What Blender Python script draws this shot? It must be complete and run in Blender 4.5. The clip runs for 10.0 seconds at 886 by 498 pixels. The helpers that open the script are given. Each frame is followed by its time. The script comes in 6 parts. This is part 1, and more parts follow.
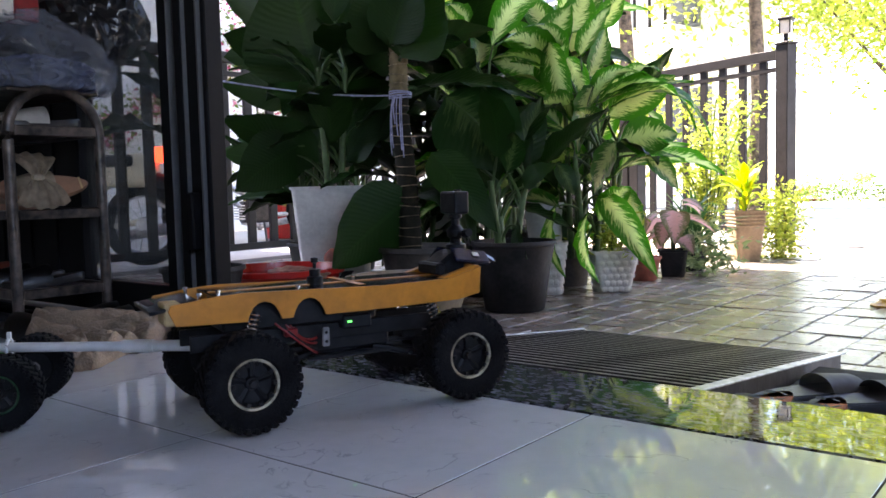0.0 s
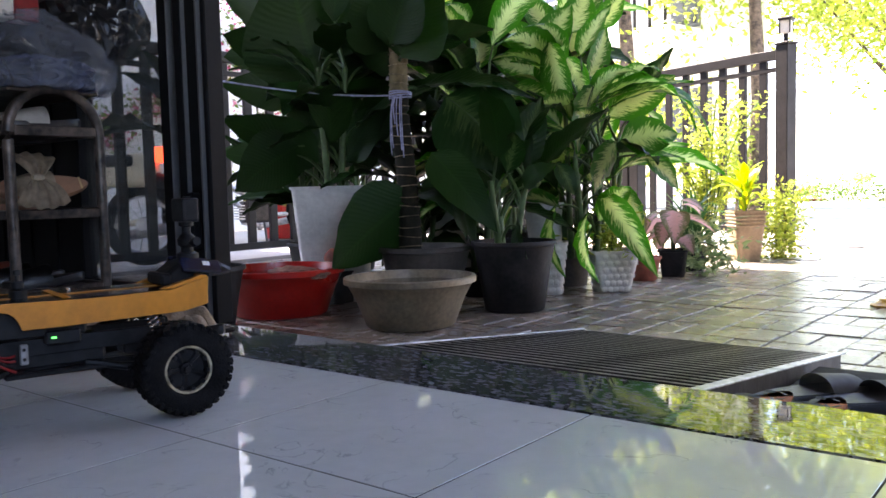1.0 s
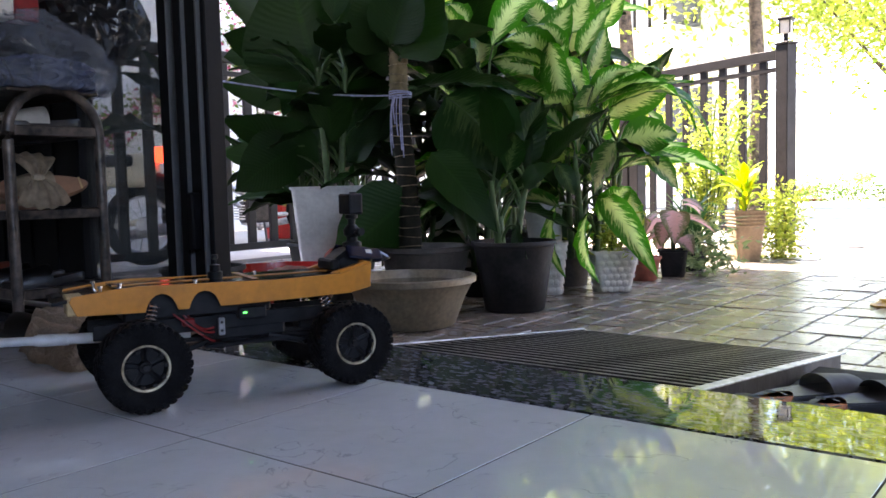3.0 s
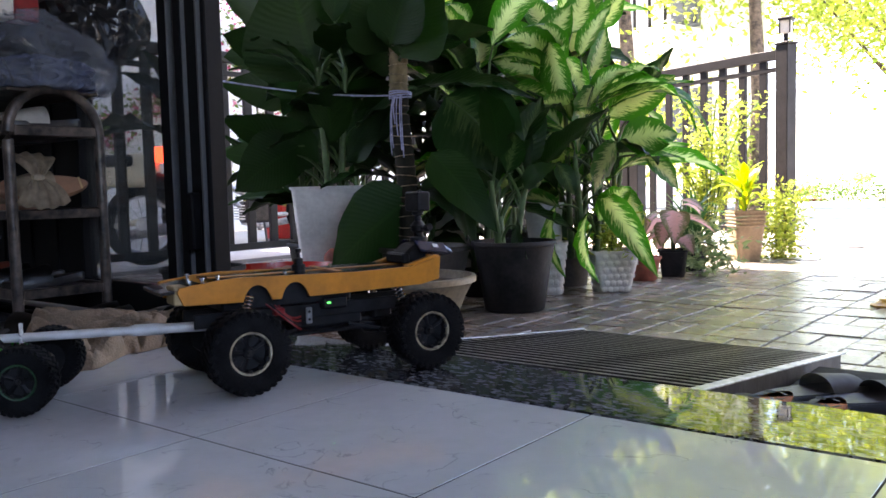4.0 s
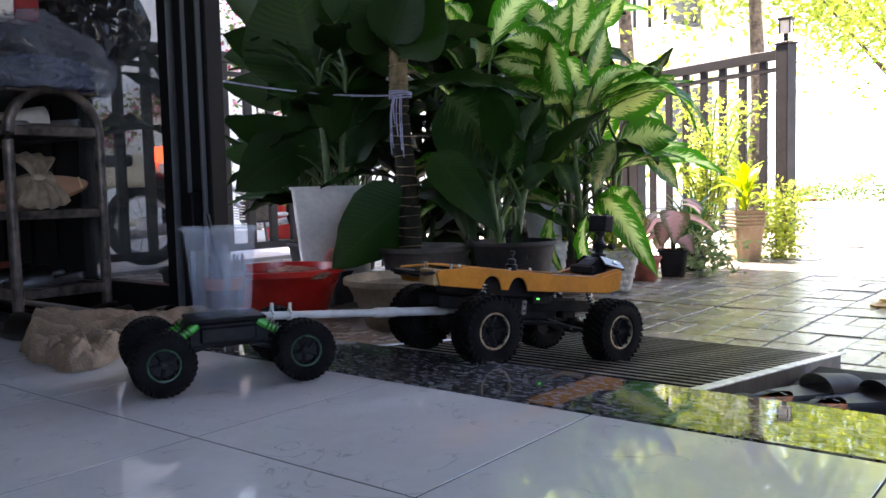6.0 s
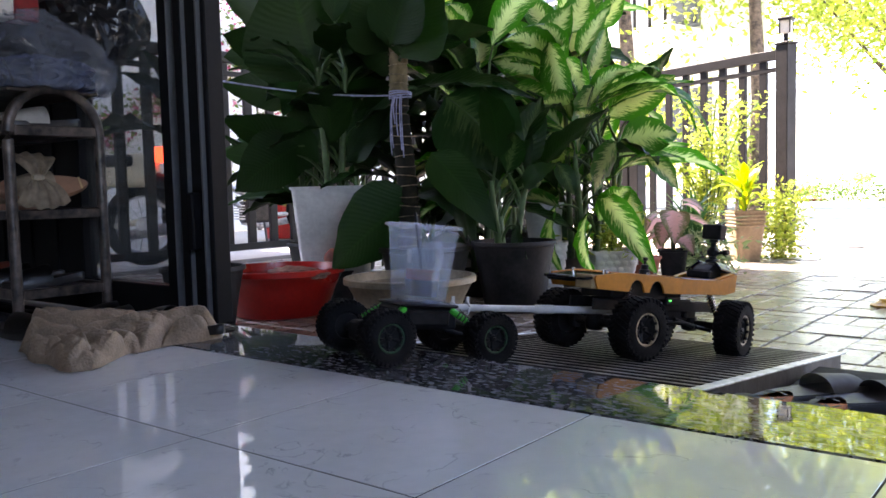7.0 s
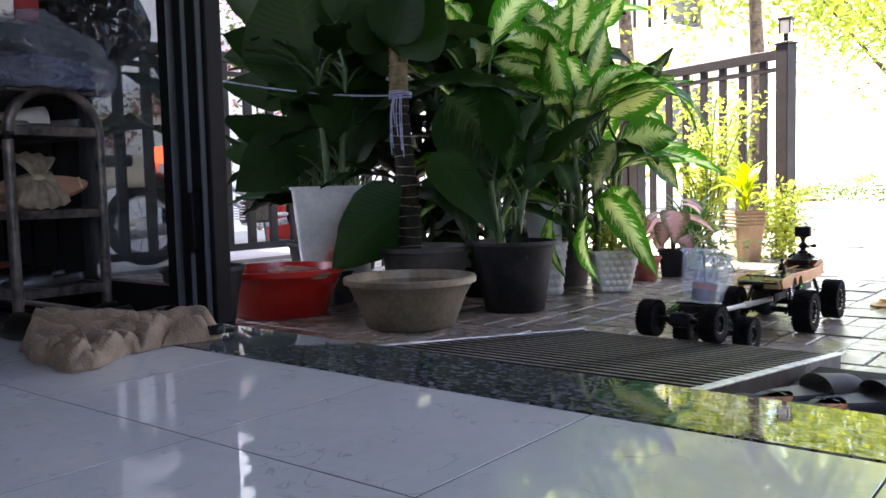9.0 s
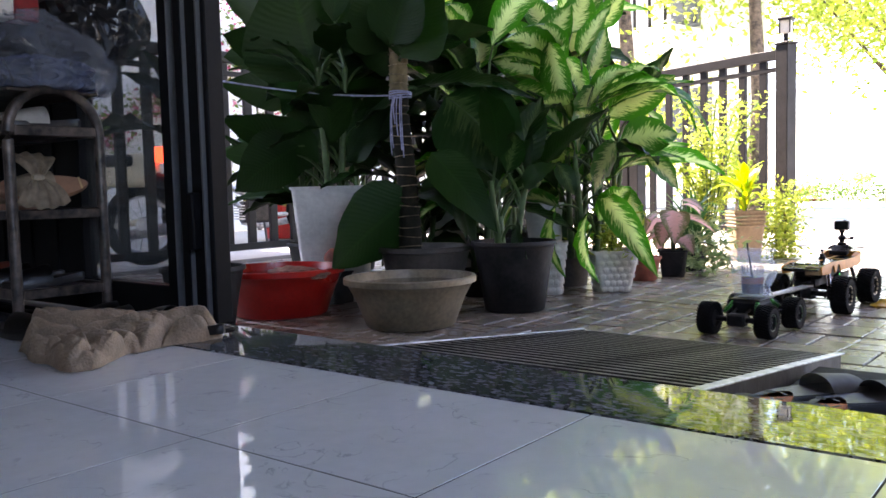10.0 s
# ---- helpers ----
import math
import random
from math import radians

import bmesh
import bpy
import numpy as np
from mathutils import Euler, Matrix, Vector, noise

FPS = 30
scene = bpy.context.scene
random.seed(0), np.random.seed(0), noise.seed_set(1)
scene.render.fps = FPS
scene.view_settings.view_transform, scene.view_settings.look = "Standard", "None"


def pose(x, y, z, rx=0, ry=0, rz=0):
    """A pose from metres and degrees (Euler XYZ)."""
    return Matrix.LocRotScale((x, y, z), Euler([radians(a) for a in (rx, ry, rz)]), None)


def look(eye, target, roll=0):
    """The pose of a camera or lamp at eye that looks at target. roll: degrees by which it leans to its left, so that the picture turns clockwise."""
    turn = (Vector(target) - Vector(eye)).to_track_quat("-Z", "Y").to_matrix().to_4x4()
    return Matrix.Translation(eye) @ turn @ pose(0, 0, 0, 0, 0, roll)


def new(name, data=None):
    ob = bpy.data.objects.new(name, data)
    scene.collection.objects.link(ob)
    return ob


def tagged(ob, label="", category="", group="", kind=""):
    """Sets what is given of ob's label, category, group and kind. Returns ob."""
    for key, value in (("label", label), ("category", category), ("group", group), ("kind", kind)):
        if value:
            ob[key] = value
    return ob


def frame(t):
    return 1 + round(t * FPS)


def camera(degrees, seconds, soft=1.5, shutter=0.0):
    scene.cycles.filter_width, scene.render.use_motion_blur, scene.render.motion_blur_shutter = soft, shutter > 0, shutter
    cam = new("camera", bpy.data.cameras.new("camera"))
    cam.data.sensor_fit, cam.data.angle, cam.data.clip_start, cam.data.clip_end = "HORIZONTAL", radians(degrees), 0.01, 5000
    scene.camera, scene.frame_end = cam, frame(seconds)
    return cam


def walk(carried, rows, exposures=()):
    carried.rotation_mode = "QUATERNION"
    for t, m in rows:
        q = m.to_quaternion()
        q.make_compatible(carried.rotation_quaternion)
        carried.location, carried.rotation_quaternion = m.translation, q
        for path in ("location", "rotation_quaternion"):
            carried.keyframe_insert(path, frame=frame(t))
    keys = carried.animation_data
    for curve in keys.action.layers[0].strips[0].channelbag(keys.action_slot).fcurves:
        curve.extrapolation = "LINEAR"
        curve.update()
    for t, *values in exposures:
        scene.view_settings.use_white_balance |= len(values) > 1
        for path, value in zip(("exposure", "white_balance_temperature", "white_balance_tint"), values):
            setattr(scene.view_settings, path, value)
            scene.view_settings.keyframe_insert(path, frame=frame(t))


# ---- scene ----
cam = camera(55.62, 10.0, soft=1.6)
EYE = Vector((0.9857, -1.079, 0.3373))
YAW, PITCH = -0.6699, -0.0733
AIM = EYE + Vector((math.sin(YAW) * math.cos(PITCH), math.cos(YAW) * math.cos(PITCH), math.sin(PITCH)))
CAM_POSE = look(EYE, AIM, -1.415)
walk(cam, [(0.0, CAM_POSE), (10.0, CAM_POSE)], exposures=[(0.0, 3.48, 7100, 26), (10.0, 3.48, 7100, 26)])

# ---- light ----
SUN_TO = Vector((-0.75, 0.06, 1.30)).normalized()
world = bpy.data.worlds.new("daylight")
scene.world = world
world.use_nodes = True
wn = world.node_tree.nodes
sky = wn.new("ShaderNodeTexSky")
sky.sky_type = "NISHITA"
sky.sun_disc = False
sky.sun_elevation = math.asin(SUN_TO.z)
sky.sun_rotation = math.atan2(SUN_TO.x, SUN_TO.y)
wn["Background"].inputs[1].default_value = 0.15
world.node_tree.links.new(sky.outputs[0], wn["Background"].inputs[0])
sun_data = bpy.data.lights.new("sun", "SUN")
sun_data.energy, sun_data.angle, sun_data.color = 5.0, radians(0.6), (1.0, 0.95, 0.84)
sun = new("sun", sun_data)
sun.matrix_world = look(SUN_TO * 20, (0, 0, 0))

GROUND = -0.17            # yard below the room's floor
RAMP_Y0, RAMP_Y1, RAMP_Z0, RAMP_Z1 = 0.235, 1.23, -0.013, -0.12


# ---- materials ----
def mat(name, color, rough=0.5, metal=0.0, vary=0.15, scale=8.0, bump=0.0, fine=60.0, coat=0.0, second=None, rand=0.0, spec=0.5):
    """A surface with blotches and grain: two scales of noise move colour and roughness, the fine one gives relief."""
    m = bpy.data.materials.new(name)
    m.use_nodes = True
    n, l = m.node_tree.nodes, m.node_tree.links
    b = n["Principled BSDF"]
    tc = n.new("ShaderNodeTexCoord")
    big, small = n.new("ShaderNodeTexNoise"), n.new("ShaderNodeTexNoise")
    big.inputs["Scale"].default_value, big.inputs["Detail"].default_value = scale, 5
    small.inputs["Scale"].default_value, small.inputs["Detail"].default_value = fine, 3
    for x in (big, small):
        l.new(tc.outputs["Object"], x.inputs["Vector"])
    mix = n.new("ShaderNodeMix")
    mix.data_type = "RGBA"
    c2 = second or tuple(max(0.0, c * (1 - 2.2 * vary)) for c in color)
    c1 = tuple(min(1.0, c * (1 + vary)) for c in color) if not second else color
    mix.inputs["A"].default_value, mix.inputs["B"].default_value = (*c1, 1), (*c2, 1)
    add = n.new("ShaderNodeMath")
    add.operation = "MULTIPLY_ADD"
    l.new(small.outputs["Fac"], add.inputs[0])
    add.inputs[1].default_value = 0.5
    l.new(big.outputs["Fac"], add.inputs[2])
    ramp = n.new("ShaderNodeMapRange")
    ramp.inputs["From Min"].default_value, ramp.inputs["From Max"].default_value = 0.55, 0.95
    l.new(add.outputs[0], ramp.inputs["Value"])
    l.new(ramp.outputs[0], mix.inputs["Factor"])
    col = mix.outputs["Result"]
    if rand:
        oi, hs = n.new("ShaderNodeObjectInfo"), n.new("ShaderNodeHueSaturation")
        mr = n.new("ShaderNodeMapRange")
        mr.inputs["To Min"].default_value, mr.inputs["To Max"].default_value = 1 - rand, 1 + rand
        l.new(oi.outputs["Random"], mr.inputs["Value"])
        l.new(mr.outputs[0], hs.inputs["Value"])
        l.new(col, hs.inputs["Color"])
        col = hs.outputs["Color"]
    l.new(col, b.inputs["Base Color"])
    rr = n.new("ShaderNodeMapRange")
    rr.inputs["To Min"].default_value, rr.inputs["To Max"].default_value = max(0.02, rough * 0.8), min(1, rough * 1.25)
    l.new(big.outputs["Fac"], rr.inputs["Value"])
    l.new(rr.outputs[0], b.inputs["Roughness"])
    b.inputs["Metallic"].default_value = metal
    b.inputs["Coat Weight"].default_value = coat
    b.inputs["Coat Roughness"].default_value = 0.05
    b.inputs["Specular IOR Level"].default_value = spec
    if bump:
        bp = n.new("ShaderNodeBump")
        bp.inputs["Strength"].default_value, bp.inputs["Distance"].default_value = bump, 0.003
        l.new(small.outputs["Fac"], bp.inputs["Height"])
        l.new(bp.outputs[0], b.inputs["Normal"])
    return m


def leaf_mat(name, dark, pale=None, spread=0.55, thin=0.35, veins=16.0, rough=0.35, spec=0.3):
    """A leaf: pale feathered middle (or plain), side veins, light shining through. UV: u along, v across."""
    m = bpy.data.materials.new(name)
    m.use_nodes = True
    n, l = m.node_tree.nodes, m.node_tree.links
    b, out = n["Principled BSDF"], n["Material Output"]
    uv, sep = n.new("ShaderNodeUVMap"), n.new("ShaderNodeSeparateXYZ")
    l.new(uv.outputs[0], sep.inputs[0])

    def op(kind, a, c):
        o = n.new("ShaderNodeMath")
        o.operation = kind
        for i, x in enumerate((a, c)):
            if hasattr(x, "is_linked"):
                l.new(x, o.inputs[i])
            else:
                o.inputs[i].default_value = x
        return o.outputs[0]

    across = op("ABSOLUTE", op("MULTIPLY_ADD", sep.outputs["Y"], 2.0), 0.0)
    across.node.inputs[0].links[0].from_node.inputs[2].default_value = -1.0
    noise_n = n.new("ShaderNodeTexNoise")
    noise_n.inputs["Scale"].default_value, noise_n.inputs["Detail"].default_value = 1.0, 4
    mp = n.new("ShaderNodeMapping")
    mp.inputs["Scale"].default_value = (46, 5, 1)
    oi = n.new("ShaderNodeObjectInfo")
    comb = n.new("ShaderNodeCombineXYZ")
    # side veins sweep forward from the midrib
    swept = op("SUBTRACT", sep.outputs["X"], op("MULTIPLY", across, 0.22))
    l.new(swept, comb.inputs[0])
    l.new(sep.outputs["Y"], comb.inputs[1])
    l.new(op("MULTIPLY", oi.outputs["Random"], 40.0), comb.inputs[2])
    l.new(comb.outputs[0], mp.inputs[0])
    l.new(mp.outputs[0], noise_n.inputs["Vector"])
    wave = op("SINE", op("MULTIPLY", swept, veins * 6.28), 0.0)
    rib = op("LESS_THAN", across, 0.05)
    mixc = n.new("ShaderNodeMix")
    mixc.data_type = "RGBA"
    mixc.inputs["A"].default_value = (*dark, 1)
    pale_c = pale or tuple(c * 1.5 for c in dark)
    mixc.inputs["B"].default_value = (*pale_c, 1)
    if pale:
        edge = op("ADD", across, op("MULTIPLY", noise_n.outputs["Fac"], 2.0))
        lim = n.new("ShaderNodeMapRange")
        lim.inputs["From Min"].default_value, lim.inputs["From Max"].default_value = spread + 1.05, spread + 0.75
        l.new(edge, lim.inputs["Value"])
        tipfade = n.new("ShaderNodeMapRange")
        tipfade.inputs["From Min"].default_value, tipfade.inputs["From Max"].default_value = 1.0, 0.8
        l.new(sep.outputs["X"], tipfade.inputs["Value"])
        fac = op("MAXIMUM", op("MULTIPLY", lim.outputs[0], tipfade.outputs[0]), op("MULTIPLY", rib, 0.7))
    else:
        fac = op("MAXIMUM", op("MULTIPLY", noise_n.outputs["Fac"], 0.5), op("MULTIPLY", rib, 0.8))
    l.new(fac, mixc.inputs["Factor"])
    hs = n.new("ShaderNodeHueSaturation")
    mr = n.new("ShaderNodeMapRange")
    mr.inputs["To Min"].default_value, mr.inputs["To Max"].default_value = 0.75, 1.3
    l.new(oi.outputs["Random"], mr.inputs["Value"])
    l.new(mr.outputs[0], hs.inputs["Value"])
    l.new(mixc.outputs["Result"], hs.inputs["Color"])
    l.new(hs.outputs["Color"], b.inputs["Base Color"])
    b.inputs["Roughness"].default_value = rough
    b.inputs["Specular IOR Level"].default_value = spec
    bp = n.new("ShaderNodeBump")
    bp.inputs["Strength"].default_value, bp.inputs["Distance"].default_value = 0.14, 0.004
    l.new(op("ADD", wave, op("MULTIPLY", rib, -2.0)), bp.inputs["Height"])
    l.new(bp.outputs[0], b.inputs["Normal"])
    tr = n.new("ShaderNodeBsdfTranslucent")
    hs2 = n.new("ShaderNodeHueSaturation")
    hs2.inputs["Value"].default_value, hs2.inputs["Saturation"].default_value = 1.7, 1.15
    l.new(hs.outputs["Color"], hs2.inputs["Color"])
    l.new(hs2.outputs["Color"], tr.inputs["Color"])
    ms = n.new("ShaderNodeMixShader")
    ms.inputs[0].default_value = thin
    l.new(b.outputs[0], ms.inputs[1])
    l.new(tr.outputs[0], ms.inputs[2])
    l.new(ms.outputs[0], out.inputs[0])
    return m


def clear_mat(name, color, rough, ior=1.45, alpha=0.35, haze=0.0, milky=0.0):
    """Clear or milky plastic and glass: a thin sheet that lets most light through."""
    m = bpy.data.materials.new(name)
    m.use_nodes = True
    n, l = m.node_tree.nodes, m.node_tree.links
    b, out = n["Principled BSDF"], n["Material Output"]
    b.inputs["Base Color"].default_value = (*color, 1)
    b.inputs["Roughness"].default_value = rough
    b.inputs["IOR"].default_value = ior
    b.inputs["Transmission Weight"].default_value = haze
    t = n.new("ShaderNodeBsdfTransparent")
    t.inputs[0].default_value = (0.97, 0.98, 0.99, 1)
    ms = n.new("ShaderNodeMixShader")
    ms.inputs[0].default_value = alpha
    tl, mb = n.new("ShaderNodeBsdfTranslucent"), n.new("ShaderNodeMixShader")
    tl.inputs[0].default_value = (*color, 1)
    mb.inputs[0].default_value = milky
    l.new(b.outputs[0], mb.inputs[1])
    l.new(tl.outputs[0], mb.inputs[2])
    l.new(t.outputs[0], ms.inputs[1])
    l.new(mb.outputs[0], ms.inputs[2])
    l.new(ms.outputs[0], out.inputs[0])
    return m


def glow_mat(name, color, strength):
    m = bpy.data.materials.new(name)
    m.use_nodes = True
    b = m.node_tree.nodes["Principled BSDF"]
    b.inputs["Base Color"].default_value = (*color, 1)
    b.inputs["Emission Color"].default_value = (*color, 1)
    b.inputs["Emission Strength"].default_value = strength
    return m


def marble_mat():
    """Polished pale porcelain tile with faint grey veins, each tile cut from another place."""
    m = mat("white_marble_tile", (0.62, 0.635, 0.645), 0.025, vary=0.04, scale=3.0, fine=30, coat=0.0, rand=0.03, spec=0.95)
    n, l = m.node_tree.nodes, m.node_tree.links
    b = n["Principled BSDF"]
    tc, oi = n.new("ShaderNodeTexCoord"), n.new("ShaderNodeObjectInfo")
    off, addv = n.new("ShaderNodeVectorMath"), n.new("ShaderNodeVectorMath")
    off.operation = "SCALE"
    off.inputs[0].default_value = (13, 7, 3)
    l.new(oi.outputs["Random"], off.inputs["Scale"])
    l.new(tc.outputs["Object"], addv.inputs[0])
    l.new(off.outputs[0], addv.inputs[1])
    ns = n.new("ShaderNodeTexNoise")
    ns.inputs["Scale"].default_value, ns.inputs["Detail"].default_value, ns.inputs["Distortion"].default_value = 7.0, 6, 1.2
    l.new(addv.outputs[0], ns.inputs["Vector"])
    d = n.new("ShaderNodeMath")
    d.operation = "SUBTRACT"
    d.inputs[1].default_value = 0.5
    l.new(ns.outputs["Fac"], d.inputs[0])
    a = n.new("ShaderNodeMath")
    a.operation = "ABSOLUTE"
    l.new(d.outputs[0], a.inputs[0])
    r = n.new("ShaderNodeMapRange")
    r.inputs["From Max"].default_value = 0.011
    patch = n.new("ShaderNodeTexNoise")
    patch.inputs["Scale"].default_value, patch.inputs["Detail"].default_value = 16.0, 3
    l.new(addv.outputs[0], patch.inputs["Vector"])
    lim = n.new("ShaderNodeMapRange")
    lim.inputs["From Min"].default_value, lim.inputs["From Max"].default_value = 0.48, 0.62
    lim.inputs["To Max"].default_value = 0.8
    l.new(patch.outputs["Fac"], lim.inputs["Value"])
    l.new(lim.outputs[0], r.inputs["To Min"])
    r.inputs["To Max"].default_value = 0.0
    swell = n.new("ShaderNodeTexNoise")
    swell.inputs["Scale"].default_value, swell.inputs["Detail"].default_value = 34.0, 2
    l.new(addv.outputs[0], swell.inputs["Vector"])
    ripple = n.new("ShaderNodeBump")
    ripple.inputs["Strength"].default_value, ripple.inputs["Distance"].default_value = 0.5, 0.00016
    l.new(swell.outputs["Fac"], ripple.inputs["Height"])
    l.new(ripple.outputs[0], b.inputs["Normal"])
    l.new(a.outputs[0], r.inputs["Value"])
    old = b.inputs["Base Color"].links[0].from_socket
    mx = n.new("ShaderNodeMix")
    mx.data_type = "RGBA"
    l.new(r.outputs[0], mx.inputs["Factor"])
    l.new(old, mx.inputs["A"])
    mx.inputs["B"].default_value = (0.30, 0.31, 0.33, 1)
    l.new(mx.outputs["Result"], b.inputs["Base Color"])
    return m


def granite_mat():
    """Dark polished granite: grey and bluish flecks on black."""
    m = mat("dark_granite", (0.05, 0.055, 0.06), 0.03, vary=0.2, scale=20, fine=120, spec=0.9)
    n, l = m.node_tree.nodes, m.node_tree.links
    b = n["Principled BSDF"]
    tc, vo = n.new("ShaderNodeTexCoord"), n.new("ShaderNodeTexVoronoi")
    mp = n.new("ShaderNodeMapping")
    mp.inputs["Scale"].default_value = (1.0, 2.0, 1.0)
    l.new(tc.outputs["Object"], mp.inputs[0])
    l.new(mp.outputs[0], vo.inputs["Vector"])
    vo.inputs["Scale"].default_value = 95
    cr = n.new("ShaderNodeValToRGB")
    cr.color_ramp.elements[0].position, cr.color_ramp.elements[0].color = 0.35, (0.02, 0.021, 0.024, 1)
    cr.color_ramp.elements[1].position, cr.color_ramp.elements[1].color = 0.95, (0.22, 0.23, 0.245, 1)
    sp = n.new("ShaderNodeSeparateColor")
    l.new(vo.outputs["Color"], sp.inputs[0])
    l.new(sp.outputs[0], cr.inputs[0])
    l.new(cr.outputs[0], b.inputs["Base Color"])
    return m


M_TILE, M_GRANITE = marble_mat(), granite_mat()
M_GROUT = mat("grey_grout", (0.05, 0.045, 0.04), 0.9, bump=0.2, spec=0.1)
M_WALL = mat("grey_brown_wall_paint", (0.30, 0.285, 0.265), 0.7, vary=0.03, scale=2, bump=0.1)
M_OUTWALL = mat("sunlit_white_render", (0.8, 0.79, 0.76), 0.8, vary=0.05, scale=1.5, bump=0.1)
M_ROOMCEIL = mat("dark_wood_ceiling", (0.16, 0.12, 0.09), 0.6, vary=0.2)
M_CEIL = mat("ceiling_paint", (0.75, 0.75, 0.73), 0.8, vary=0.03)
M_PAVER = mat("grey_clay_paver", (0.27, 0.225, 0.185), 0.27, vary=0.28, scale=9, bump=0.5, fine=140, rand=0.25)
M_SAND = mat("dirt_joint", (0.055, 0.048, 0.04), 0.9, vary=0.3, scale=12, bump=0.6)
M_ROAD = mat("pale_concrete_road", (0.42, 0.40, 0.37), 0.85, vary=0.12, scale=0.8, bump=0.3, fine=40)
M_ALU = mat("black_aluminium", (0.006, 0.006, 0.007), 0.5, vary=0.2, scale=3, spec=0.10)
M_ALU_EDGE = mat("worn_aluminium_edge", (0.13, 0.135, 0.14), 0.4, 0.3, vary=0.1)
M_GLASS = clear_mat("window_glass", (0.06, 0.07, 0.07), 0.02, alpha=0.52)
M_STEEL = mat("worn_painted_steel", (0.026, 0.024, 0.023), 0.45, 0.3, vary=0.4, scale=14, bump=0.25)
M_GRATE = mat("sky_lit_grate_steel", (0.42, 0.40, 0.37), 0.35, 0.6, vary=0.3, scale=10)
M_GALV = mat("galvanised_steel", (0.5, 0.5, 0.5), 0.45, 0.85, vary=0.25, scale=18, bump=0.3)
M_IRON = mat("black_iron_paint", (0.012, 0.011, 0.011), 0.55, vary=0.2, scale=6, bump=0.1, spec=0.2)
M_RUBBER = mat("black_tyre_rubber", (0.007, 0.007, 0.0075), 0.85, vary=0.3, scale=30, bump=0.4, fine=300, spec=0.15)
M_BLACK = mat("black_plastic", (0.010, 0.010, 0.011), 0.5, vary=0.3, scale=30, bump=0.1, spec=0.25)
M_GLOSSBLACK = mat("glossy_black_plastic", (0.012, 0.013, 0.016), 0.15, vary=0.2, scale=12)
M_ORANGE = mat("ochre_painted_wood", (0.58, 0.215, 0.016), 0.42, vary=0.10, scale=14, bump=0.15, fine=90)
M_ORANGE_LT = mat("bare_sawn_wood", (0.52, 0.36, 0.17), 0.6, vary=0.12, scale=20, bump=0.3, fine=90)
M_CHROME = mat("chrome", (0.7, 0.7, 0.7), 0.18, 0.95, vary=0.1)
M_BRASSRING = mat("tan_beadlock_ring", (0.42, 0.36, 0.24), 0.4, 0.4, vary=0.25, scale=60, bump=0.3)
M_GREEN = mat("green_plastic", (0.02, 0.42, 0.035), 0.35, vary=0.1)
M_RED = mat("red_plastic", (0.24, 0.010, 0.010), 0.35, vary=0.15)
M_PVC = mat("white_pvc", (0.66, 0.65, 0.62), 0.3, vary=0.08, scale=20)
M_LED = glow_mat("green_led", (0.05, 1.0, 0.15), 0.25)


# ---- mesh helpers ----
def part(name, bm, material, parent=None, label="", smooth=0.0):
    """Links a bmesh as one mesh object, under parent where one is given."""
    me = bpy.data.meshes.new(name)
    bm.to_mesh(me)
    bm.free()
    for p in me.polygons:
        p.use_smooth = smooth > 0
    if smooth > 0:
        me.set_sharp_from_angle(angle=radians(smooth))
    me.materials.append(material)
    ob = new(name, me)
    if parent:
        ob.parent = parent
    if label:
        ob["label"] = label
    return ob


def share(name, me, parent, m=None):
    """One more object on a mesh that exists."""
    ob = new(name, me)
    ob.parent = parent
    if m is not None:
        ob.matrix_basis = m
    return ob


def thing(name, label, category, group="", at=None):
    ob = new(name)
    ob.empty_display_size = 0.05
    tagged(ob, label, category, group)
    if at is not None:
        ob.matrix_basis = at
    return ob


def box(x0, x1, y0, y1, z0, z1, bevel=0.0, bm=None, m=None, seg=1):
    own = bm is None
    b2 = bmesh.new()
    bmesh.ops.create_cube(b2, size=1)
    bmesh.ops.scale(b2, vec=(x1 - x0, y1 - y0, z1 - z0), verts=b2.verts)
    bmesh.ops.translate(b2, vec=((x0 + x1) / 2, (y0 + y1) / 2, (z0 + z1) / 2), verts=b2.verts)
    if bevel:
        bmesh.ops.bevel(b2, geom=b2.edges[:], offset=bevel, segments=seg, affect="EDGES", profile=0.5)
    if m is not None:
        bmesh.ops.transform(b2, matrix=m, verts=b2.verts)
    return b2 if own else merge(bm, b2)


def merge(bm, b2):
    tmp = bpy.data.meshes.new("tmp")
    b2.to_mesh(tmp)
    b2.free()
    bm.from_mesh(tmp)
    bpy.data.meshes.remove(tmp)
    return bm


def lathe(profile, n=32, bm=None, m=None):
    """Turns (radius, height) pairs round the z axis."""
    b2 = bmesh.new()
    rings = []
    for r, z in profile:
        if r < 1e-6:
            rings.append([b2.verts.new((0, 0, z))])
        else:
            rings.append([b2.verts.new((r * math.cos(2 * math.pi * i / n), r * math.sin(2 * math.pi * i / n), z)) for i in range(n)])
    for a, b in zip(rings, rings[1:]):
        for i in range(n):
            j = (i + 1) % n
            f = [a[i % len(a)], a[j % len(a)], b[j % len(b)], b[i % len(b)]]
            f = list(dict.fromkeys(f))
            if len(f) > 2:
                b2.faces.new(f)
    bmesh.ops.recalc_face_normals(b2, faces=b2.faces)
    if m is not None:
        bmesh.ops.transform(b2, matrix=m, verts=b2.verts)
    return b2 if bm is None else merge(bm, b2)


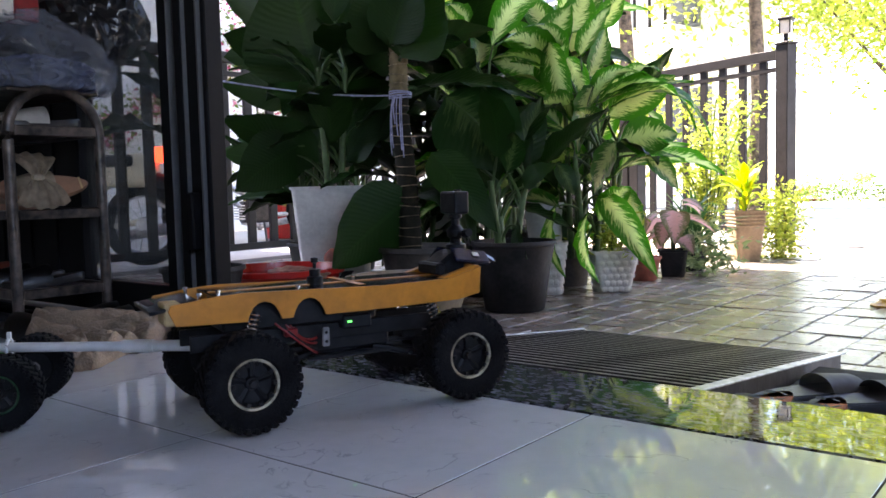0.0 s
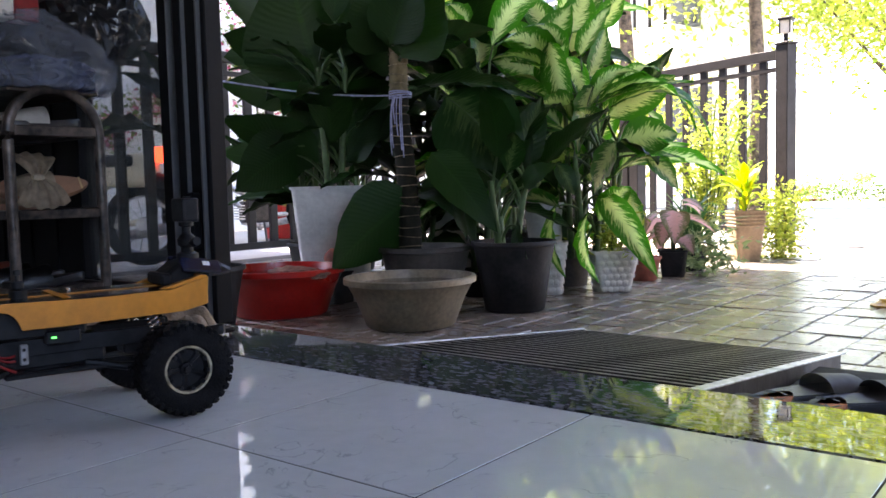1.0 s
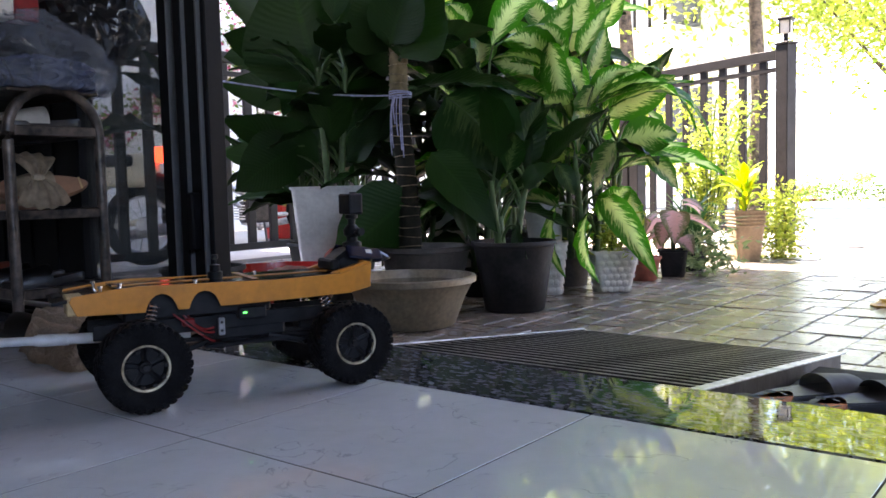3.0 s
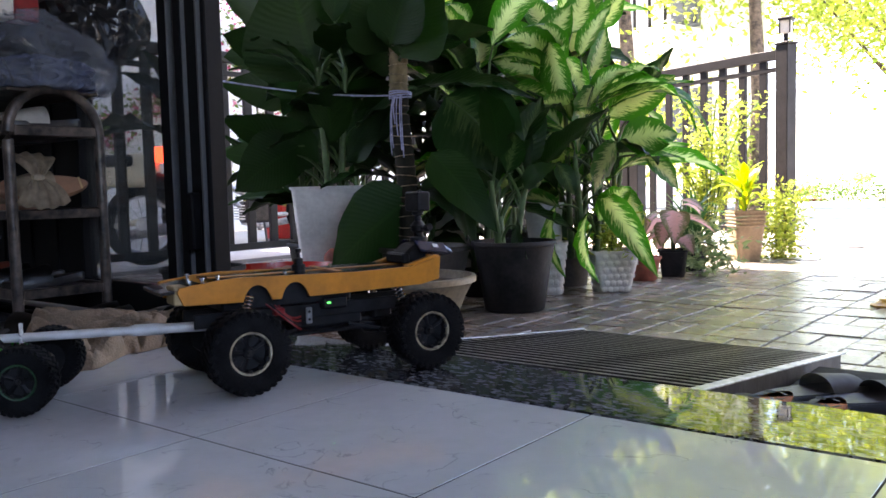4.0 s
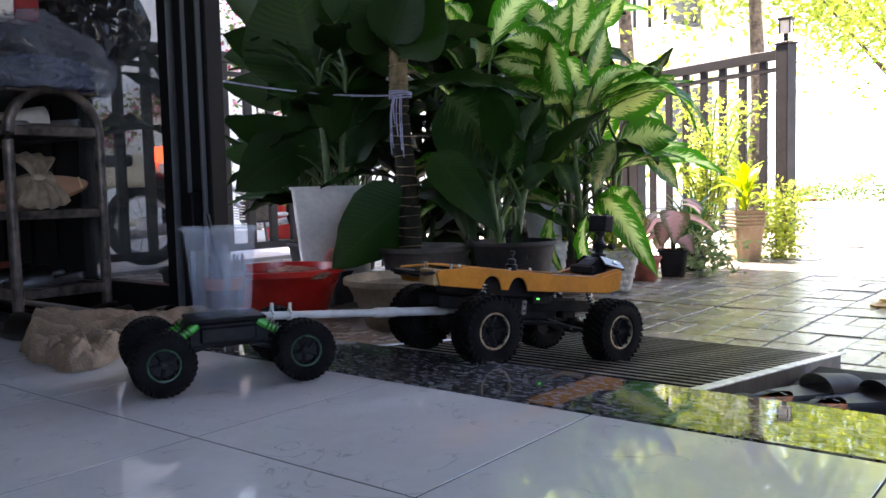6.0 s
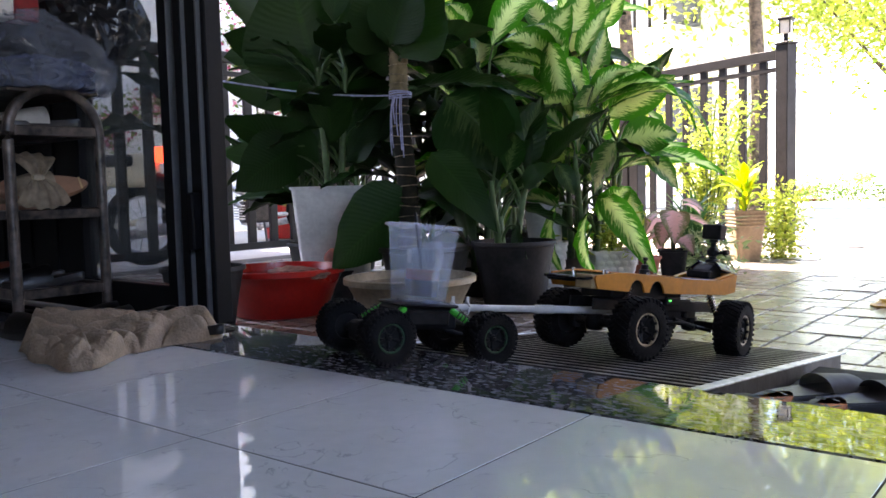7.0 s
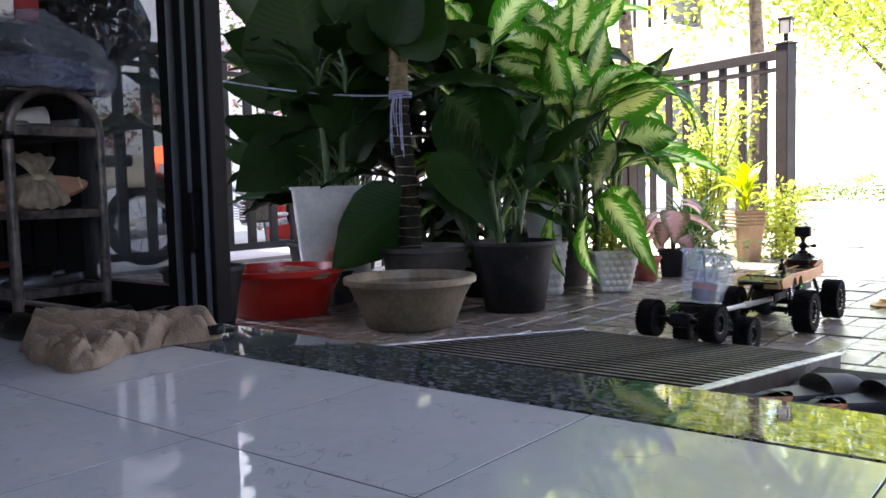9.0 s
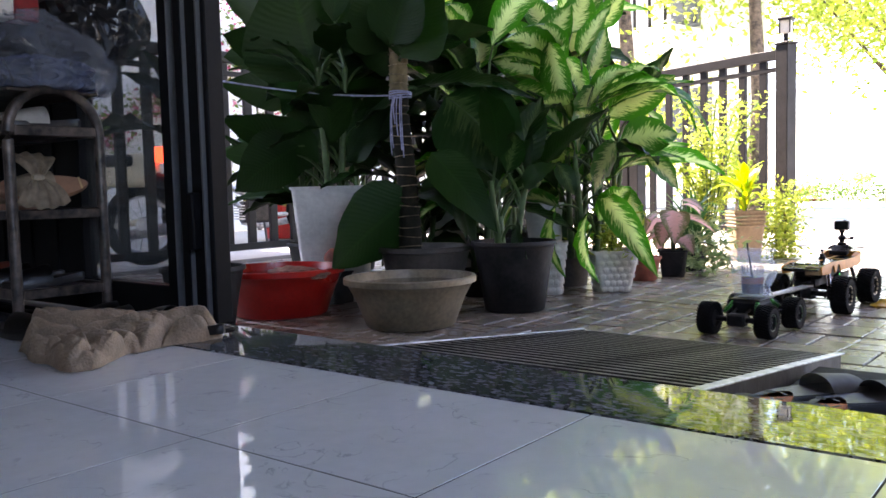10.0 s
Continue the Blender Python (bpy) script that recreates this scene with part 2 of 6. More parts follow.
def tube(points, radius, n=8, bm=None, closed=False, flat=1.0):
    """A round bar along points; radius may be a list."""
    pts = [Vector(p) for p in points]
    rad = radius if isinstance(radius, (list, tuple)) else [radius] * len(pts)
    b2 = bmesh.new()
    rings = []
    up = Vector((0, 0, 1))
    for i, p in enumerate(pts):
        d = (pts[min(i + 1, len(pts) - 1)] - pts[max(i - 1, 0)]).normalized()
        if closed:
            d = (pts[(i + 1) % len(pts)] - pts[i - 1]).normalized()
        s = d.cross(up)
        if s.length < 0.05:
            s = d.cross(Vector((0, 1, 0)))
        s.normalize()
        t = s.cross(d).normalized()
        rings.append([b2.verts.new(p + (s * math.cos(2 * math.pi * k / n) + t * flat * math.sin(2 * math.pi * k / n)) * rad[i]) for k in range(n)])
    pairs = list(zip(rings, rings[1:])) + ([(rings[-1], rings[0])] if closed else [])
    for a, b in pairs:
        for k in range(n):
            b2.faces.new((a[k], a[(k + 1) % n], b[(k + 1) % n], b[k]))
    if not closed:
        b2.faces.new(rings[0][::-1])
        b2.faces.new(rings[-1])
    bmesh.ops.recalc_face_normals(b2, faces=b2.faces)
    return b2 if bm is None else merge(bm, b2)


def cyl(p0, p1, r0, r1=None, n=16, bm=None):
    return tube([p0, p1], [r0, r0 if r1 is None else r1], n, bm)


def bezier(a, b, c, n=8):
    a, b, c = Vector(a), Vector(b), Vector(c)
    return [a * (1 - t) ** 2 + b * 2 * t * (1 - t) + c * t * t for t in [i / n for i in range(n + 1)]]


def outline_plate(pts, y0, y1, bm=None, bevel=0.0):
    """A plate with the outline pts in the xz plane, from y0 to y1."""
    b2 = bmesh.new()
    a = [b2.verts.new((x, y0, z)) for x, z in pts]
    b = [b2.verts.new((x, y1, z)) for x, z in pts]
    fa, fb = b2.faces.new(a), b2.faces.new(b[::-1])
    for i in range(len(pts)):
        j = (i + 1) % len(pts)
        b2.faces.new((a[j], a[i], b[i], b[j]))
    bmesh.ops.recalc_face_normals(b2, faces=b2.faces)
    if bevel:
        bmesh.ops.bevel(b2, geom=[e for e in b2.edges if e.calc_face_angle(0) > 0.4], offset=bevel, segments=1, affect="EDGES")
    return b2 if bm is None else merge(bm, b2)


# ---- the room ----
ROOM_X0, ROOM_X1, ROOM_Y0 = -2.6, 3.4, -4.6
floor = tagged(part("floor", box(ROOM_X0, ROOM_X1, ROOM_Y0, 0.0, -0.17, -0.0007), M_GROUT), "polished white marble-look tiles with dark joints", "floor", kind="structure")
granite = tagged(new("threshold"), "dark speckled polished granite door sill", "threshold", kind="structure")


def granite_edge(x):
    return 0.235 - 0.020 * (x + 0.1)


def sill_piece(x0, x1):
    b = bmesh.new()
    lo = [b.verts.new(p) for p in ((x0, 0.003, -0.17), (x1, 0.003, -0.17), (x1, granite_edge(x1), -0.17), (x0, granite_edge(x0), -0.17))]
    hi = [b.verts.new((v.co.x, v.co.y, 0.0015)) for v in lo]
    b.faces.new(hi)
    b.faces.new(lo[::-1])
    for i in range(4):
        j = (i + 1) % 4
        b.faces.new((lo[i], lo[j], hi[j], hi[i]))
    bmesh.ops.bevel(b, geom=[e for e in b.edges if all(v.co.z > 0 for v in e.verts)], offset=0.002, segments=2, affect="EDGES")
    return b


for x0, x1 in ((-2.6, -0.9), (-0.899, 1.1), (1.101, 3.4)):
    part("granite_slab", sill_piece(x0, x1), M_GRANITE, granite)

wall_back = tagged(part("wall_back", box(ROOM_X0 - 0.15, ROOM_X1 + 0.15, ROOM_Y0 - 0.15, ROOM_Y0, -0.17, 2.9), M_WALL), "plain grey-brown wall at the back of the room", "wall", kind="structure")
wall_west = tagged(part("wall_west", box(ROOM_X0 - 0.15, ROOM_X0, ROOM_Y0, 0.25, -0.17, 2.9), M_WALL), "plain grey-brown side wall of the room", "wall", kind="structure")
wall_east = tagged(new("wall_east"), "plain grey-brown side wall of the room, unseen opening added for fill light", "wall", kind="structure")
# Added opening behind the camera: lets sky light in to brighten the room.
FILL_Y0, FILL_Y1, FILL_Z0, FILL_Z1 = -3.7, -0.5, 0.80, 2.45
for y0, y1, z0, z1 in ((ROOM_Y0, 0.25, -0.17, FILL_Z0), (ROOM_Y0, 0.25, FILL_Z1, 2.9), (ROOM_Y0, FILL_Y0, FILL_Z0, FILL_Z1), (FILL_Y1, 0.25, FILL_Z0, FILL_Z1)):
    part("wall_panel", box(ROOM_X1, ROOM_X1 + 0.15, y0, y1, z0, z1), M_WALL, wall_east)
wall_north = tagged(part("wall_north", box(ROOM_X0, ROOM_X1, 0.06, 0.22, 2.35, 3.5), M_WALL), "plain wall strip above the wide door opening", "wall", kind="structure")
ceiling = tagged(part("ceiling", box(ROOM_X0, ROOM_X1, ROOM_Y0, 0.22, 2.9, 3.05), M_ROOMCEIL), "dark wooden ceiling of the room", "ceiling", kind="structure")
# Roof out of view, added to keep sun and sky off the yard.
shade_roof = tagged(part("shade_roof", box(-7.2, 3.8, 0.25, 3.9, 3.3, 3.5, 0.01), M_ROOMCEIL), "unseen dark roof added to shade the yard", "roof", kind="structure")


# ---- door: a fixed glazed panel and a stack of folded sliding leaves ----
door = tagged(new("door_1"), "black aluminium folding door with clear glass, folded open", "door", kind="structure")
DY = 0.17
part("bottom_rail", box(-2.55, -0.867, DY - 0.02, DY + 0.02, 0.02, 0.105, 0.003), M_ALU, door)
part("top_rail", box(-2.55, -0.69, DY - 0.03, DY + 0.03, 2.27, 2.35, 0.003), M_ALU, door)
part("sill_track", box(-2.55, -0.69, DY - 0.035, DY + 0.035, 0.002, 0.007, 0.001), M_ALU, door)
part("glass_pane", box(-1.29, -0.867, DY - 0.003, DY + 0.003, 0.10, 2.28), M_GLASS, door).visible_shadow = False
part("lower_panel", box(-2.53, -1.33, DY - 0.010, DY + 0.010, 0.10, 2.28, 0.002), M_ALU, door, "plain black aluminium door panel")
part("panel_stile", box(-1.335, -1.285, DY - 0.020, DY + 0.020, 0.02, 2.28, 0.002), M_ALU, door)
for x in (-1.46, -1.62, -1.80):
    part("panel_rib", box(x - 0.02, x + 0.02, DY - 0.016, DY - 0.008, 0.10, 2.28, 0.002), M_ALU, door)
for i, (x0, x1, dy, dz) in enumerate(((-0.875, -0.832, 0.0, 0.0), (-0.826, -0.801, 0.012, 0.0), (-0.797, -0.769, -0.008, 0.0), (-0.765, -0.713, 0.004, 0.0))):
    part("leaf_stile", box(x0, x1, DY - 0.022 + dy, DY + 0.03 + dy, 0.02, 2.28, 0.002), M_ALU, door)
for x, w in ((-0.8285, 0.0016), (-0.799, 0.0016), (-0.7668, 0.0016), (-0.709, 0.003)):
    part("edge_strip", box(x - w, x + w, DY - 0.027, DY + 0.025, 0.025, 2.28), M_ALU_EDGE if w > 0.0015 else M_ALU, door)
part("leaf_end", box(-0.705, -0.686, DY - 0.018, DY + 0.03, 0.02, 2.28, 0.003), M_ALU, door)
part("handle", box(-0.752, -0.728, DY - 0.045, DY - 0.018, 0.20, 0.34, 0.004), M_ALU, door, "black pull handle")

# ---- ramp of steel bars ----
ramp = thing("ramp", "black steel bar ramp against the granite door sill", "ramp")
RX0, RX1 = -0.29, 0.455
RL = math.hypot(RAMP_Y1 - RAMP_Y0, RAMP_Z1 - RAMP_Z0)
RA = math.atan2(RAMP_Z1 - RAMP_Z0, RAMP_Y1 - RAMP_Y0)
RM = Matrix.Translation((0, RAMP_Y0 + 0.004, RAMP_Z0)) @ Matrix.Rotation(RA, 4, "X")
bar = part("grate_bar", box(RX0, RX1 - 0.012, -0.0035, 0.0035, -0.030, 0.0), M_BLACK, ramp)
# Pale strips: sky light on the bar tops is put into their colour.
edge_me = box(RX0, RX1 - 0.012, -0.0036, 0.0036, 0.0002, 0.0018, 0.0004)
edge_ob = part("bar_sheen", edge_me, M_GRATE, ramp, "bright bar edge, sky sheen put into its colour")
bar_me = bar.data
NB = 23
for i in range(NB):
    y = 0.012 + i * (RL - 0.03) / (NB - 1)
    m = RM @ Matrix.Translation((0, y, 0))
    if i == 0:
        bar.matrix_basis = m
        edge_ob.matrix_basis = m
    else:
        share("grate_bar", bar_me, ramp, m)
        share("bar_sheen", edge_ob.data, ramp, m)
side = [(0, 0.003), (RL, 0.003), (RL + 0.005, -0.055), (RL * 0.55, -0.08), (0.0, -0.15)]


def ramp_side(x0, x1):
    b = outline_plate(side, x0, x1)
    bmesh.ops.transform(b, matrix=RM @ Matrix.Rotation(math.pi / 2, 4, "Z") @ Matrix.Scale(-1, 4, (0, 1, 0)), verts=b.verts)
    bmesh.ops.recalc_face_normals(b, faces=b.faces)
    return b


part("side_plate", ramp_side(RX1 - 0.008, RX1), M_STEEL, ramp)
part("side_plate", ramp_side(RX0 - 0.006, RX0), M_STEEL, ramp)
part("top_edge", box(RX1 - 0.012, RX1 + 0.012, 0.0, RL, 0.003, 0.007, 0.001, m=RM), M_GALV, ramp, "bright worn galvanised edge strip")
part("top_edge", box(RX0 - 0.010, RX0 + 0.004, 0.0, RL, 0.003, 0.006, 0.001, m=RM), M_GALV, ramp, "bright worn galvanised edge strip")
# Added black plate that stands in for the shade between the bars.
part("gap_shade_plate", box(RX0, RX1 - 0.01, 0.0, RL, -0.034, -0.031, m=RM), M_BLACK, ramp)
part("end_bar", box(RX0, RX1, RL, RL + 0.006, -0.05, 0.0, 0.001, m=RM), M_STEEL, ramp)

# ---- yard ----
ground = tagged(part("ground", box(-140, 140, 0.22, 260, GROUND - 0.4, GROUND - 0.012), M_ROAD), "pale sunlit concrete street ground", "ground", kind="structure")
pavement = tagged(part("pavement", box(-4.2, 3.4, 0.21, 5.7, GROUND - 0.25, GROUND - 0.006), M_SAND), "grey brown clay pavers with dark sandy joints", "pavement", kind="structure")


# ---- vehicles ----
def tyre_bm(r, w, lugs=32, deep=0.0034):
    """A knobbly tyre round the y axis."""
    ri = r * 0.50
    prof = [(ri, -w * 0.42), (ri * 1.12, -w * 0.49), (r * 0.80, -w * 0.52), (r - deep * 1.6, -w * 0.47), (r - deep, -w * 0.36), (r - deep, w * 0.36),
            (r - deep * 1.6, w * 0.47), (r * 0.80, w * 0.52), (ri * 1.12, w * 0.49), (ri, w * 0.42)]
    b = lathe(prof, 40)
    rot = Matrix.Rotation(math.pi / 2, 4, "X")
    for i in range(lugs):
        a = 2 * math.pi * i / lugs
        for k, (c, wd, skew) in enumerate(((-0.30, 0.34, 0.5), (0.04, 0.26, -0.4), (0.31, 0.34, -0.5))):
            m = Matrix.Rotation(a + (0.5 if k == 1 else 0) * 2 * math.pi / lugs, 4, "Z") @ Matrix.Translation((r - deep * 0.7, 0, c * w)) @ Matrix.Rotation(skew, 4, "X")
            box(-deep, deep * 0.7, -r * 0.060, r * 0.060, -wd * w / 2, wd * w / 2, 0.0009, bm=b, m=m)
        for s in (-1, 1):
            m = Matrix.Rotation(a, 4, "Z") @ Matrix.Translation((r * 0.915, 0, s * w * 0.49))
            box(-r * 0.06, r * 0.055, -r * 0.042, r * 0.042, -w * 0.045, w * 0.04, 0.0008, bm=b, m=m)
    bmesh.ops.transform(b, matrix=rot, verts=b.verts)
    return b


def wheel(parent, r, w, side, ring_mat, dish=0.012):
    """Wheel with its axle along y; side is +1 for the outer face at +y."""
    hub = part("wheel", lathe([(0, -w * 0.30), (r * 0.49, -w * 0.30), (r * 0.505, -w * 0.42), (r * 0.505, w * 0.30), (r * 0.46, w * 0.32), (r * 0.40, w * 0.18), (r * 0.15, w * 0.16), (r * 0.12, w * 0.26), (0, w * 0.26)], 32,
                m=Matrix.Rotation(-math.pi / 2 * side, 4, "X")), M_BLACK, parent, smooth=40)
    part("tyre", tyre_bm(r, w), M_RUBBER, hub, "black knobbly rubber tyre", smooth=35)
    ring = bmesh.new()
    lathe([(r * 0.455, w * 0.36), (r * 0.47, w * 0.44), (r * 0.515, w * 0.45), (r * 0.525, w * 0.40), (r * 0.455, w * 0.36)], 36, bm=ring)
    bmesh.ops.transform(ring, matrix=Matrix.Rotation(-math.pi / 2 * side, 4, "X"), verts=ring.verts)
    part("bead_ring", ring, ring_mat, hub, smooth=40)
    for i in range(10):
        a = 2 * math.pi * i / 10
        p = Vector((math.cos(a) * r * 0.425, side * w * 0.43, math.sin(a) * r * 0.425))
        part("spoke_tab", box(-r * 0.05, r * 0.03, -w * 0.05, w * 0.05, -r * 0.045, r * 0.045, 0.0008,
                              m=Matrix.Translation(p) @ Matrix.Rotation(-a, 4, "Y")), M_BLACK, hub)
    for i in range(5):
        a = 2 * math.pi * (i + 0.25) / 5
        p0 = Vector((math.cos(a) * r * 0.12, side * w * 0.14, math.sin(a) * r * 0.12))
        p1 = Vector((math.cos(a) * r * 0.45, side * w * 0.17, math.sin(a) * r * 0.45))
        part("spoke", cyl(p0, p1, r * 0.06, r * 0.085, 6), M_BLACK, hub)
    part("wheel_nut", lathe([(0, 0.0), (r * 0.075, 0), (r * 0.075, r * 0.10), (0, r * 0.10)], 6, m=Matrix.Translation((0, side * w * 0.27, 0)) @ Matrix.Rotation(-math.pi / 2 * side, 4, "X")), M_STEEL, hub, "dark steel nut")
    return hub


def spring_bm(p0, p1, r, turns, wire):
    p0, p1 = Vector(p0), Vector(p1)
    d = (p1 - p0).normalized()
    s = d.cross(Vector((0, 1, 0))).normalized()
    t = d.cross(s)
    n = turns * 9
    pts = [p0.lerp(p1, i / n) + (s * math.cos(i * 2 * math.pi / 9) + t * math.sin(i * 2 * math.pi / 9)) * r for i in range(n + 1)]
    return tube(pts, wire, 5)


def arch(cx, r, base, n=8):
    return [(cx + r * math.cos(math.pi * i / n), base + r * 1.05 * math.sin(math.pi * i / n)) for i in range(n + 1)]


BIG_L, BIG_T, BIG_R = 0.346, 0.240, 0.0705
SM_L, SM_T, SM_R = 0.240, 0.190, 0.054


def make_crawler():
    car = thing("toy_crawler", "radio-controlled crawler with ochre wooden flatbed and small camera", "toy car")
    hl, ht = BIG_L / 2, BIG_T / 2
    wheels = []
    for u, v in ((-hl, -ht), (hl, -ht), (-hl, ht), (hl, ht)):
        w = wheel(car, BIG_R, 0.056, 1 if v > 0 else -1, M_BRASSRING)
        w.matrix_basis = pose(u, v, BIG_R)
        wheels.append((w, u, v))
    for u in (-hl, hl):
        ax = bmesh.new()
        cyl((u, -ht + 0.03, BIG_R), (u, ht - 0.03, BIG_R), 0.010, n=12, bm=ax)
        lathe([(0, -0.022), (0.018, -0.018), (0.024, 0), (0.018, 0.018), (0, 0.022)], 16, bm=ax, m=pose(u, 0.012, BIG_R))
        part("axle", ax, M_BLACK, car, smooth=40)
        for v in (-1, 1):
            part("steering_knuckle", box(u - 0.012, u + 0.012, v * (ht - 0.045) - 0.01, v * (ht - 0.045) + 0.01, BIG_R - 0.02, BIG_R + 0.02, 0.003), M_BLACK, car)
            s = 1 if u > 0 else -1
            top = (u - s * 0.030, v * 0.058, 0.158)
            bot = (u - s * 0.002, v * 0.072, BIG_R + 0.012)
            sh = part("shock_absorber", cyl(bot, top, 0.0045, n=8), M_BLACK, car)
            part("coil_spring", spring_bm(Vector(bot).lerp(Vector(top), 0.25), top, 0.0085, 9, 0.0016), M_CHROME, sh, "bright steel coil spring")
            part("suspension_link", tube([(u - s * 0.004, v * 0.055, BIG_R - 0.012), (u - s * 0.06, v * 0.045, 0.068), (u - s * 0.12, v * 0.035, 0.083)], 0.005, 8), M_BLACK, car)
            part("link_bolt", lathe([(0, 0), (0.004, 0), (0.004, 0.004), (0, 0.004)], 8, m=pose(u - s * 0.06, v * 0.051, 0.068, -90 * v)), M_CHROME, car)
    for v in (-0.036, 0.036):
        part("chassis_rail", box(-0.235, 0.20, v - 0.0025, v + 0.0025, 0.103, 0.128, 0.001), M_BLACK, car)
    part("skid_plate", box(-0.06, 0.09, -0.045, 0.045, 0.072, 0.080, 0.003), M_BLACK, car)
    part("battery", box(-0.055, 0.085, -0.033, 0.033, 0.081, 0.122, 0.005), M_BLACK, car, "black battery pack")
    part("gearbox", box(-0.035, 0.03, -0.03, 0.03, 0.075, 0.118, 0.006), M_BLACK, car)
    part("motor", lathe([(0, 0), (0.018, 0), (0.018, 0.05), (0.006, 0.052), (0, 0.06)], 20, m=pose(-0.10, -0.02, 0.118, 0, 90)), M_STEEL, car, smooth=40)
    part("electronics_box", box(-0.190, 0.055, -0.050, 0.050, 0.130, 0.176, 0.004), M_BLACK, car, "black electronics box under the deck")
    part("steering_servo", box(0.115, 0.155, -0.02, 0.02, 0.085, 0.118, 0.003), M_BLACK, car)
    part("receiver_box", box(-0.005, 0.045, -0.055, -0.030, 0.118, 0.140, 0.003), M_BLACK, car)
    part("status_led", box(0.003, 0.010, -0.0575, -0.0545, 0.128, 0.131, 0.0005), M_LED, car, "small glowing green light")
    part("bracket", box(-0.042, -0.030, -0.064, -0.061, 0.096, 0.126, 0.002), M_GALV, car, "bare metal bracket with two holes")
    for z in (0.104, 0.118):
        part("bracket_hole", lathe([(0, 0), (0.0024, 0), (0.0024, 0.001), (0, 0.001)], 10, m=pose(-0.036, -0.0641, z, 90)), M_BLACK, car)
    for k, (c, m2) in enumerate(((M_RED, 0), (M_RED, 0.008), (M_BLACK, -0.008), (M_RED, -0.016))):
        part("wire", tube(bezier((-0.10 + m2, -0.045, 0.142), (-0.075, -0.065 + m2, 0.10), (-0.045, -0.045, 0.100 + m2), 8), 0.0018, 6), c, car)
    part("connector", box(-0.098, -0.078, -0.056, -0.042, 0.115, 0.128, 0.002), M_RED, car)
    part("drive_shaft", cyl((-hl, 0.012, BIG_R + 0.01), (-0.03, 0, 0.085), 0.005, n=8), M_STEEL, car)
    part("drive_shaft", cyl((hl, 0.012, BIG_R + 0.01), (0.03, 0, 0.085), 0.005, n=8), M_STEEL, car)
    # wooden flatbed: two cut side boards, deck and ends
    lo, tail, nose = 0.147, -0.270, 0.238
    prof = [(tail, 0.172), (tail + 0.01, 0.150)]
    for cx in (-0.133, -0.064):
        prof += [(cx - 0.026, lo)] + [(cx - 0.024 * math.cos(math.pi * i / 8), lo + 0.028 * math.sin(math.pi * i / 8)) for i in range(1, 8)] + [(cx + 0.026, lo)]
    prof += [(0.02, lo), (0.195, 0.150), (nose - 0.004, 0.158), (nose, 0.202), (nose - 0.06, 0.186), (0.06, 0.184), (-0.165, 0.190), (-0.20, 0.188), (tail + 0.004, 0.180)]
    for v in (-0.073, 0.068):
        part("side_board", outline_plate(prof, v, v + 0.005, bevel=0.0006), M_ORANGE, car, "ochre side board with two round cut-outs")
    dk = bmesh.new()
    box(-0.200, nose - 0.055, -0.068, 0.068, 0.180, 0.186, 0.001, bm=dk)
    box(-0.072, 0.0, -0.066, 0.066, 0.176, 0.182, 0.001, bm=dk, m=Matrix.Translation((-0.198, 0, 0.003)) @ Matrix.Rotation(radians(-8), 4, "Y"))
    part("deck", dk, M_GLOSSBLACK, car, "black deck with ochre tape stripes")
    part("stripe", box(-0.198, nose - 0.06, -0.006, 0.006, 0.1862, 0.1872), M_ORANGE, car, "ochre tape stripe")
    part("stripe", box(0.018, 0.030, -0.068, 0.068, 0.1874, 0.1882), M_ORANGE, car, "ochre tape stripe")
    part("tail_block", box(tail - 0.004, tail + 0.022, -0.066, -0.015, 0.150, 0.181, 0.002), M_ORANGE_LT, car, "bare wooden end block")
    part("tail_bumper", box(tail - 0.020, tail + 0.018, -0.012, 0.064, 0.162, 0.176, 0.006, seg=2), M_BLACK, car, "black foam tail bumper")
    part("nose_board", box(nose - 0.008, nose, -0.068, 0.068, 0.158, 0.204, 0.001), M_ORANGE, car)
    part("nose_wedge", outline_plate([(nose - 0.075, 0.187), (nose - 0.008, 0.187), (nose - 0.008, 0.205)], 0.055, 0.068), M_ORANGE, car)
    part("nose_wedge", outline_plate([(nose - 0.075, 0.187), (nose - 0.008, 0.187), (nose - 0.008, 0.205)], -0.068, -0.055), M_ORANGE, car)
    for u, v in ((-0.222, -0.05), (-0.222, 0.045), (-0.190, -0.03), (-0.075, -0.052), (0.05, 0.03)):
        part("screw", lathe([(0, 0.0), (0.0028, 0), (0.0028, 0.008), (0.0042, 0.0085), (0.0042, 0.0115), (0, 0.012)], 10, m=pose(u, v, 0.181)), M_CHROME, car, "bright screw head")
    knob = part("antenna_stub", lathe([(0, 0), (0.013, 0), (0.013, 0.012), (0.009, 0.014), (0.009, 0.024), (0.003, 0.026), (0.003, 0.034), (0.006, 0.035), (0.006, 0.042), (0, 0.043)], 16, m=pose(-0.028, 0.0, 0.186)), M_BLACK, car, smooth=40)
    # camera on its ball mount, on a low black pod
    C = 0.232
    pod_ob = part("camera_pod", outline_plate([(C - 0.056, 0.187), (C - 0.050, 0.206), (C - 0.022, 0.226), (C + 0.016, 0.228), (C + 0.030, 0.220), (C + 0.030, 0.196), (C, 0.188)], -0.030, 0.030, bevel=0.006), M_BLACK, car, "black angular clamp pod with a beak")
    part("pod_beak", outline_plate([(C + 0.020, 0.224), (C + 0.050, 0.218), (C + 0.071, 0.206), (C + 0.070, 0.200), (C + 0.045, 0.196), (C + 0.020, 0.198)], -0.021, 0.021, bevel=0.005), M_GLOSSBLACK, pod_ob)
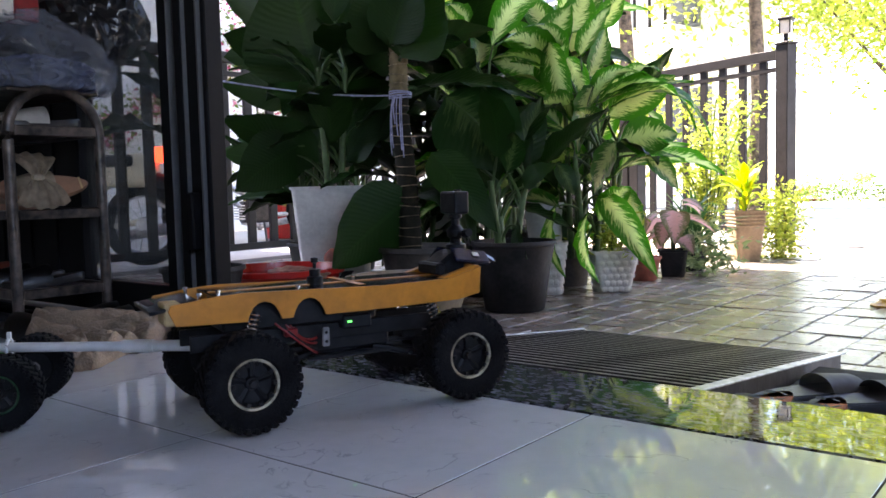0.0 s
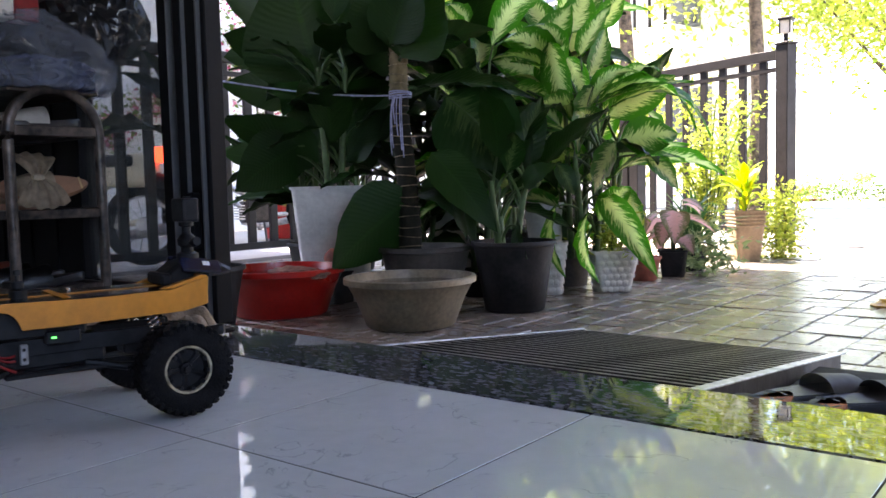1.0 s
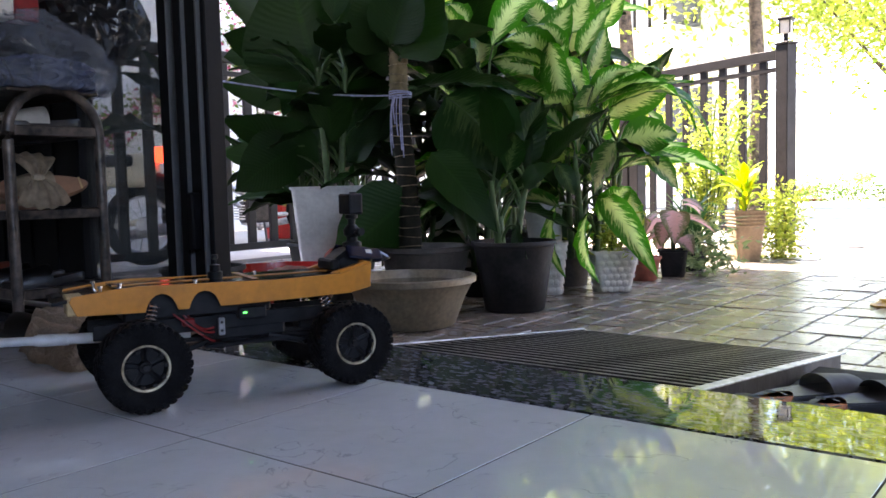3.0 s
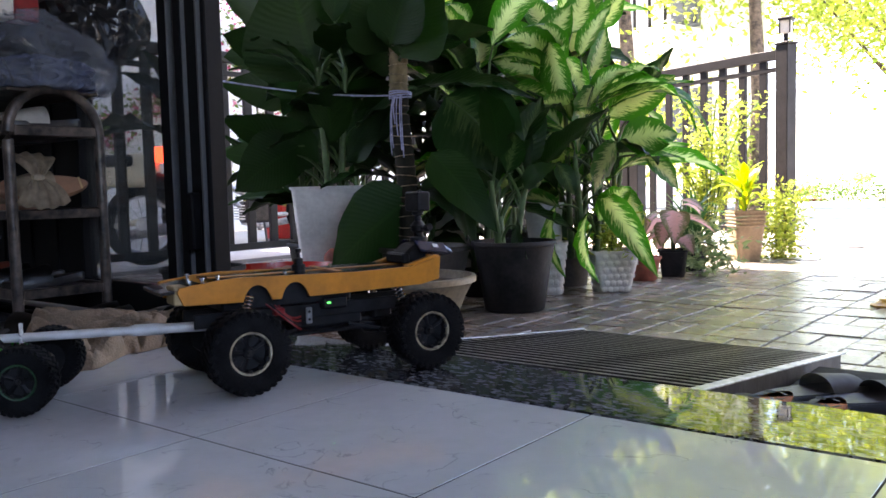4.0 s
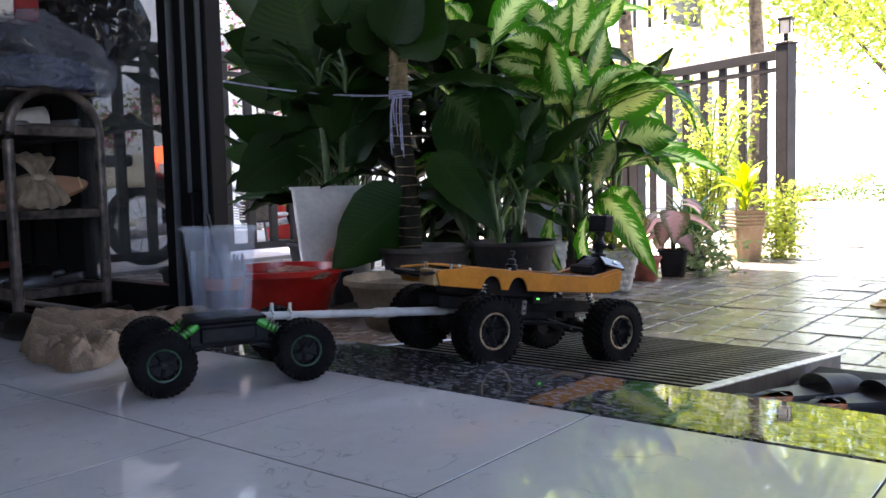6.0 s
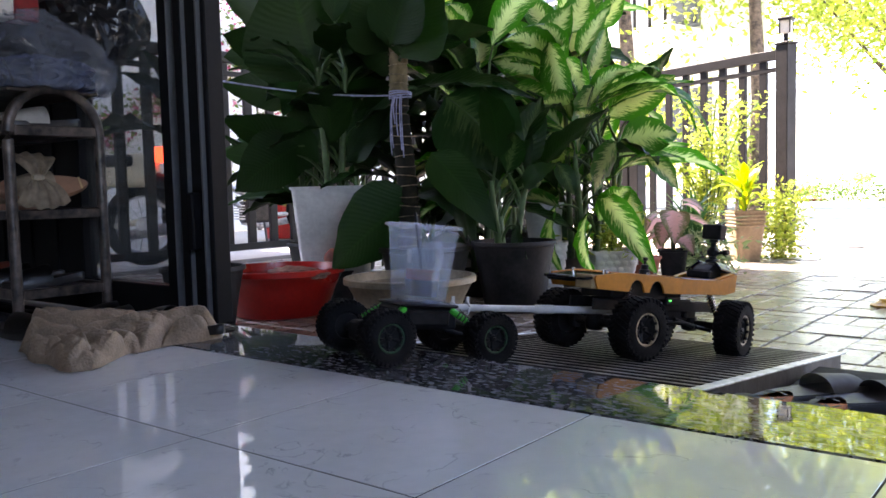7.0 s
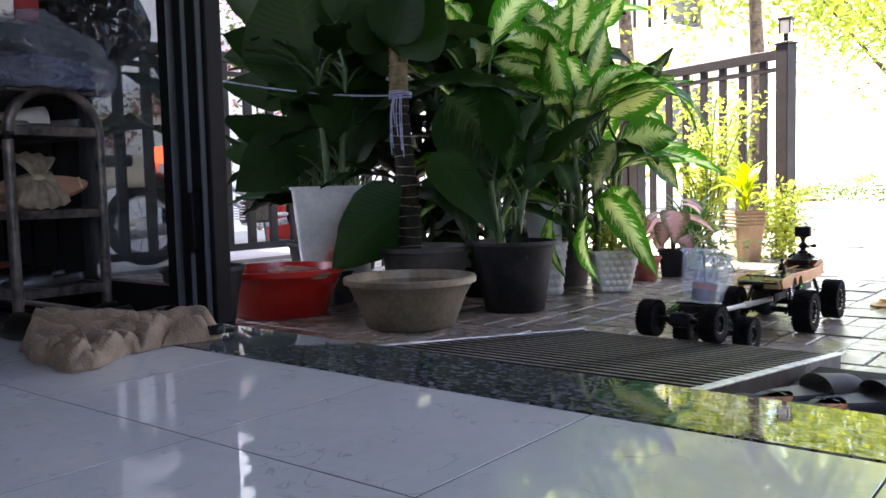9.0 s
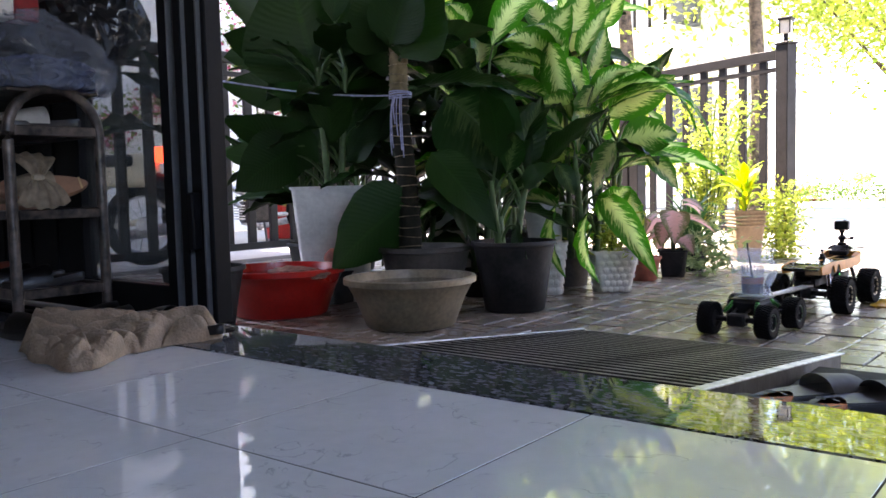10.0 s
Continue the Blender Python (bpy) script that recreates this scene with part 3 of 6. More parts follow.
    for v in (-1, 1):
        part("pod_flap", box(-0.032, 0.036, -0.016, 0.016, -0.003, 0.003, 0.002, m=pose(C + 0.006, v * 0.036, 0.217, -v * 38, 8, 0)), M_BLUEBLACK, pod_ob, "dark blue glossy flap")
        part("pod_flap_label", box(-0.006, 0.006, -0.005, 0.005, 0.003, 0.0036, m=pose(C + 0.016, v * 0.036, 0.2175, -v * 38, 8, 0)), M_PVC, pod_ob, "small white sticker")
    part("pod_clip", box(C - 0.058, C - 0.040, -0.036, 0.036, 0.188, 0.208, 0.004), M_BLACK, pod_ob)
    neck = part("ball_neck", lathe([(0, 0), (0.018, 0), (0.018, 0.008), (0.010, 0.011), (0.010, 0.018), (0.015, 0.022), (0.016, 0.032), (0.011, 0.038), (0.007, 0.042), (0.007, 0.052), (0.012, 0.054), (0.012, 0.060), (0, 0.061)], 16, m=pose(C, 0, 0.228)), M_BLACK, car, smooth=40)
    part("clamp_knob", tube([(C, -0.012, 0.254), (C, -0.030, 0.256), (C, -0.034, 0.256), (C, -0.046, 0.258)], [0.003, 0.004, 0.008, 0.007], 10), M_BLACK, neck)
    camb = part("camera_body", box(C - 0.015, C + 0.013, -0.028, 0.028, 0.289, 0.328, 0.004, seg=2), M_BLACK, car, "small black action camera")
    part("camera_lens", lathe([(0, 0), (0.011, 0), (0.011, 0.006), (0.008, 0.007), (0, 0.006)], 16, m=pose(C + 0.013, 0.010, 0.310, 0, 90)), M_GLOSSBLACK, camb)
    part("camera_button", box(C - 0.006, C + 0.004, -0.016, -0.006, 0.328, 0.331, 0.001), M_BLACK, camb)
    return car, wheels


def make_trailer():
    t = thing("toy_trailer", "small black toy buggy chassis with green arms, towed", "toy car")
    hl, ht = SM_L / 2, SM_T / 2
    wheels = []
    for u, v in ((-hl, -ht), (hl, -ht), (-hl, ht), (hl, ht)):
        w = wheel(t, SM_R, 0.048, 1 if v > 0 else -1, M_GREENRING)
        w.matrix_basis = pose(u, v, SM_R)
        wheels.append((w, u, v))
    for u in (-hl, hl):
        s = 1 if u > 0 else -1
        ax = bmesh.new()
        cyl((u, -ht + 0.025, SM_R), (u, ht - 0.025, SM_R), 0.009, n=12, bm=ax)
        box(u - 0.022, u + 0.022, -0.03, 0.03, SM_R - 0.02, SM_R + 0.02, 0.006, bm=ax)
        part("axle_housing", ax, M_BLACK, t, smooth=40)
        for v in (-1, 1):
            sh = part("shock_arm", tube([(u - s * 0.066, v * 0.038, 0.104), (u - s * 0.02, v * 0.052, SM_R + 0.022)], [0.008, 0.006], 10), M_GREEN, t, "bright green shock arm")
            part("coil_spring", spring_bm((u - s * 0.050, v * 0.042, 0.098), (u - s * 0.015, v * 0.053, SM_R + 0.016), 0.009, 6, 0.0015), M_STEEL, sh)
            part("lower_link", cyl((u - s * 0.01, v * 0.045, SM_R - 0.008), (u - s * 0.085, v * 0.03, 0.066), 0.005, n=8), M_BLACK, t)
            part("upper_link", cyl((u - s * 0.015, v * 0.02, SM_R + 0.018), (u - s * 0.08, v * 0.026, 0.092), 0.004, n=8), M_BLACK, t)
    ch = bmesh.new()
    box(-0.072, 0.072, -0.042, 0.042, 0.062, 0.108, 0.006, bm=ch)
    box(-0.050, 0.050, -0.048, 0.048, 0.070, 0.100, 0.004, bm=ch)
    part("chassis_box", ch, M_BLACK, t)
    part("top_plate", box(-0.068, 0.068, -0.052, 0.052, 0.108, 0.1145, 0.003), M_BLACK, t)
    return t, wheels


M_BLUEBLACK = mat("blue_black_plastic", (0.007, 0.009, 0.028), 0.25, vary=0.2)
M_GREENRING = mat("dark_green_ring", (0.008, 0.07, 0.025), 0.4, vary=0.2)
crawler, crawler_wheels = make_crawler()
trailer, trailer_wheels = make_trailer()


def rounded_square(h, r, z, n=6):
    pts = []
    for k in range(4):
        c = ((h - r), (h - r)) if k == 0 else ((-(h - r), (h - r)) if k == 1 else ((-(h - r), -(h - r)) if k == 2 else ((h - r), -(h - r))))
        for i in range(n + 1):
            a = math.pi / 2 * (k + i / n)
            pts.append(Vector((c[0] + r * math.cos(a), c[1] + r * math.sin(a), z)))
    return pts


def loft(rings, cap0=True, cap1=True, bm=None):
    b = bmesh.new()
    vs = [[b.verts.new(p) for p in ring] for ring in rings]
    n = len(vs[0])
    for a, c in zip(vs, vs[1:]):
        for i in range(n):
            b.faces.new((a[i], a[(i + 1) % n], c[(i + 1) % n], c[i]))
    if cap0:
        b.faces.new(vs[0][::-1])
    if cap1:
        b.faces.new(vs[-1])
    bmesh.ops.recalc_face_normals(b, faces=b.faces)
    return b if bm is None else merge(bm, b)


M_JUG = clear_mat("milky_clear_plastic", (0.70, 0.81, 1.0), 0.14, alpha=0.09, milky=0.75)
M_JUGRIM = clear_mat("milky_plastic_rim", (0.76, 0.82, 0.92), 0.2, alpha=0.26, milky=0.6)
M_CUP = clear_mat("clear_cup_glass", (0.8, 0.85, 0.9), 0.04, alpha=0.10)
M_DRINK = clear_mat("dark_tea", (0.06, 0.012, 0.008), 0.08, alpha=0.96, milky=0.12)
M_DRINK_TOP = clear_mat("amber_tea", (0.40, 0.07, 0.02), 0.08, alpha=0.88, milky=0.45)



def make_jug():
    """Square measuring jug; its base is at the origin."""
    j = thing("plastic_jug", "milky clear plastic measuring jug with a spout, riding on the trailer", "jug")
    H = 0.157

    def half(z):
        return 0.0465 + 0.0125 * z / H

    outer = [rounded_square(half(z), 0.018, z) for z in (0.0, 0.004, 0.05, 0.10, H)]
    inner = [rounded_square(half(z) - 0.002, 0.016, z) for z in (H, 0.10, 0.05, 0.004)]
    part("body", loft(outer + inner, True, True), M_JUG, j, smooth=40)
    rim = bmesh.new()
    rr = []
    for hh, z in ((half(H) + 0.000, H - 0.006), (half(H) + 0.005, H - 0.004), (half(H) + 0.006, H + 0.001), (half(H) + 0.001, H + 0.003), (half(H) - 0.002, H)):
        ring = rounded_square(hh, 0.018, z)
        for p in ring:
            d = math.exp(-((p.x + 0.058) ** 2 + (p.y - 0.0) ** 2) / 0.0005)
            p.x -= 0.013 * d
            p.z += 0.003 * d
        rr.append(ring)
    loft(rr, False, False, bm=rim)
    part("rim", rim, M_JUGRIM, j, "thick rolled rim with a spout", smooth=40)
    part("handle", tube(bezier((0.060, 0, 0.125), (0.100, 0, 0.11), (0.058, 0, 0.045), 12), 0.006, 10, flat=1.4), M_JUGRIM, j, smooth=60)
    part("base_ring", lathe([(0.040, 0.0005), (0.044, 0.0005), (0.044, 0.004), (0.040, 0.004)], 28), M_JUGRIM, j)
    return j


def make_mug():
    """Glass mug with tea; its base is at the origin."""
    g = thing("glass_mug", "clear glass mug of dark red tea inside the jug", "mug")
    part("body", lathe([(0, 0.001), (0.026, 0.0), (0.029, 0.004), (0.031, 0.05), (0.0315, 0.058), (0.0285, 0.064), (0.030, 0.092), (0.031, 0.094), (0.029, 0.094), (0.0272, 0.066), (0.0295, 0.055), (0.027, 0.006), (0, 0.005)], 24), M_CUP, g, smooth=40)
    part("drink", lathe([(0, 0.006), (0.0265, 0.007), (0.028, 0.036), (0, 0.036)], 24), M_DRINK, g, "dark tea", smooth=40)
    part("drink_top", lathe([(0, 0.0362), (0.0281, 0.0362), (0.0288, 0.055), (0, 0.055)], 24), M_DRINK_TOP, g, "lighter amber tea", smooth=40)
    part("handle", tube(bezier((0.030, 0, 0.078), (0.062, 0, 0.070), (0.029, 0, 0.020), 12), 0.004, 8), M_CUP, g, smooth=60)
    for k in range(10):
        a = 2 * math.pi * k / 10
        part("rib", cyl((0.0293 * math.cos(a), 0.0293 * math.sin(a), 0.065), (0.0303 * math.cos(a), 0.0303 * math.sin(a), 0.090), 0.0018, n=6), M_CUP, g)
    part("straw", cyl((0.006, 0.0, 0.012), (-0.016, -0.012, 0.158), 0.0028, n=8), M_BLACK, g, "black drinking straw")
    for o in g.children:
        o.data.transform(Matrix.Diagonal((1.22, 1.22, 1.12, 1)))
    return g


plastic_jug, glass_mug = make_jug(), make_mug()

# tow bar: its origin at the trailer's end, along +x
TOW_LEN = 0.47
tow_bar = thing("tow_bar", "white plastic pipe tow bar joining trailer and crawler", "pipe")
part("pipe", cyl((-0.03, 0, 0), (TOW_LEN * 0.55, 0, 0), 0.0075, n=14), M_PVC, tow_bar, smooth=50)
part("pipe_end", cyl((TOW_LEN * 0.48, 0, 0), (TOW_LEN, 0, 0), 0.0088, n=14), M_PVC, tow_bar, smooth=50)
part("sleeve", cyl((TOW_LEN * 0.49, 0, 0), (TOW_LEN * 0.59, 0, 0), 0.0102, n=14), M_PVC, tow_bar, smooth=50)
for u in (0.02, 0.055):
    part("cable_tie", tube([(u, math.cos(a) * 0.0105, math.sin(a) * 0.0125) for a in [2 * math.pi * i / 14 for i in range(14)]], 0.0028, 6, closed=True), M_PVC, tow_bar)
    part("tie_tail", box(u - 0.003, u + 0.003, -0.002, 0.002, 0.012, 0.024), M_PVC, tow_bar)


# ---- fences, gate and street ----
FENCE_TOP = 1.32


def fence_run(name, p0, p1, label, bars_every=0.21, post_ends=True, lamp=False):
    """A run of black iron fence from p0 to p1 with flat upright bars, double top rail and bottom rail."""
    f = thing(name, label, "fence" if name == "fence" else "gate", "fence round the yard" if name == "fence" else "")
    a, b = Vector((*p0, GROUND)), Vector((*p1, GROUND))
    L, ang = (b - a).length, math.atan2(b.y - a.y, b.x - a.x)
    f.matrix_basis = pose(a.x, a.y, 0, 0, 0, math.degrees(ang))
    z0, z1 = GROUND, FENCE_TOP
    part("top_rail", box(0, L, -0.03, 0.03, z1 - 0.075, z1, 0.004), M_IRON, f)
    part("middle_rail", box(0, L, -0.018, 0.018, z1 - 0.165, z1 - 0.13, 0.003), M_IRON, f)
    part("bottom_rail", box(0, L, -0.02, 0.02, z0 + 0.09, z0 + 0.14, 0.003), M_IRON, f)
    n = max(2, round(L / bars_every))
    first = None
    for i in range(1, n):
        m = pose(L * i / n, 0, 0)
        if first is None:
            o = part("bar", box(-0.034, 0.034, -0.015, 0.015, z0 + 0.14, z1 - 0.075, 0.003), M_IRON, f)
            first, o.matrix_basis = o.data, m
        else:
            share("bar", first, f, m)
    for x in ((0, L) if post_ends else (0,)):
        post = part("post", box(x - 0.055, x + 0.055, -0.055, 0.055, z0, z1 + 0.03, 0.005), M_IRON, f)
        part("post_cap", box(x - 0.065, x + 0.065, -0.065, 0.065, z1 + 0.03, z1 + 0.045, 0.004), M_IRON, post)
    return f


GATE_POST = (-0.95, 5.60)
fence_run("gate", GATE_POST, (-2.45, 6.20), "black iron yard gate with flat upright bars, standing open")
fence_run("fence", (-2.58, 6.26), (-3.9, 6.75), "black iron fence with flat upright bars")
fence_run("fence", (-3.9, 0.419), (-3.9, 3.464), "black iron fence with flat upright bars")
fence_run("fence", (-3.9, 3.48), (-3.9, 6.6), "black iron fence with flat upright bars")
lamp = thing("post_lamp", "small grey lantern on the gate post", "lamp", at=pose(*GATE_POST, FENCE_TOP + 0.045) @ Matrix.Diagonal((0.74, 0.74, 0.95, 1)))
part("lantern_foot", box(-0.02, 0.02, -0.02, 0.02, 0, 0.07, 0.003), M_IRON, lamp)
part("lantern_pane", box(-0.05, 0.05, -0.05, 0.05, 0.07, 0.17, 0.004), mat("frosted_pane", (0.6, 0.58, 0.52), 0.4), lamp, "pale frosted pane")
part("lantern_cap", box(-0.07, 0.07, -0.07, 0.07, 0.17, 0.195, 0.006), M_IRON, lamp)
for sx in (-1, 1):
    for sy in (-1, 1):
        part("lantern_bar", box(sx * 0.052 - 0.006, sx * 0.052 + 0.006, sy * 0.052 - 0.006, sy * 0.052 + 0.006, 0.07, 0.17), M_IRON, lamp)

# white house across the street
house = thing("house", "white rendered two-storey house across the street", "house")
HM = pose(-6.0, 14.2, GROUND, 0, 0, -12)
house.matrix_basis = HM
M_DARKWIN = mat("dark_window_glass", (0.10, 0.11, 0.13), 0.1, vary=0.3, scale=2)
part("wall", box(-9, 1.75, 0, 1.2, 0, 5.2, 0.02), M_OUTWALL, house)
part("roof", box(-9.3, 1.95, -0.5, 1.4, 5.2, 5.42, 0.02), M_CEIL, house)
part("balcony", box(-5.5, 1.2, -0.9, 0, 3.05, 3.25, 0.02), M_OUTWALL, house)
for x in [-5.3 + 0.33 * i for i in range(20)]:
    part("baluster", box(x, x + 0.04, -0.85, -0.80, 3.25, 4.05), M_IRON, house)
part("balcony_rail", box(-5.5, 1.2, -0.88, -0.78, 4.05, 4.11, 0.01), M_GALV, house)
for x, z, w, h in ((0.55, 3.3, 0.62, 1.6), (-2.6, 3.3, 1.6, 1.6), (-6.3, 3.5, 1.2, 1.3), (-3.5, 0.1, 1.4, 2.2), (0.2, 0.9, 1.2, 1.3)):
    win = part("window", box(x, x + w, -0.05, 0.0, z, z + h, 0.01), M_ALU_EDGE, house)
    part("pane", box(x + 0.06, x + w / 2 - 0.02, -0.06, -0.05, z + 0.06, z + h - 0.06), M_DARKWIN, win)
    part("pane", box(x + w / 2 + 0.02, x + w - 0.06, -0.06, -0.05, z + 0.06, z + h - 0.06), M_DARKWIN, win)

# Added wall, never in view: keeps low eastern sky off the plants.
sky_block_wall = tagged(part("sky_block_wall", box(3.55, 3.75, 0.25, 6.2, GROUND - 0.05, 3.0, 0.01), M_WALL), "unseen plain wall added to block low sky light", "wall", kind="structure")
# white garden wall beyond the side fence, hung with bougainvillea
garden_wall = tagged(part("garden_wall", box(-8.2, -8.0, -3, 11.5, GROUND, 5.2, 0.01), M_OUTWALL), "white rendered neighbour wall", "wall", kind="structure")
street_wall = tagged(part("street_wall", box(2.5, 16, 20.0, 20.2, GROUND, 1.9, 0.01), M_OUTWALL), "low white street wall", "wall", kind="structure")
kerb = tagged(part("kerb", box(-7.5, 12, 7.4, 7.55, GROUND - 0.05, GROUND + 0.0, 0.01), M_ROAD), "concrete street kerb", "kerb", kind="structure")


# ---- foliage ----
def leaf_mesh(name, material, seg=10, side=3, bow=0.15, wide=0.3, heart=0.6, wave=0.022, curl=0.35):
    """A leaf of length 1 along +x with its face to +z. UV: u along, v across."""
    b = bmesh.new()
    uvl = b.loops.layers.uv.new("UVMap")
    rows = []
    for i in range(seg + 1):
        s = i / seg
        w = wide / 2 * (math.sin(math.pi * min(1, s ** heart)) ** 0.85) * (1.0 if s < 0.9 else 1 - (s - 0.9) * 2) + 0.002
        z = 4 * bow * s * (1 - s)
        row = []
        for k in range(-side, side + 1):
            a = k / side
            zz = z + curl * w * abs(a) ** 1.3 - 0.35 * curl * w * a * a + wave * math.sin(s * 21 + k * 2.1) * abs(a)
            row.append((b.verts.new((s, a * w, zz)), s, (a + 1) / 2))
        rows.append(row)
    for r0, r1 in zip(rows, rows[1:]):
        for k in range(2 * side):
            q = (r0[k], r1[k], r1[k + 1], r0[k + 1])
            f = b.faces.new([x[0] for x in q])
            f.smooth = True
            for lp, x in zip(f.loops, q):
                lp[uvl].uv = (x[1], x[2])
    me = bpy.data.meshes.new(name)
    b.to_mesh(me)
    b.free()
    me.materials.append(material)
    return me


def leaf_at(me_data, parent, base, tip, tilt, width_scale):
    """A leaf object from base to tip, turned by tilt degrees about its length so that its face leans to the light."""
    base, tip = Vector(base), Vector(tip)
    x = tip - base
    L = x.length
    x.normalize()
    y = Vector((0, 0, 1)).cross(x)
    if y.length < 0.05:
        y = Vector((0.8, -0.6, 0))
    y.normalize()
    z = x.cross(y)
    m = Matrix((x, y, z)).transposed().to_4x4()
    m = Matrix.Translation(base) @ m @ Matrix.Rotation(radians(tilt), 4, "X") @ Matrix.Diagonal((L, L * width_scale, L, 1))
    return share("leaf", me_data, parent, m)


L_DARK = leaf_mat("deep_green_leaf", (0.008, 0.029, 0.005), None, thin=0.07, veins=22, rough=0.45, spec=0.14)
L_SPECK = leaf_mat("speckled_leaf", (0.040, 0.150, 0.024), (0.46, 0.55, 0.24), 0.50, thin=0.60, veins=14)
# Fainter speckle; the shade around the pots is put into its darker colours.
L_SPECK_SHADE = leaf_mat("faint_shaded_leaf", (0.010, 0.038, 0.008), (0.06, 0.11, 0.035), 0.30, thin=0.12, veins=14, spec=0.16)
L_PINK = leaf_mat("pink_leaf", (0.16, 0.16, 0.08), (0.66, 0.40, 0.38), 0.62, thin=0.40, veins=9)
L_YELLOW = leaf_mat("yellow_green_leaf", (0.16, 0.24, 0.025), (0.40, 0.40, 0.05), 0.4, thin=0.45, veins=8)
M_STEM = mat("green_stem", (0.05, 0.11, 0.03), 0.45, vary=0.25, scale=12, bump=0.2)
M_BARK = mat("brown_bark", (0.11, 0.075, 0.05), 0.85, vary=0.35, scale=14, bump=0.7)
M_SOIL = mat("dark_soil", (0.035, 0.025, 0.018), 0.95, vary=0.4, scale=40, bump=0.8)


def cloud(name, n, place, size, material, parent=None, shape=(1.0, 0.45), seed=1, hang=0.0, label=""):
    """Many small folded leaves in one mesh; place(rng) gives the spots."""
    rng = random.Random(seed)
    vs, fs = [], []
    for _ in range(n):
        p = Vector(place(rng))
        d = Vector((rng.gauss(0, 1), rng.gauss(0, 1), rng.gauss(0, 0.6) - hang)).normalized()
        s = d.cross(Vector((rng.gauss(0, 1), rng.gauss(0, 1), rng.gauss(0, 1)))).normalized()
        u = s.cross(d)
        k = size * rng.uniform(0.6, 1.35)
        i = len(vs)
        vs += [p, p + d * k * shape[0] * 0.45 + s * k * shape[1] * 0.5 + u * k * 0.10, p + d * k * shape[0], p + d * k * shape[0] * 0.45 - s * k * shape[1] * 0.5 + u * k * 0.10, p + d * k * shape[0] * 0.5]
        fs += [(i, i + 1, i + 4), (i + 1, i + 2, i + 4), (i + 4, i + 2, i + 3), (i, i + 4, i + 3)]
    me = bpy.data.meshes.new(name)
    me.from_pydata([tuple(v) for v in vs], [], fs)
    me.materials.append(material)
    ob = new(name, me)
    if parent:
        ob.parent = parent
    if label:
        ob["label"] = label
    return ob


def foliage_mat(name, a, b2, thin=0.4):
    """Small leaves: each island its own green, light shining through."""
    m = bpy.data.materials.new(name)
    m.use_nodes = True
    n, l = m.node_tree.nodes, m.node_tree.links
    b, out = n["Principled BSDF"], n["Material Output"]
    geo, mix = n.new("ShaderNodeNewGeometry"), n.new("ShaderNodeMix")
    mix.data_type = "RGBA"
    mix.inputs["A"].default_value, mix.inputs["B"].default_value = (*a, 1), (*b2, 1)
    l.new(geo.outputs["Random Per Island"], mix.inputs["Factor"])
    l.new(mix.outputs["Result"], b.inputs["Base Color"])
    b.inputs["Roughness"].default_value = 0.45
    tr, ms = n.new("ShaderNodeBsdfTranslucent"), n.new("ShaderNodeMixShader")
    hs = n.new("ShaderNodeHueSaturation")
    hs.inputs["Value"].default_value = 1.6
    l.new(mix.outputs["Result"], hs.inputs["Color"])
    l.new(hs.outputs["Color"], tr.inputs["Color"])
    ms.inputs[0].default_value = thin
    l.new(b.outputs[0], ms.inputs[1])
    l.new(tr.outputs[0], ms.inputs[2])
    l.new(ms.outputs[0], out.inputs[0])
    return m


M_TERRACOTTA = mat("weathered_red_wood", (0.25, 0.08, 0.05), 0.7, vary=0.2)
F_TREE = foliage_mat("tree_leaves", (0.05, 0.11, 0.015), (0.17, 0.24, 0.03))
F_LIME = foliage_mat("lime_leaves", (0.14, 0.22, 0.02), (0.34, 0.38, 0.05))
F_BOUG = foliage_mat("pink_bracts", (0.42, 0.05, 0.12), (0.62, 0.20, 0.28), 0.3)
F_RUST = foliage_mat("reddish_leaves", (0.28, 0.07, 0.05), (0.35, 0.22, 0.10), 0.3)
F_BUSH = foliage_mat("bush_leaves", (0.03, 0.08, 0.012), (0.10, 0.17, 0.03))


def make_tree(x, y, height, spread, seed, n=5200, lime=True, label="leafy street tree with bright yellow-green crown", low=0.28):
    rng = random.Random(seed)
    t = thing("tree", label, "tree", "street trees", pose(x, y, GROUND))
    trunk = bmesh.new()
    top = height * 0.5
    tube([(0, 0, -0.05), (0.05, 0.03, top * 0.5), (-0.04, 0.06, top), (0.02, 0.05, height * 0.75)], [0.16, 0.12, 0.09, 0.03], 10, bm=trunk)
    ends = []
    for k in range(11):
        a = k * 2.4
        z = height * rng.uniform(low, 0.62)
        r = spread * rng.uniform(0.55, 1.0)
        end = Vector((math.cos(a) * r, math.sin(a) * r, z + height * rng.uniform(0.08, 0.4)))
        tube(bezier((0, 0.04, z), (math.cos(a) * r * 0.4, math.sin(a) * r * 0.4, z + 0.1 * height), end, 5), [0.05, 0.045, 0.035, 0.03, 0.02, 0.012], 6, bm=trunk)
        ends += [end, end * 0.72 + Vector((0, 0, height * 0.1))]
    ends += [Vector((rng.gauss(0, spread * 0.35), rng.gauss(0, spread * 0.35), height * rng.uniform(0.75, 0.95))) for _ in range(6)]
    part("trunk", trunk, M_BARK, t, smooth=60)

    def place(r):
        c = ends[int(r.random() * len(ends))]
        k = spread * 0.22
        return (c.x + r.gauss(0, k), c.y + r.gauss(0, k), c.z + r.gauss(0, k * 0.8))

    cloud("crown", int(n * 2.1), place, 0.135, F_LIME if lime else F_TREE, t, (1.0, 0.5), seed + 5, 0.25)
    return t


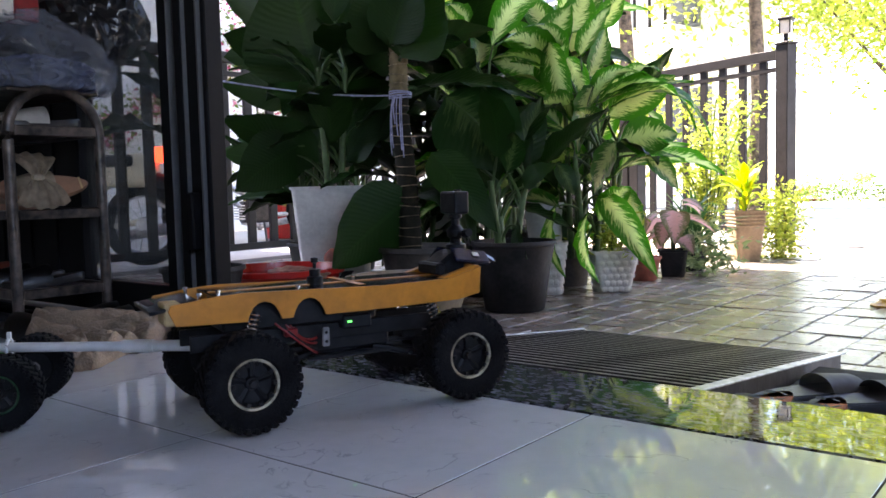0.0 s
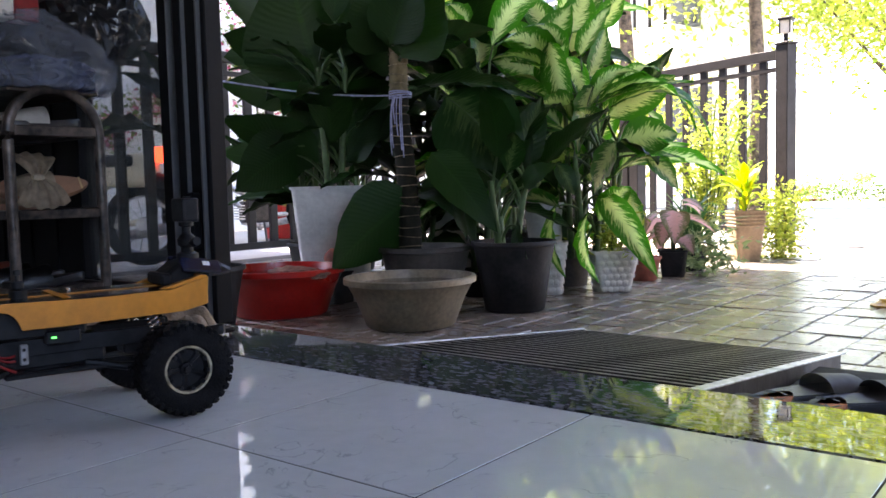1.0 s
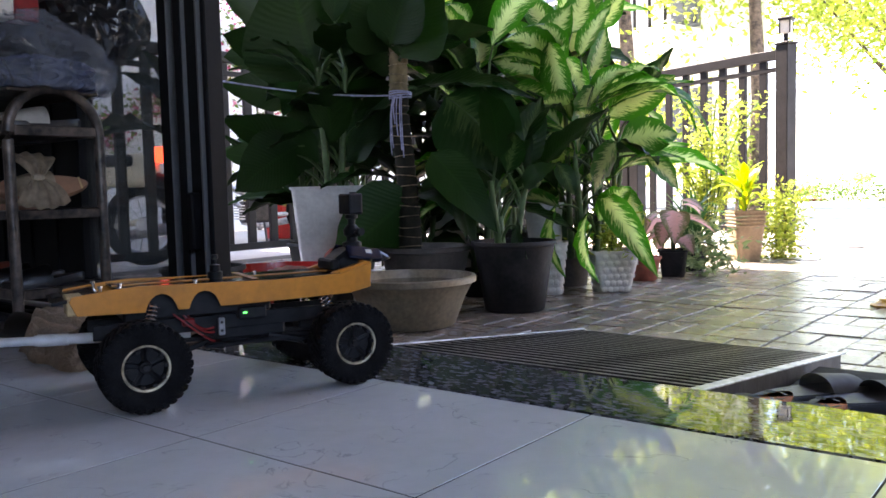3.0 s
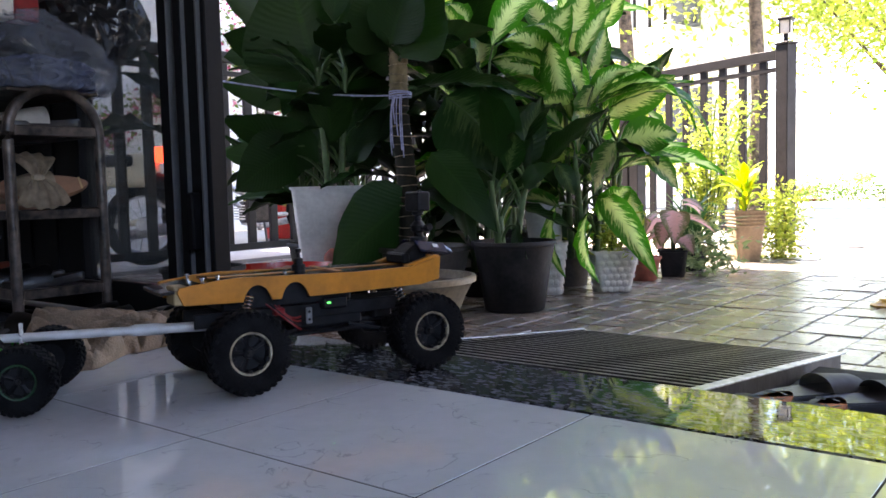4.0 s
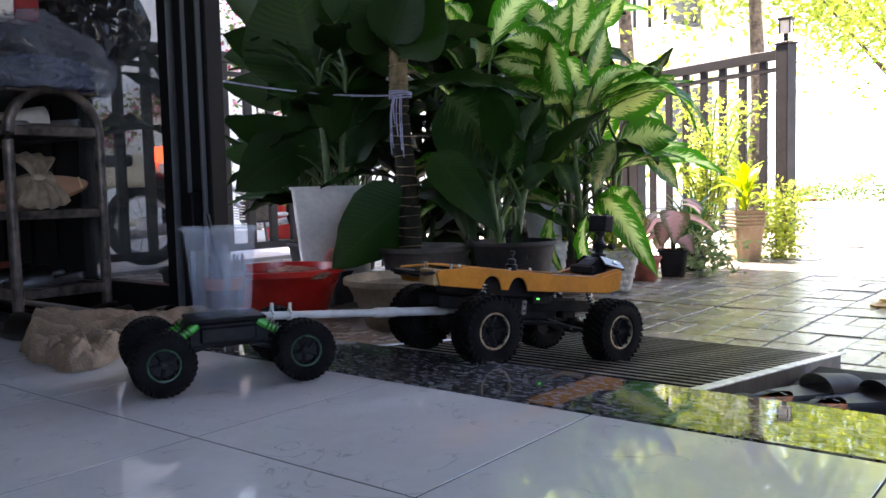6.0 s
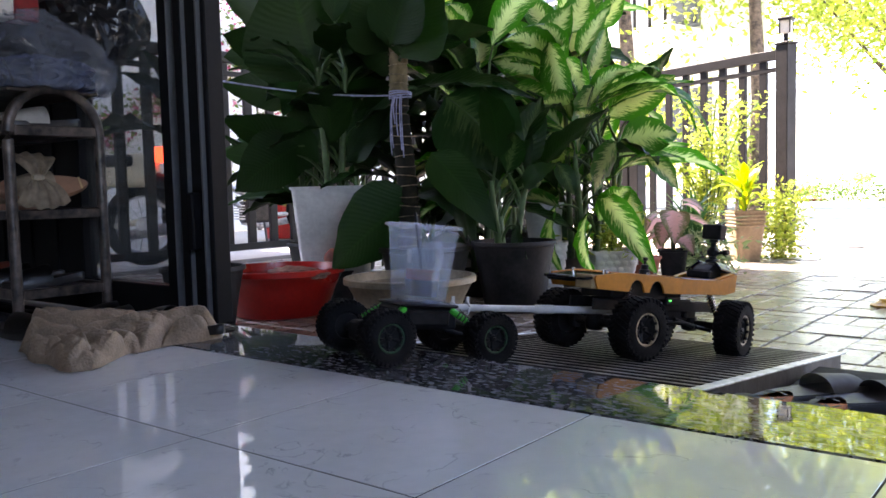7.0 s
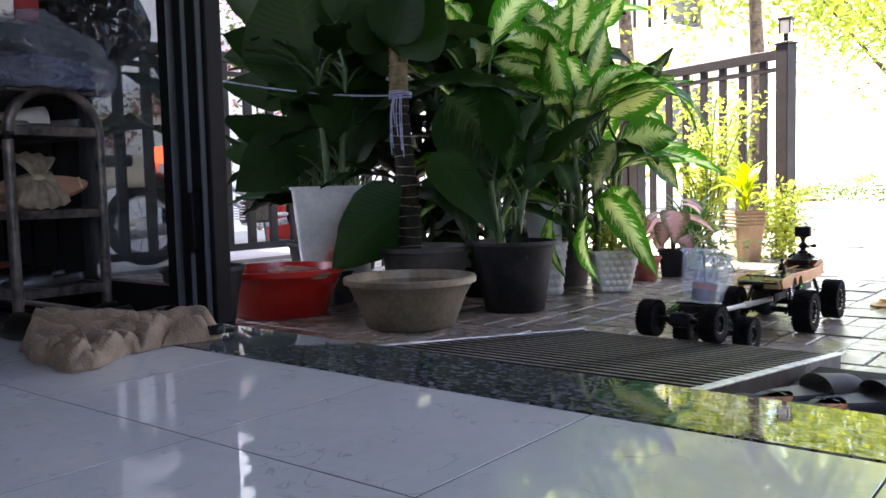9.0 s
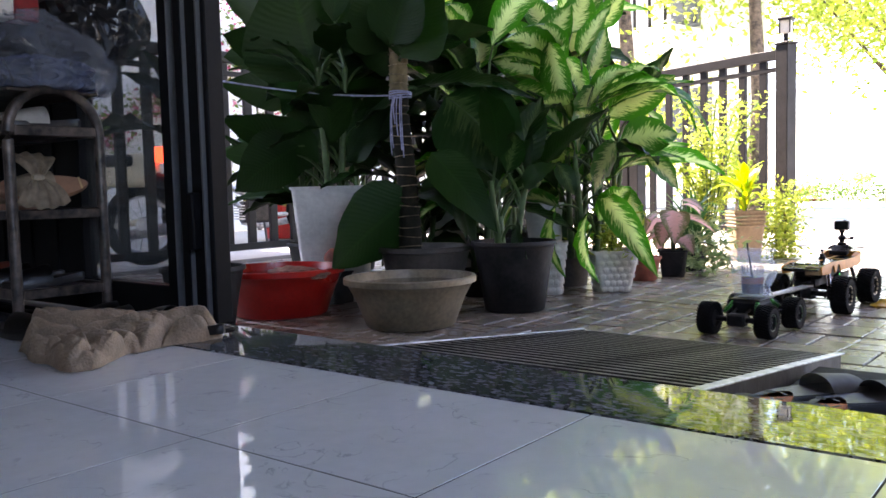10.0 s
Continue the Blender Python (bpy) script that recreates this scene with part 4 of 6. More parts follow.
make_tree(-2.25, 17.0, 6.6, 2.7, 3, 8500, True, "leafy street tree with dense yellow-green crown", 0.33)
make_tree(-3.25, 12.0, 6.7, 2.2, 15, 6200, True, "leafy street tree with a high bright crown", 0.54)
make_tree(-4.49, 10.16, 6.0, 1.8, 27, 4200, True, "street tree with its crown high over the gate", 0.53)
make_tree(2.2, 15.0, 6.2, 2.5, 14)
make_tree(0.2, 21.5, 7.6, 2.9, 4)
make_tree(-2.2, 21.0, 9.5, 3.2, 9, 5600, True, "tall bright street tree at the corner")
make_tree(-9.5, 9.8, 5.2, 1.9, 6, 4200)

hedge = thing("hedge", "low clipped hedge along the street", "hedge")
cloud("hedge_leaves", 5200, lambda r: (r.uniform(-4.6, 5.0), 18.6 + r.gauss(0, 0.22), GROUND + 0.02 + abs(r.gauss(0, 0.22)) + 0.1 * math.sin(r.random() * 9)), 0.10, F_BUSH, hedge, seed=12)
for i, (x, y, w, h, mt) in enumerate(((-7.50, 39.38, 0.5, 0.75, F_LIME), (-0.9, 12.4, 0.35, 0.5, F_LIME), (-3.4, 11.6, 0.25, 1.3, F_LIME), (-6.23, 25.53, 0.55, 0.30, F_RUST), (0.4, 12.0, 0.6, 1.4, F_LIME))):
    bush = thing("bush", "small sunlit garden shrub" if mt != F_RUST else "low reddish flowering shrub", "shrub", "shrubs by the street", pose(x, y, GROUND))
    part("stem", tube([(0, 0, -0.02), (0.02, 0, h * 0.5), (0, 0.03, h * 0.8)], [0.025, 0.015, 0.008], 6), M_BARK, bush)
    cloud("foliage", 700, lambda r: (r.gauss(0, w * 0.5), r.gauss(0, w * 0.5), h * 0.15 + abs(r.gauss(h * 0.45, h * 0.25))), 0.10, mt, bush, seed=30 + i)

plank = thing("plank", "reddish-brown plank lying on the street", "plank", at=pose(-4.4, 19.0, GROUND - 0.012, 0, 0, 38))
part("board", box(-0.45, 0.45, -0.1, 0.1, 0, 0.06, 0.01), M_TERRACOTTA, plank)

# bougainvillea on the neighbour's wall
for k, (y, z, ry, rz) in enumerate(((4.6, 1.4, 0.9, 0.6), (2.9, 1.7, 0.9, 0.7), (6.2, 1.9, 0.8, 0.6))):
    bo = thing("bougainvillea", "pink bougainvillea hanging down a white wall", "flowers", "flowers on the wall", pose(-7.75, y, 0))
    part("stem", tube([(-0.15, 0, GROUND), (-0.1, 0.1, 0.6), (-0.05, -0.1, z)], [0.03, 0.02, 0.01], 6), M_BARK, bo)
    cents = [(random.Random(k * 9 + i).gauss(0, ry * 0.6), random.Random(k * 7 + i).gauss(z, rz * 0.6)) for i in range(14)]
    cloud("bract_cluster", 800, lambda r: (lambda c: (r.gauss(0, 0.08), c[0] + r.gauss(0, 0.12), c[1] + r.gauss(0, 0.12)))(cents[int(r.random() * 14)]), 0.05, F_BOUG, bo, (1, 0.8), 50 + k)["kind"] = "stuff"
    cloud("foliage", 700, lambda r: (lambda c: (r.gauss(0, 0.09), c[0] + r.gauss(0, 0.2), c[1] + r.gauss(0, 0.18)))(cents[int(r.random() * 14)]), 0.085, F_TREE, bo, (1, 0.5), 60 + k)
bush = thing("bush", "tall lime-green bush behind the gate", "shrub", "shrubs by the street", pose(-3.3, 7.9, GROUND))
part("stem", tube([(0, 0, -0.02), (0.05, 0, 0.8), (0, 0.03, 1.4)], [0.04, 0.03, 0.012], 6), M_BARK, bush)
cloud("foliage", 2000, lambda r: (r.gauss(0, 0.50), r.gauss(0, 0.35), abs(r.gauss(1.25, 0.38))), 0.085, F_LIME, bush, seed=77)


# ---- motorbike and bicycle behind the fence ----
def spoked_wheel(name, parent, x, r, tyre_r, mt):
    w = part(name, tube([(x + r * math.cos(a), 0, r + tyre_r + r * math.sin(a)) for a in [2 * math.pi * i / 28 for i in range(28)]], tyre_r, 8, closed=True), M_RUBBER, parent, smooth=60)
    part("rim", tube([(x + (r - tyre_r) * math.cos(a), 0, r + tyre_r + (r - tyre_r) * math.sin(a)) for a in [2 * math.pi * i / 28 for i in range(28)]], 0.011, 6, closed=True), M_GALV, w)
    sp = bmesh.new()
    for i in range(14):
        a = 2 * math.pi * i / 14
        tube([(x, 0, r + tyre_r), (x + (r - tyre_r) * math.cos(a), 0, r + tyre_r + (r - tyre_r) * math.sin(a))], 0.003, 4, bm=sp)
    part("spokes", sp, M_GALV, w)
    part("hub", lathe([(0, -0.05), (0.045, -0.05), (0.06, 0), (0.045, 0.05), (0, 0.05)], 14, m=pose(x, 0, r + tyre_r, 90)), M_GALV, w, smooth=40)
    return w


M_CREAM = mat("cream_enamel", (0.62, 0.55, 0.38), 0.3, vary=0.12, scale=10)
M_TAIL = glow_mat("red_tail_lamp", (1.0, 0.06, 0.02), 2.0)
M_AMBER = glow_mat("amber_indicator", (1.0, 0.35, 0.03), 0.6)


def motorbike(m, label, body):
    b = thing("motorbike", label, "motorbike", "bikes parked behind the fence", m)
    spoked_wheel("wheel", b, -0.62, 0.25, 0.045, None)
    spoked_wheel("wheel", b, 0.62, 0.25, 0.045, None)
    part("frame_tube", tube(bezier((0.5, 0, 0.85), (0.15, 0, 0.25), (-0.45, 0, 0.62), 12), 0.028, 8), body, b, smooth=60)
    part("frame_tube", tube(bezier((0.42, 0, 0.62), (0.1, 0, 0.15), (-0.6, 0, 0.32), 12), 0.022, 8), body, b, smooth=60)
    part("engine", box(-0.16, 0.14, -0.10, 0.10, 0.20, 0.42, 0.03, seg=2), M_STEEL, b)
    for k in range(6):
        part("engine_fin", box(0.12, 0.20, -0.09, 0.09, 0.24 + 0.026 * k, 0.25 + 0.026 * k), M_GALV, b)
    part("seat", box(-0.60, 0.05, -0.12, 0.12, 0.70, 0.79, 0.035, seg=3), M_BLACK, b, "black padded seat")
    part("rear_cowl", box(-0.73, -0.15, -0.10, 0.10, 0.56, 0.80, 0.04, seg=3), body, b)
    part("leg_shield", box(0.36, 0.44, -0.20, 0.20, 0.30, 0.80, 0.03, seg=2, m=pose(0.05, 0, 0, 0, -12)), body, b)
    part("mudguard", tube([(0.62 + 0.32 * math.cos(a), 0, 0.295 + 0.32 * math.sin(a)) for a in [0.3 + 2.0 * i / 10 for i in range(11)]], 0.05, 8, flat=1.3), body, b, smooth=60)
    part("mudguard", tube([(-0.62 + 0.33 * math.cos(a), 0, 0.295 + 0.33 * math.sin(a)) for a in [1.0 + 2.0 * i / 10 for i in range(11)]], 0.045, 8, flat=1.3), M_BLACK, b, smooth=60)
    part("fork", cyl((0.62, 0.07, 0.3), (0.46, 0.05, 0.95), 0.022), M_GALV, b)
    part("fork", cyl((0.62, -0.07, 0.3), (0.46, -0.05, 0.95), 0.022), M_GALV, b)
    part("handlebar", tube([(0.42, -0.33, 1.0), (0.45, -0.1, 0.98), (0.45, 0.1, 0.98), (0.42, 0.33, 1.0)], 0.014, 8), M_STEEL, b)
    part("headlamp", lathe([(0, 0), (0.08, 0.02), (0.09, 0.08), (0, 0.1)], 16, m=pose(0.46, 0, 0.93, 0, 90)), M_CHROME, b)
    part("tail_lamp", box(-0.79, -0.71, -0.07, 0.07, 0.73, 0.84, 0.01), M_TAIL, b, "lit red tail lamp")
    part("indicator", box(-0.74, -0.69, -0.16, -0.10, 0.57, 0.62, 0.01), M_AMBER, b, "amber indicator")
    part("exhaust", tube([(0.1, -0.12, 0.2), (-0.1, -0.14, 0.16), (-0.75, -0.16, 0.26)], [0.018, 0.03, 0.045], 10), M_GALV, b, smooth=60)
    part("side_stand", cyl((-0.05, 0.12, 0.2), (-0.02, 0.26, 0.01), 0.012), M_STEEL, b)
    return b


motorbike(pose(-4.89, 1.92, GROUND, 0, 0, 218), "cream step-through motorbike with a lit red tail lamp", M_CREAM)
motorbike(pose(-5.7, 4.35, GROUND, 0, 0, 250), "grey motorbike with a black seat", M_GALV)


# ---- pots and plants ----
M_WHITEPOT = mat("white_plastic_pot", (0.66, 0.66, 0.64), 0.45, vary=0.10, scale=6, bump=0.15)
# The tan tone carries the backlit shade on the planter by the gate.
M_SHADEPOT = mat("backlit_planter_plastic", (0.27, 0.20, 0.125), 0.5, vary=0.15, scale=9, bump=0.2)
M_BLACKPOT = mat("dull_black_pot", (0.016, 0.015, 0.015), 0.6, vary=0.35, scale=9, bump=0.3, spec=0.3)
M_BROWNPOT = mat("brown_grey_plastic", (0.09, 0.075, 0.064), 0.55, vary=0.2, scale=8, bump=0.2)
M_BASIN = mat("stained_cream_plastic", (0.25, 0.20, 0.13), 0.4, vary=0.22, scale=5, bump=0.15)
M_REDPLASTIC = mat("red_basin_plastic", (0.48, 0.018, 0.012), 0.28, vary=0.12, scale=5)
M_TERRA = mat("terracotta", (0.30, 0.075, 0.045), 0.6, vary=0.2, scale=12, bump=0.3)
M_WATER = mat("murky_water", (0.03, 0.03, 0.022), 0.04, vary=0.2)
M_CLOTH = mat("brown_wet_cloth", (0.26, 0.13, 0.09), 0.8, vary=0.2, scale=14, bump=0.5)
M_TWINE = mat("blue_grey_twine", (0.30, 0.32, 0.48), 0.6, vary=0.2, scale=30)


def round_pot(name, x, y, r0, r1, h, mt, label, lip=0.012, fill=M_SOIL, n=40, z=None):
    """Tapered pot with a rolled lip and soil a little below it."""
    p = thing(name, label, "pot" if "pot" in name else "basin", "pots in the yard", pose(x, y, GROUND if z is None else z))
    t = 0.006
    part("body", lathe([(0, 0), (r0 * 0.94, 0), (r0, 0.006), (r0 + (r1 - r0) * 0.55, h * 0.55), (r1, h - lip * 2), (r1 + lip, h - lip * 1.6), (r1 + lip, h - 0.003), (r1 + lip * 0.7, h), (r1 - t * 0.3, h),
                        (r1 - t, h - lip * 2), (r0, 0.02), (0, 0.02)], n), mt, p, smooth=45)
    if fill:
        part("soil" if fill is M_SOIL else "water", lathe([(0, h * 0.84), (r0 + (r1 - r0) * 0.84 - t * 0.6, h * 0.83)], n), fill, p)
    return p


def square_pot(name, x, y, half0, half1, h, mt, label, turn=0, relief=False):
    """Square tapered pot; with relief its faces carry rows of raised hexagons."""
    p = thing(name, label, "pot", "pots in the yard", pose(x, y, GROUND, 0, 0, turn))
    c = 0.02
    outer = [rounded_square(half0 + (half1 - half0) * z / h, c, z, 4) for z in (0.0, h * 0.5, h - 0.012)]
    outer += [rounded_square(half1 + 0.006, c, h - 0.011, 4), rounded_square(half1 + 0.006, c, h, 4)]
    inner = [rounded_square(half1 - 0.006, c, h, 4), rounded_square(half1 - 0.012, c, h * 0.85, 4)]
    part("body", loft(outer + inner, True, False), mt, p, smooth=40)
    part("soil", loft([rounded_square(half1 - 0.012, c, h * 0.86, 4), rounded_square(half1 * 0.5, c, h * 0.88, 4)], False, True), M_SOIL, p)
    if relief:
        hexm = None
        lean = math.atan2(half1 - half0, h)
        rows, cols = 6, 5
        for f in range(4):
            for i in range(rows):
                z = h * (i + 0.55) / (rows + 0.3)
                half = half0 + (half1 - half0) * z / h
                for j in range(cols - (i % 2)):
                    xx = (j - (cols - 1 - (i % 2)) / 2) * (2 * half - 0.02) / cols
                    m = Matrix.Rotation(f * math.pi / 2, 4, "Z") @ Matrix.Translation((xx, -half, z)) @ Matrix.Rotation(-lean, 4, "X") @ Matrix.Rotation(math.pi / 2, 4, "X")
                    if hexm is None:
                        o = part("hex_boss", lathe([(0.0175, -0.001), (0.0165, 0.002), (0.008, 0.0045), (0, 0.005)], 6), mt, p)
                        hexm, o.matrix_basis = o.data, m
                    else:
                        share("hex_boss", hexm, p, m)
    return p


basin = round_pot("basin", -1.035, 1.27, 0.165, 0.232, 0.185, M_BASIN, "stained cream plastic basin on the paving", 0.014, M_WATER)
round_pot("basin", -1.70, 1.22, 0.19, 0.255, 0.195, M_REDPLASTIC, "red plastic basin with a wet cloth over its rim", 0.014, M_WATER)
rag = thing("rag", "crumpled reddish-brown rag in the red basin", "cloth", at=pose(-1.58, 1.20, GROUND + 0.172))
rb = bmesh.new()
bmesh.ops.create_icosphere(rb, subdivisions=4, radius=1)
for v in rb.verts:
    k = 1 + 0.35 * noise.noise(v.co * 2.3) + 0.12 * noise.noise(v.co * 7)
    v.co = Vector((v.co.x * 0.15 * k, v.co.y * 0.075 * k, max(-0.012, v.co.z * 0.030 * k)))
part("cloth", rb, M_CLOTH, rag, smooth=80)
ball = thing("ball", "dull red rubber ball behind the basin", "ball", at=pose(-1.74, 1.58, GROUND + 0.20))
part("shell", lathe([(0, -0.055), (0.03, -0.046), (0.05, -0.022), (0.055, 0), (0.05, 0.022), (0.03, 0.046), (0, 0.055)], 24), M_TERRA, ball, smooth=80)
square_pot("flower_pot", -1.74, 1.58, 0.06, 0.065, 0.145, M_BLACKPOT, "small black pot under the ball")

square_pot("flower_pot", -1.83, 1.68, 0.135, 0.180, 0.525, M_WHITEPOT, "tall white square pot with broad dark leaves", 40)
square_pot("flower_pot", -1.58, 2.27, 0.09, 0.12, 0.42, M_WHITEPOT, "white square pot in the shade", 30)
round_pot("flower_pot", -1.29, 1.67, 0.135, 0.19, 0.262, M_BROWNPOT, "brown grey plastic pot with a ringed trunk", 0.012)
round_pot("flower_pot", -0.91, 1.78, 0.122, 0.165, 0.285, M_BLACKPOT, "dull black round pot with a broad-leaved plant", 0.010)
square_pot("flower_pot", -0.85, 2.52, 0.072, 0.112, 0.195, M_WHITEPOT, "white square pot with raised hexagons", 42, True)
square_pot("flower_pot", -1.06, 2.30, 0.060, 0.085, 0.24, M_WHITEPOT, "white square pot with raised hexagons", 30, True)
round_pot("flower_pot", -1.20, 2.50, 0.05, 0.105, 0.42, M_WHITEPOT, "white round flared pot", 0.008)
round_pot("flower_pot", -0.90, 2.98, 0.065, 0.085, 0.125, M_TERRA, "small terracotta pot on the paving", 0.008)
round_pot("flower_pot", -1.12, 2.62, 0.075, 0.095, 0.17, M_BROWNPOT, "brown pot behind the white pots", 0.008)
square_pot("flower_pot", -0.84, 3.22, 0.058, 0.075, 0.145, M_BLACKPOT, "small black pot with pink caladium leaves", 20)
PL_Y = 4.25
planter = square_pot("flower_pot", -0.80, PL_Y, 0.075, 0.098, 0.315, M_SHADEPOT, "tall ribbed planter with yellow croton, backlit shade in its tan colour", 38)
for k in range(4):
    o = part("rib", loft([rounded_square(0.096 + 0.001 * k, 0.02, 0.215 + 0.022 * k, 4), rounded_square(0.100 + 0.001 * k, 0.02, 0.222 + 0.022 * k, 4), rounded_square(0.097 + 0.001 * k, 0.02, 0.229 + 0.022 * k, 4)], False, False), M_SHADEPOT, planter, smooth=30)


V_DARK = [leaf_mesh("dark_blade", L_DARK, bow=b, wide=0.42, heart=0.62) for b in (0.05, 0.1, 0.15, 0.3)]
V_SPECK = [leaf_mesh("speckled_blade", L_SPECK, bow=b, wide=0.42, heart=0.72) for b in (0.05, 0.1, 0.15, 0.3)]
V_MIX = [leaf_mesh("faint_blade", L_SPECK_SHADE, bow=b, wide=0.42, heart=0.7) for b in (0.05, 0.1, 0.15, 0.3)]
V_PINK = [leaf_mesh("pink_blade", L_PINK, bow=b, wide=0.62, heart=0.5) for b in (0.08, 0.2)]
V_YEL = [leaf_mesh("yellow_blade", L_YELLOW, bow=b, wide=0.30, heart=0.8) for b in (0.08, 0.2)]
V_THIN = [leaf_mesh("strap_blade", leaf_mat("strap_leaf", (0.03, 0.09, 0.025), None, veins=3), bow=b, wide=0.07, heart=0.6, wave=0.0) for b in (0.15, 0.3)]


def plant(name, at, rows, blades, label, soil_z, fill=0, spread=0.35, top=0.9, seed=1, canes=3, faint=None):
    """A potted plant: canes from the soil, a stalk to every leaf, the listed large leaves and some more between them.
    Rows: leaf base and tip from the foot of the plant, width, bow, tilt."""
    rng = random.Random(seed)
    p = thing(name, label, "plant", "potted plants", pose(at[0], at[1], 0))
    feet = []
    for k in range(canes):
        a = 2 * math.pi * k / canes + seed
        foot = Vector((math.cos(a) * 0.035, math.sin(a) * 0.035, soil_z - 0.02))
        head = Vector((math.cos(a) * 0.09, math.sin(a) * 0.09, soil_z + top * 0.62))
        pts = [foot.lerp(head, i / 9) for i in range(10)]
        part("cane", tube(pts, [0.017 - 0.0007 * i + (0.0015 if i % 2 else 0) for i in range(10)], 9), M_STEM, p, smooth=60)
        feet.append((foot, head))
    rows = list(rows)
    for k in range(fill):
        a = rng.uniform(0, 2 * math.pi)
        z = soil_z + top * rng.uniform(0.2, 0.95)
        r = rng.uniform(0.04, 0.14)
        L = rng.uniform(0.20, 0.34) * spread / 0.35
        up = rng.uniform(-0.5, 0.9)
        b = Vector((math.cos(a) * r, math.sin(a) * r, z))
        t = b + Vector((math.cos(a) * math.cos(up), math.sin(a) * math.cos(up), math.sin(up))) * L
        rows.append((*b, *t, L * 0.42, rng.choice((0.05, 0.1, 0.15, 0.3)), rng.uniform(-30, 30)))
    for i, (bx, by, bz, tx, ty, tz, w, bow, tilt) in enumerate(rows):
        base, tip = Vector((bx, by, bz)), Vector((tx, ty, tz))
        L = (tip - base).length
        vs = faint if faint and i % 3 == 0 else blades
        me = min(vs, key=lambda q: abs(float(q["bow"]) - bow))
        leaf_at(me, p, base, tip, tilt, w / (float(me["wide"]) * L))
        foot, head = feet[i % canes]
        k = max(0.05, min(1.0, (bz - soil_z - 0.12) / (top * 0.62)))
        s = foot.lerp(head, k)
        d = (tip - base).normalized()
        mid = (s + base) / 2 + Vector((0, 0, 0.06)) - d * 0.03
        part("leaf_stalk", tube(bezier(s, mid, base + d * 0.01, 6), [0.008, 0.0075, 0.007, 0.0065, 0.006, 0.005, 0.004], 6), M_STEM, p, smooth=60)
    return p


for vs, bows, wide in ((V_DARK, (0.05, 0.1, 0.15, 0.3), 0.42), (V_SPECK, (0.05, 0.1, 0.15, 0.3), 0.42), (V_MIX, (0.05, 0.1, 0.15, 0.3), 0.42)):
    for me_v, b in zip(vs, bows):
        me_v["bow"], me_v["wide"] = b, wide

WHITE_POT_AT = (-1.83, 1.68)
WHITE_POT_LEAVES = [(-0.07, -0.01, 0.83, -0.13, -0.13, 1.38, 0.6, 0.05, 80.0),
    (-0.14, -0.27, 0.78, 0.12, -0.0, 0.66, 0.17, 0.12, 35.0),
    (-0.06, -0.04, 0.46, -0.34, -0.37, 0.67, 0.25, 0.12, 65.0),
    (-0.13, -0.09, 0.55, -0.28, -0.35, 0.34, 0.29, 0.12, 75.0),
    (-0.2, -0.11, 0.94, -0.43, -0.27, 1.07, 0.25, 0.1, 70.0),
    (0.08, 0.12, 0.9, 0.31, 0.13, 1.23, 0.29, 0.05, 75.0),
    (-0.03, 0.07, 0.7, -0.12, -0.02, 1.17, 0.31, 0.06, 60.0),
    (0.03, 0.04, 0.46, 0.19, 0.19, 0.74, 0.21, 0.1, 60.0),
    (-0.08, 0.07, 0.44, -0.32, -0.02, 0.74, 0.24, 0.1, 60.0),
    (0.02, 0.17, 0.57, 0.27, 0.39, 0.85, 0.29, 0.12, 50.0),
    (-0.02, 0.15, 0.76, 0.01, 0.21, 1.18, 0.29, 0.05, 80.0),
    (-0.19, -0.06, 0.86, -0.53, -0.18, 1.10, 0.17, 0.10, 65.0),
    (-0.15, -0.08, 0.50, -0.48, -0.23, 0.70, 0.16, 0.12, 55.0),
    (-0.18, -0.08, 0.57, -0.43, -0.23, 0.37, 0.20, 0.10, 75.0),
    (-0.41, 0.07, 0.95, -0.69, 0.02, 1.43, 0.20, 0.05, 75.0),
    (-0.04, 0.22, 0.41, 0.12, 0.27, 0.83, 0.20, 0.05, 75.0),
    (-0.19, 0.22, 0.44, -0.07, 0.27, 0.79, 0.22, 0.05, 75.0),
    (-0.11, 0.02, 1.07, -0.37, -0.08, 0.77, 0.20, 0.10, 70.0),
    (-0.35, 0.02, 1.10, -0.67, -0.08, 1.32, 0.22, 0.05, 75.0),
    (-0.32, 0.02, 0.80, -0.65, -0.13, 0.87, 0.20, 0.05, 75.0),
    (-0.29, -0.06, 0.47, -0.60, -0.18, 0.53, 0.19, 0.05, 75.0),
    (-0.55, 0.12, 1.05, -0.81, 0.02, 1.04, 0.20, 0.05, 80.0)]

TRUNK_POT_AT = (-1.30, 1.64)
TRUNK_POT_LEAVES = [(0.02, -0.03, 0.31, -0.14, -0.37, 0.02, 0.32, 0.08, 88.0),
    (-0.02, 0.01, 0.29, -0.22, -0.24, 0.1, 0.18, 0.1, 60.0),
    (0.0, -0.08, 0.87, 0.16, -0.03, 1.18, 0.38, 0.05, 80.0),
    (-0.02, -0.12, 0.92, 0.09, -0.08, 1.21, 0.28, 0.05, 80.0),
    (-0.13, 0.04, 0.93, -0.21, -0.06, 1.24, 0.35, 0.05, 80.0),
    (-0.03, 0.04, 0.76, 0.43, 0.27, 0.68, 0.17, 0.12, 28.0),
    (-0.03, 0.02, 0.31, 0.19, 0.09, 0.11, 0.12, 0.35, 30.0),
    (-0.06, 0.03, 0.9, 0.22, 0.27, 1.0, 0.18, 0.12, 55.0),
    (-0.13, 0.04, 0.87, -0.35, -0.06, 0.99, 0.21, 0.1, 60.0),
    (-0.07, 0.1, 0.34, 0.13, 0.25, 0.27, 0.14, 0.2, 50.0)]

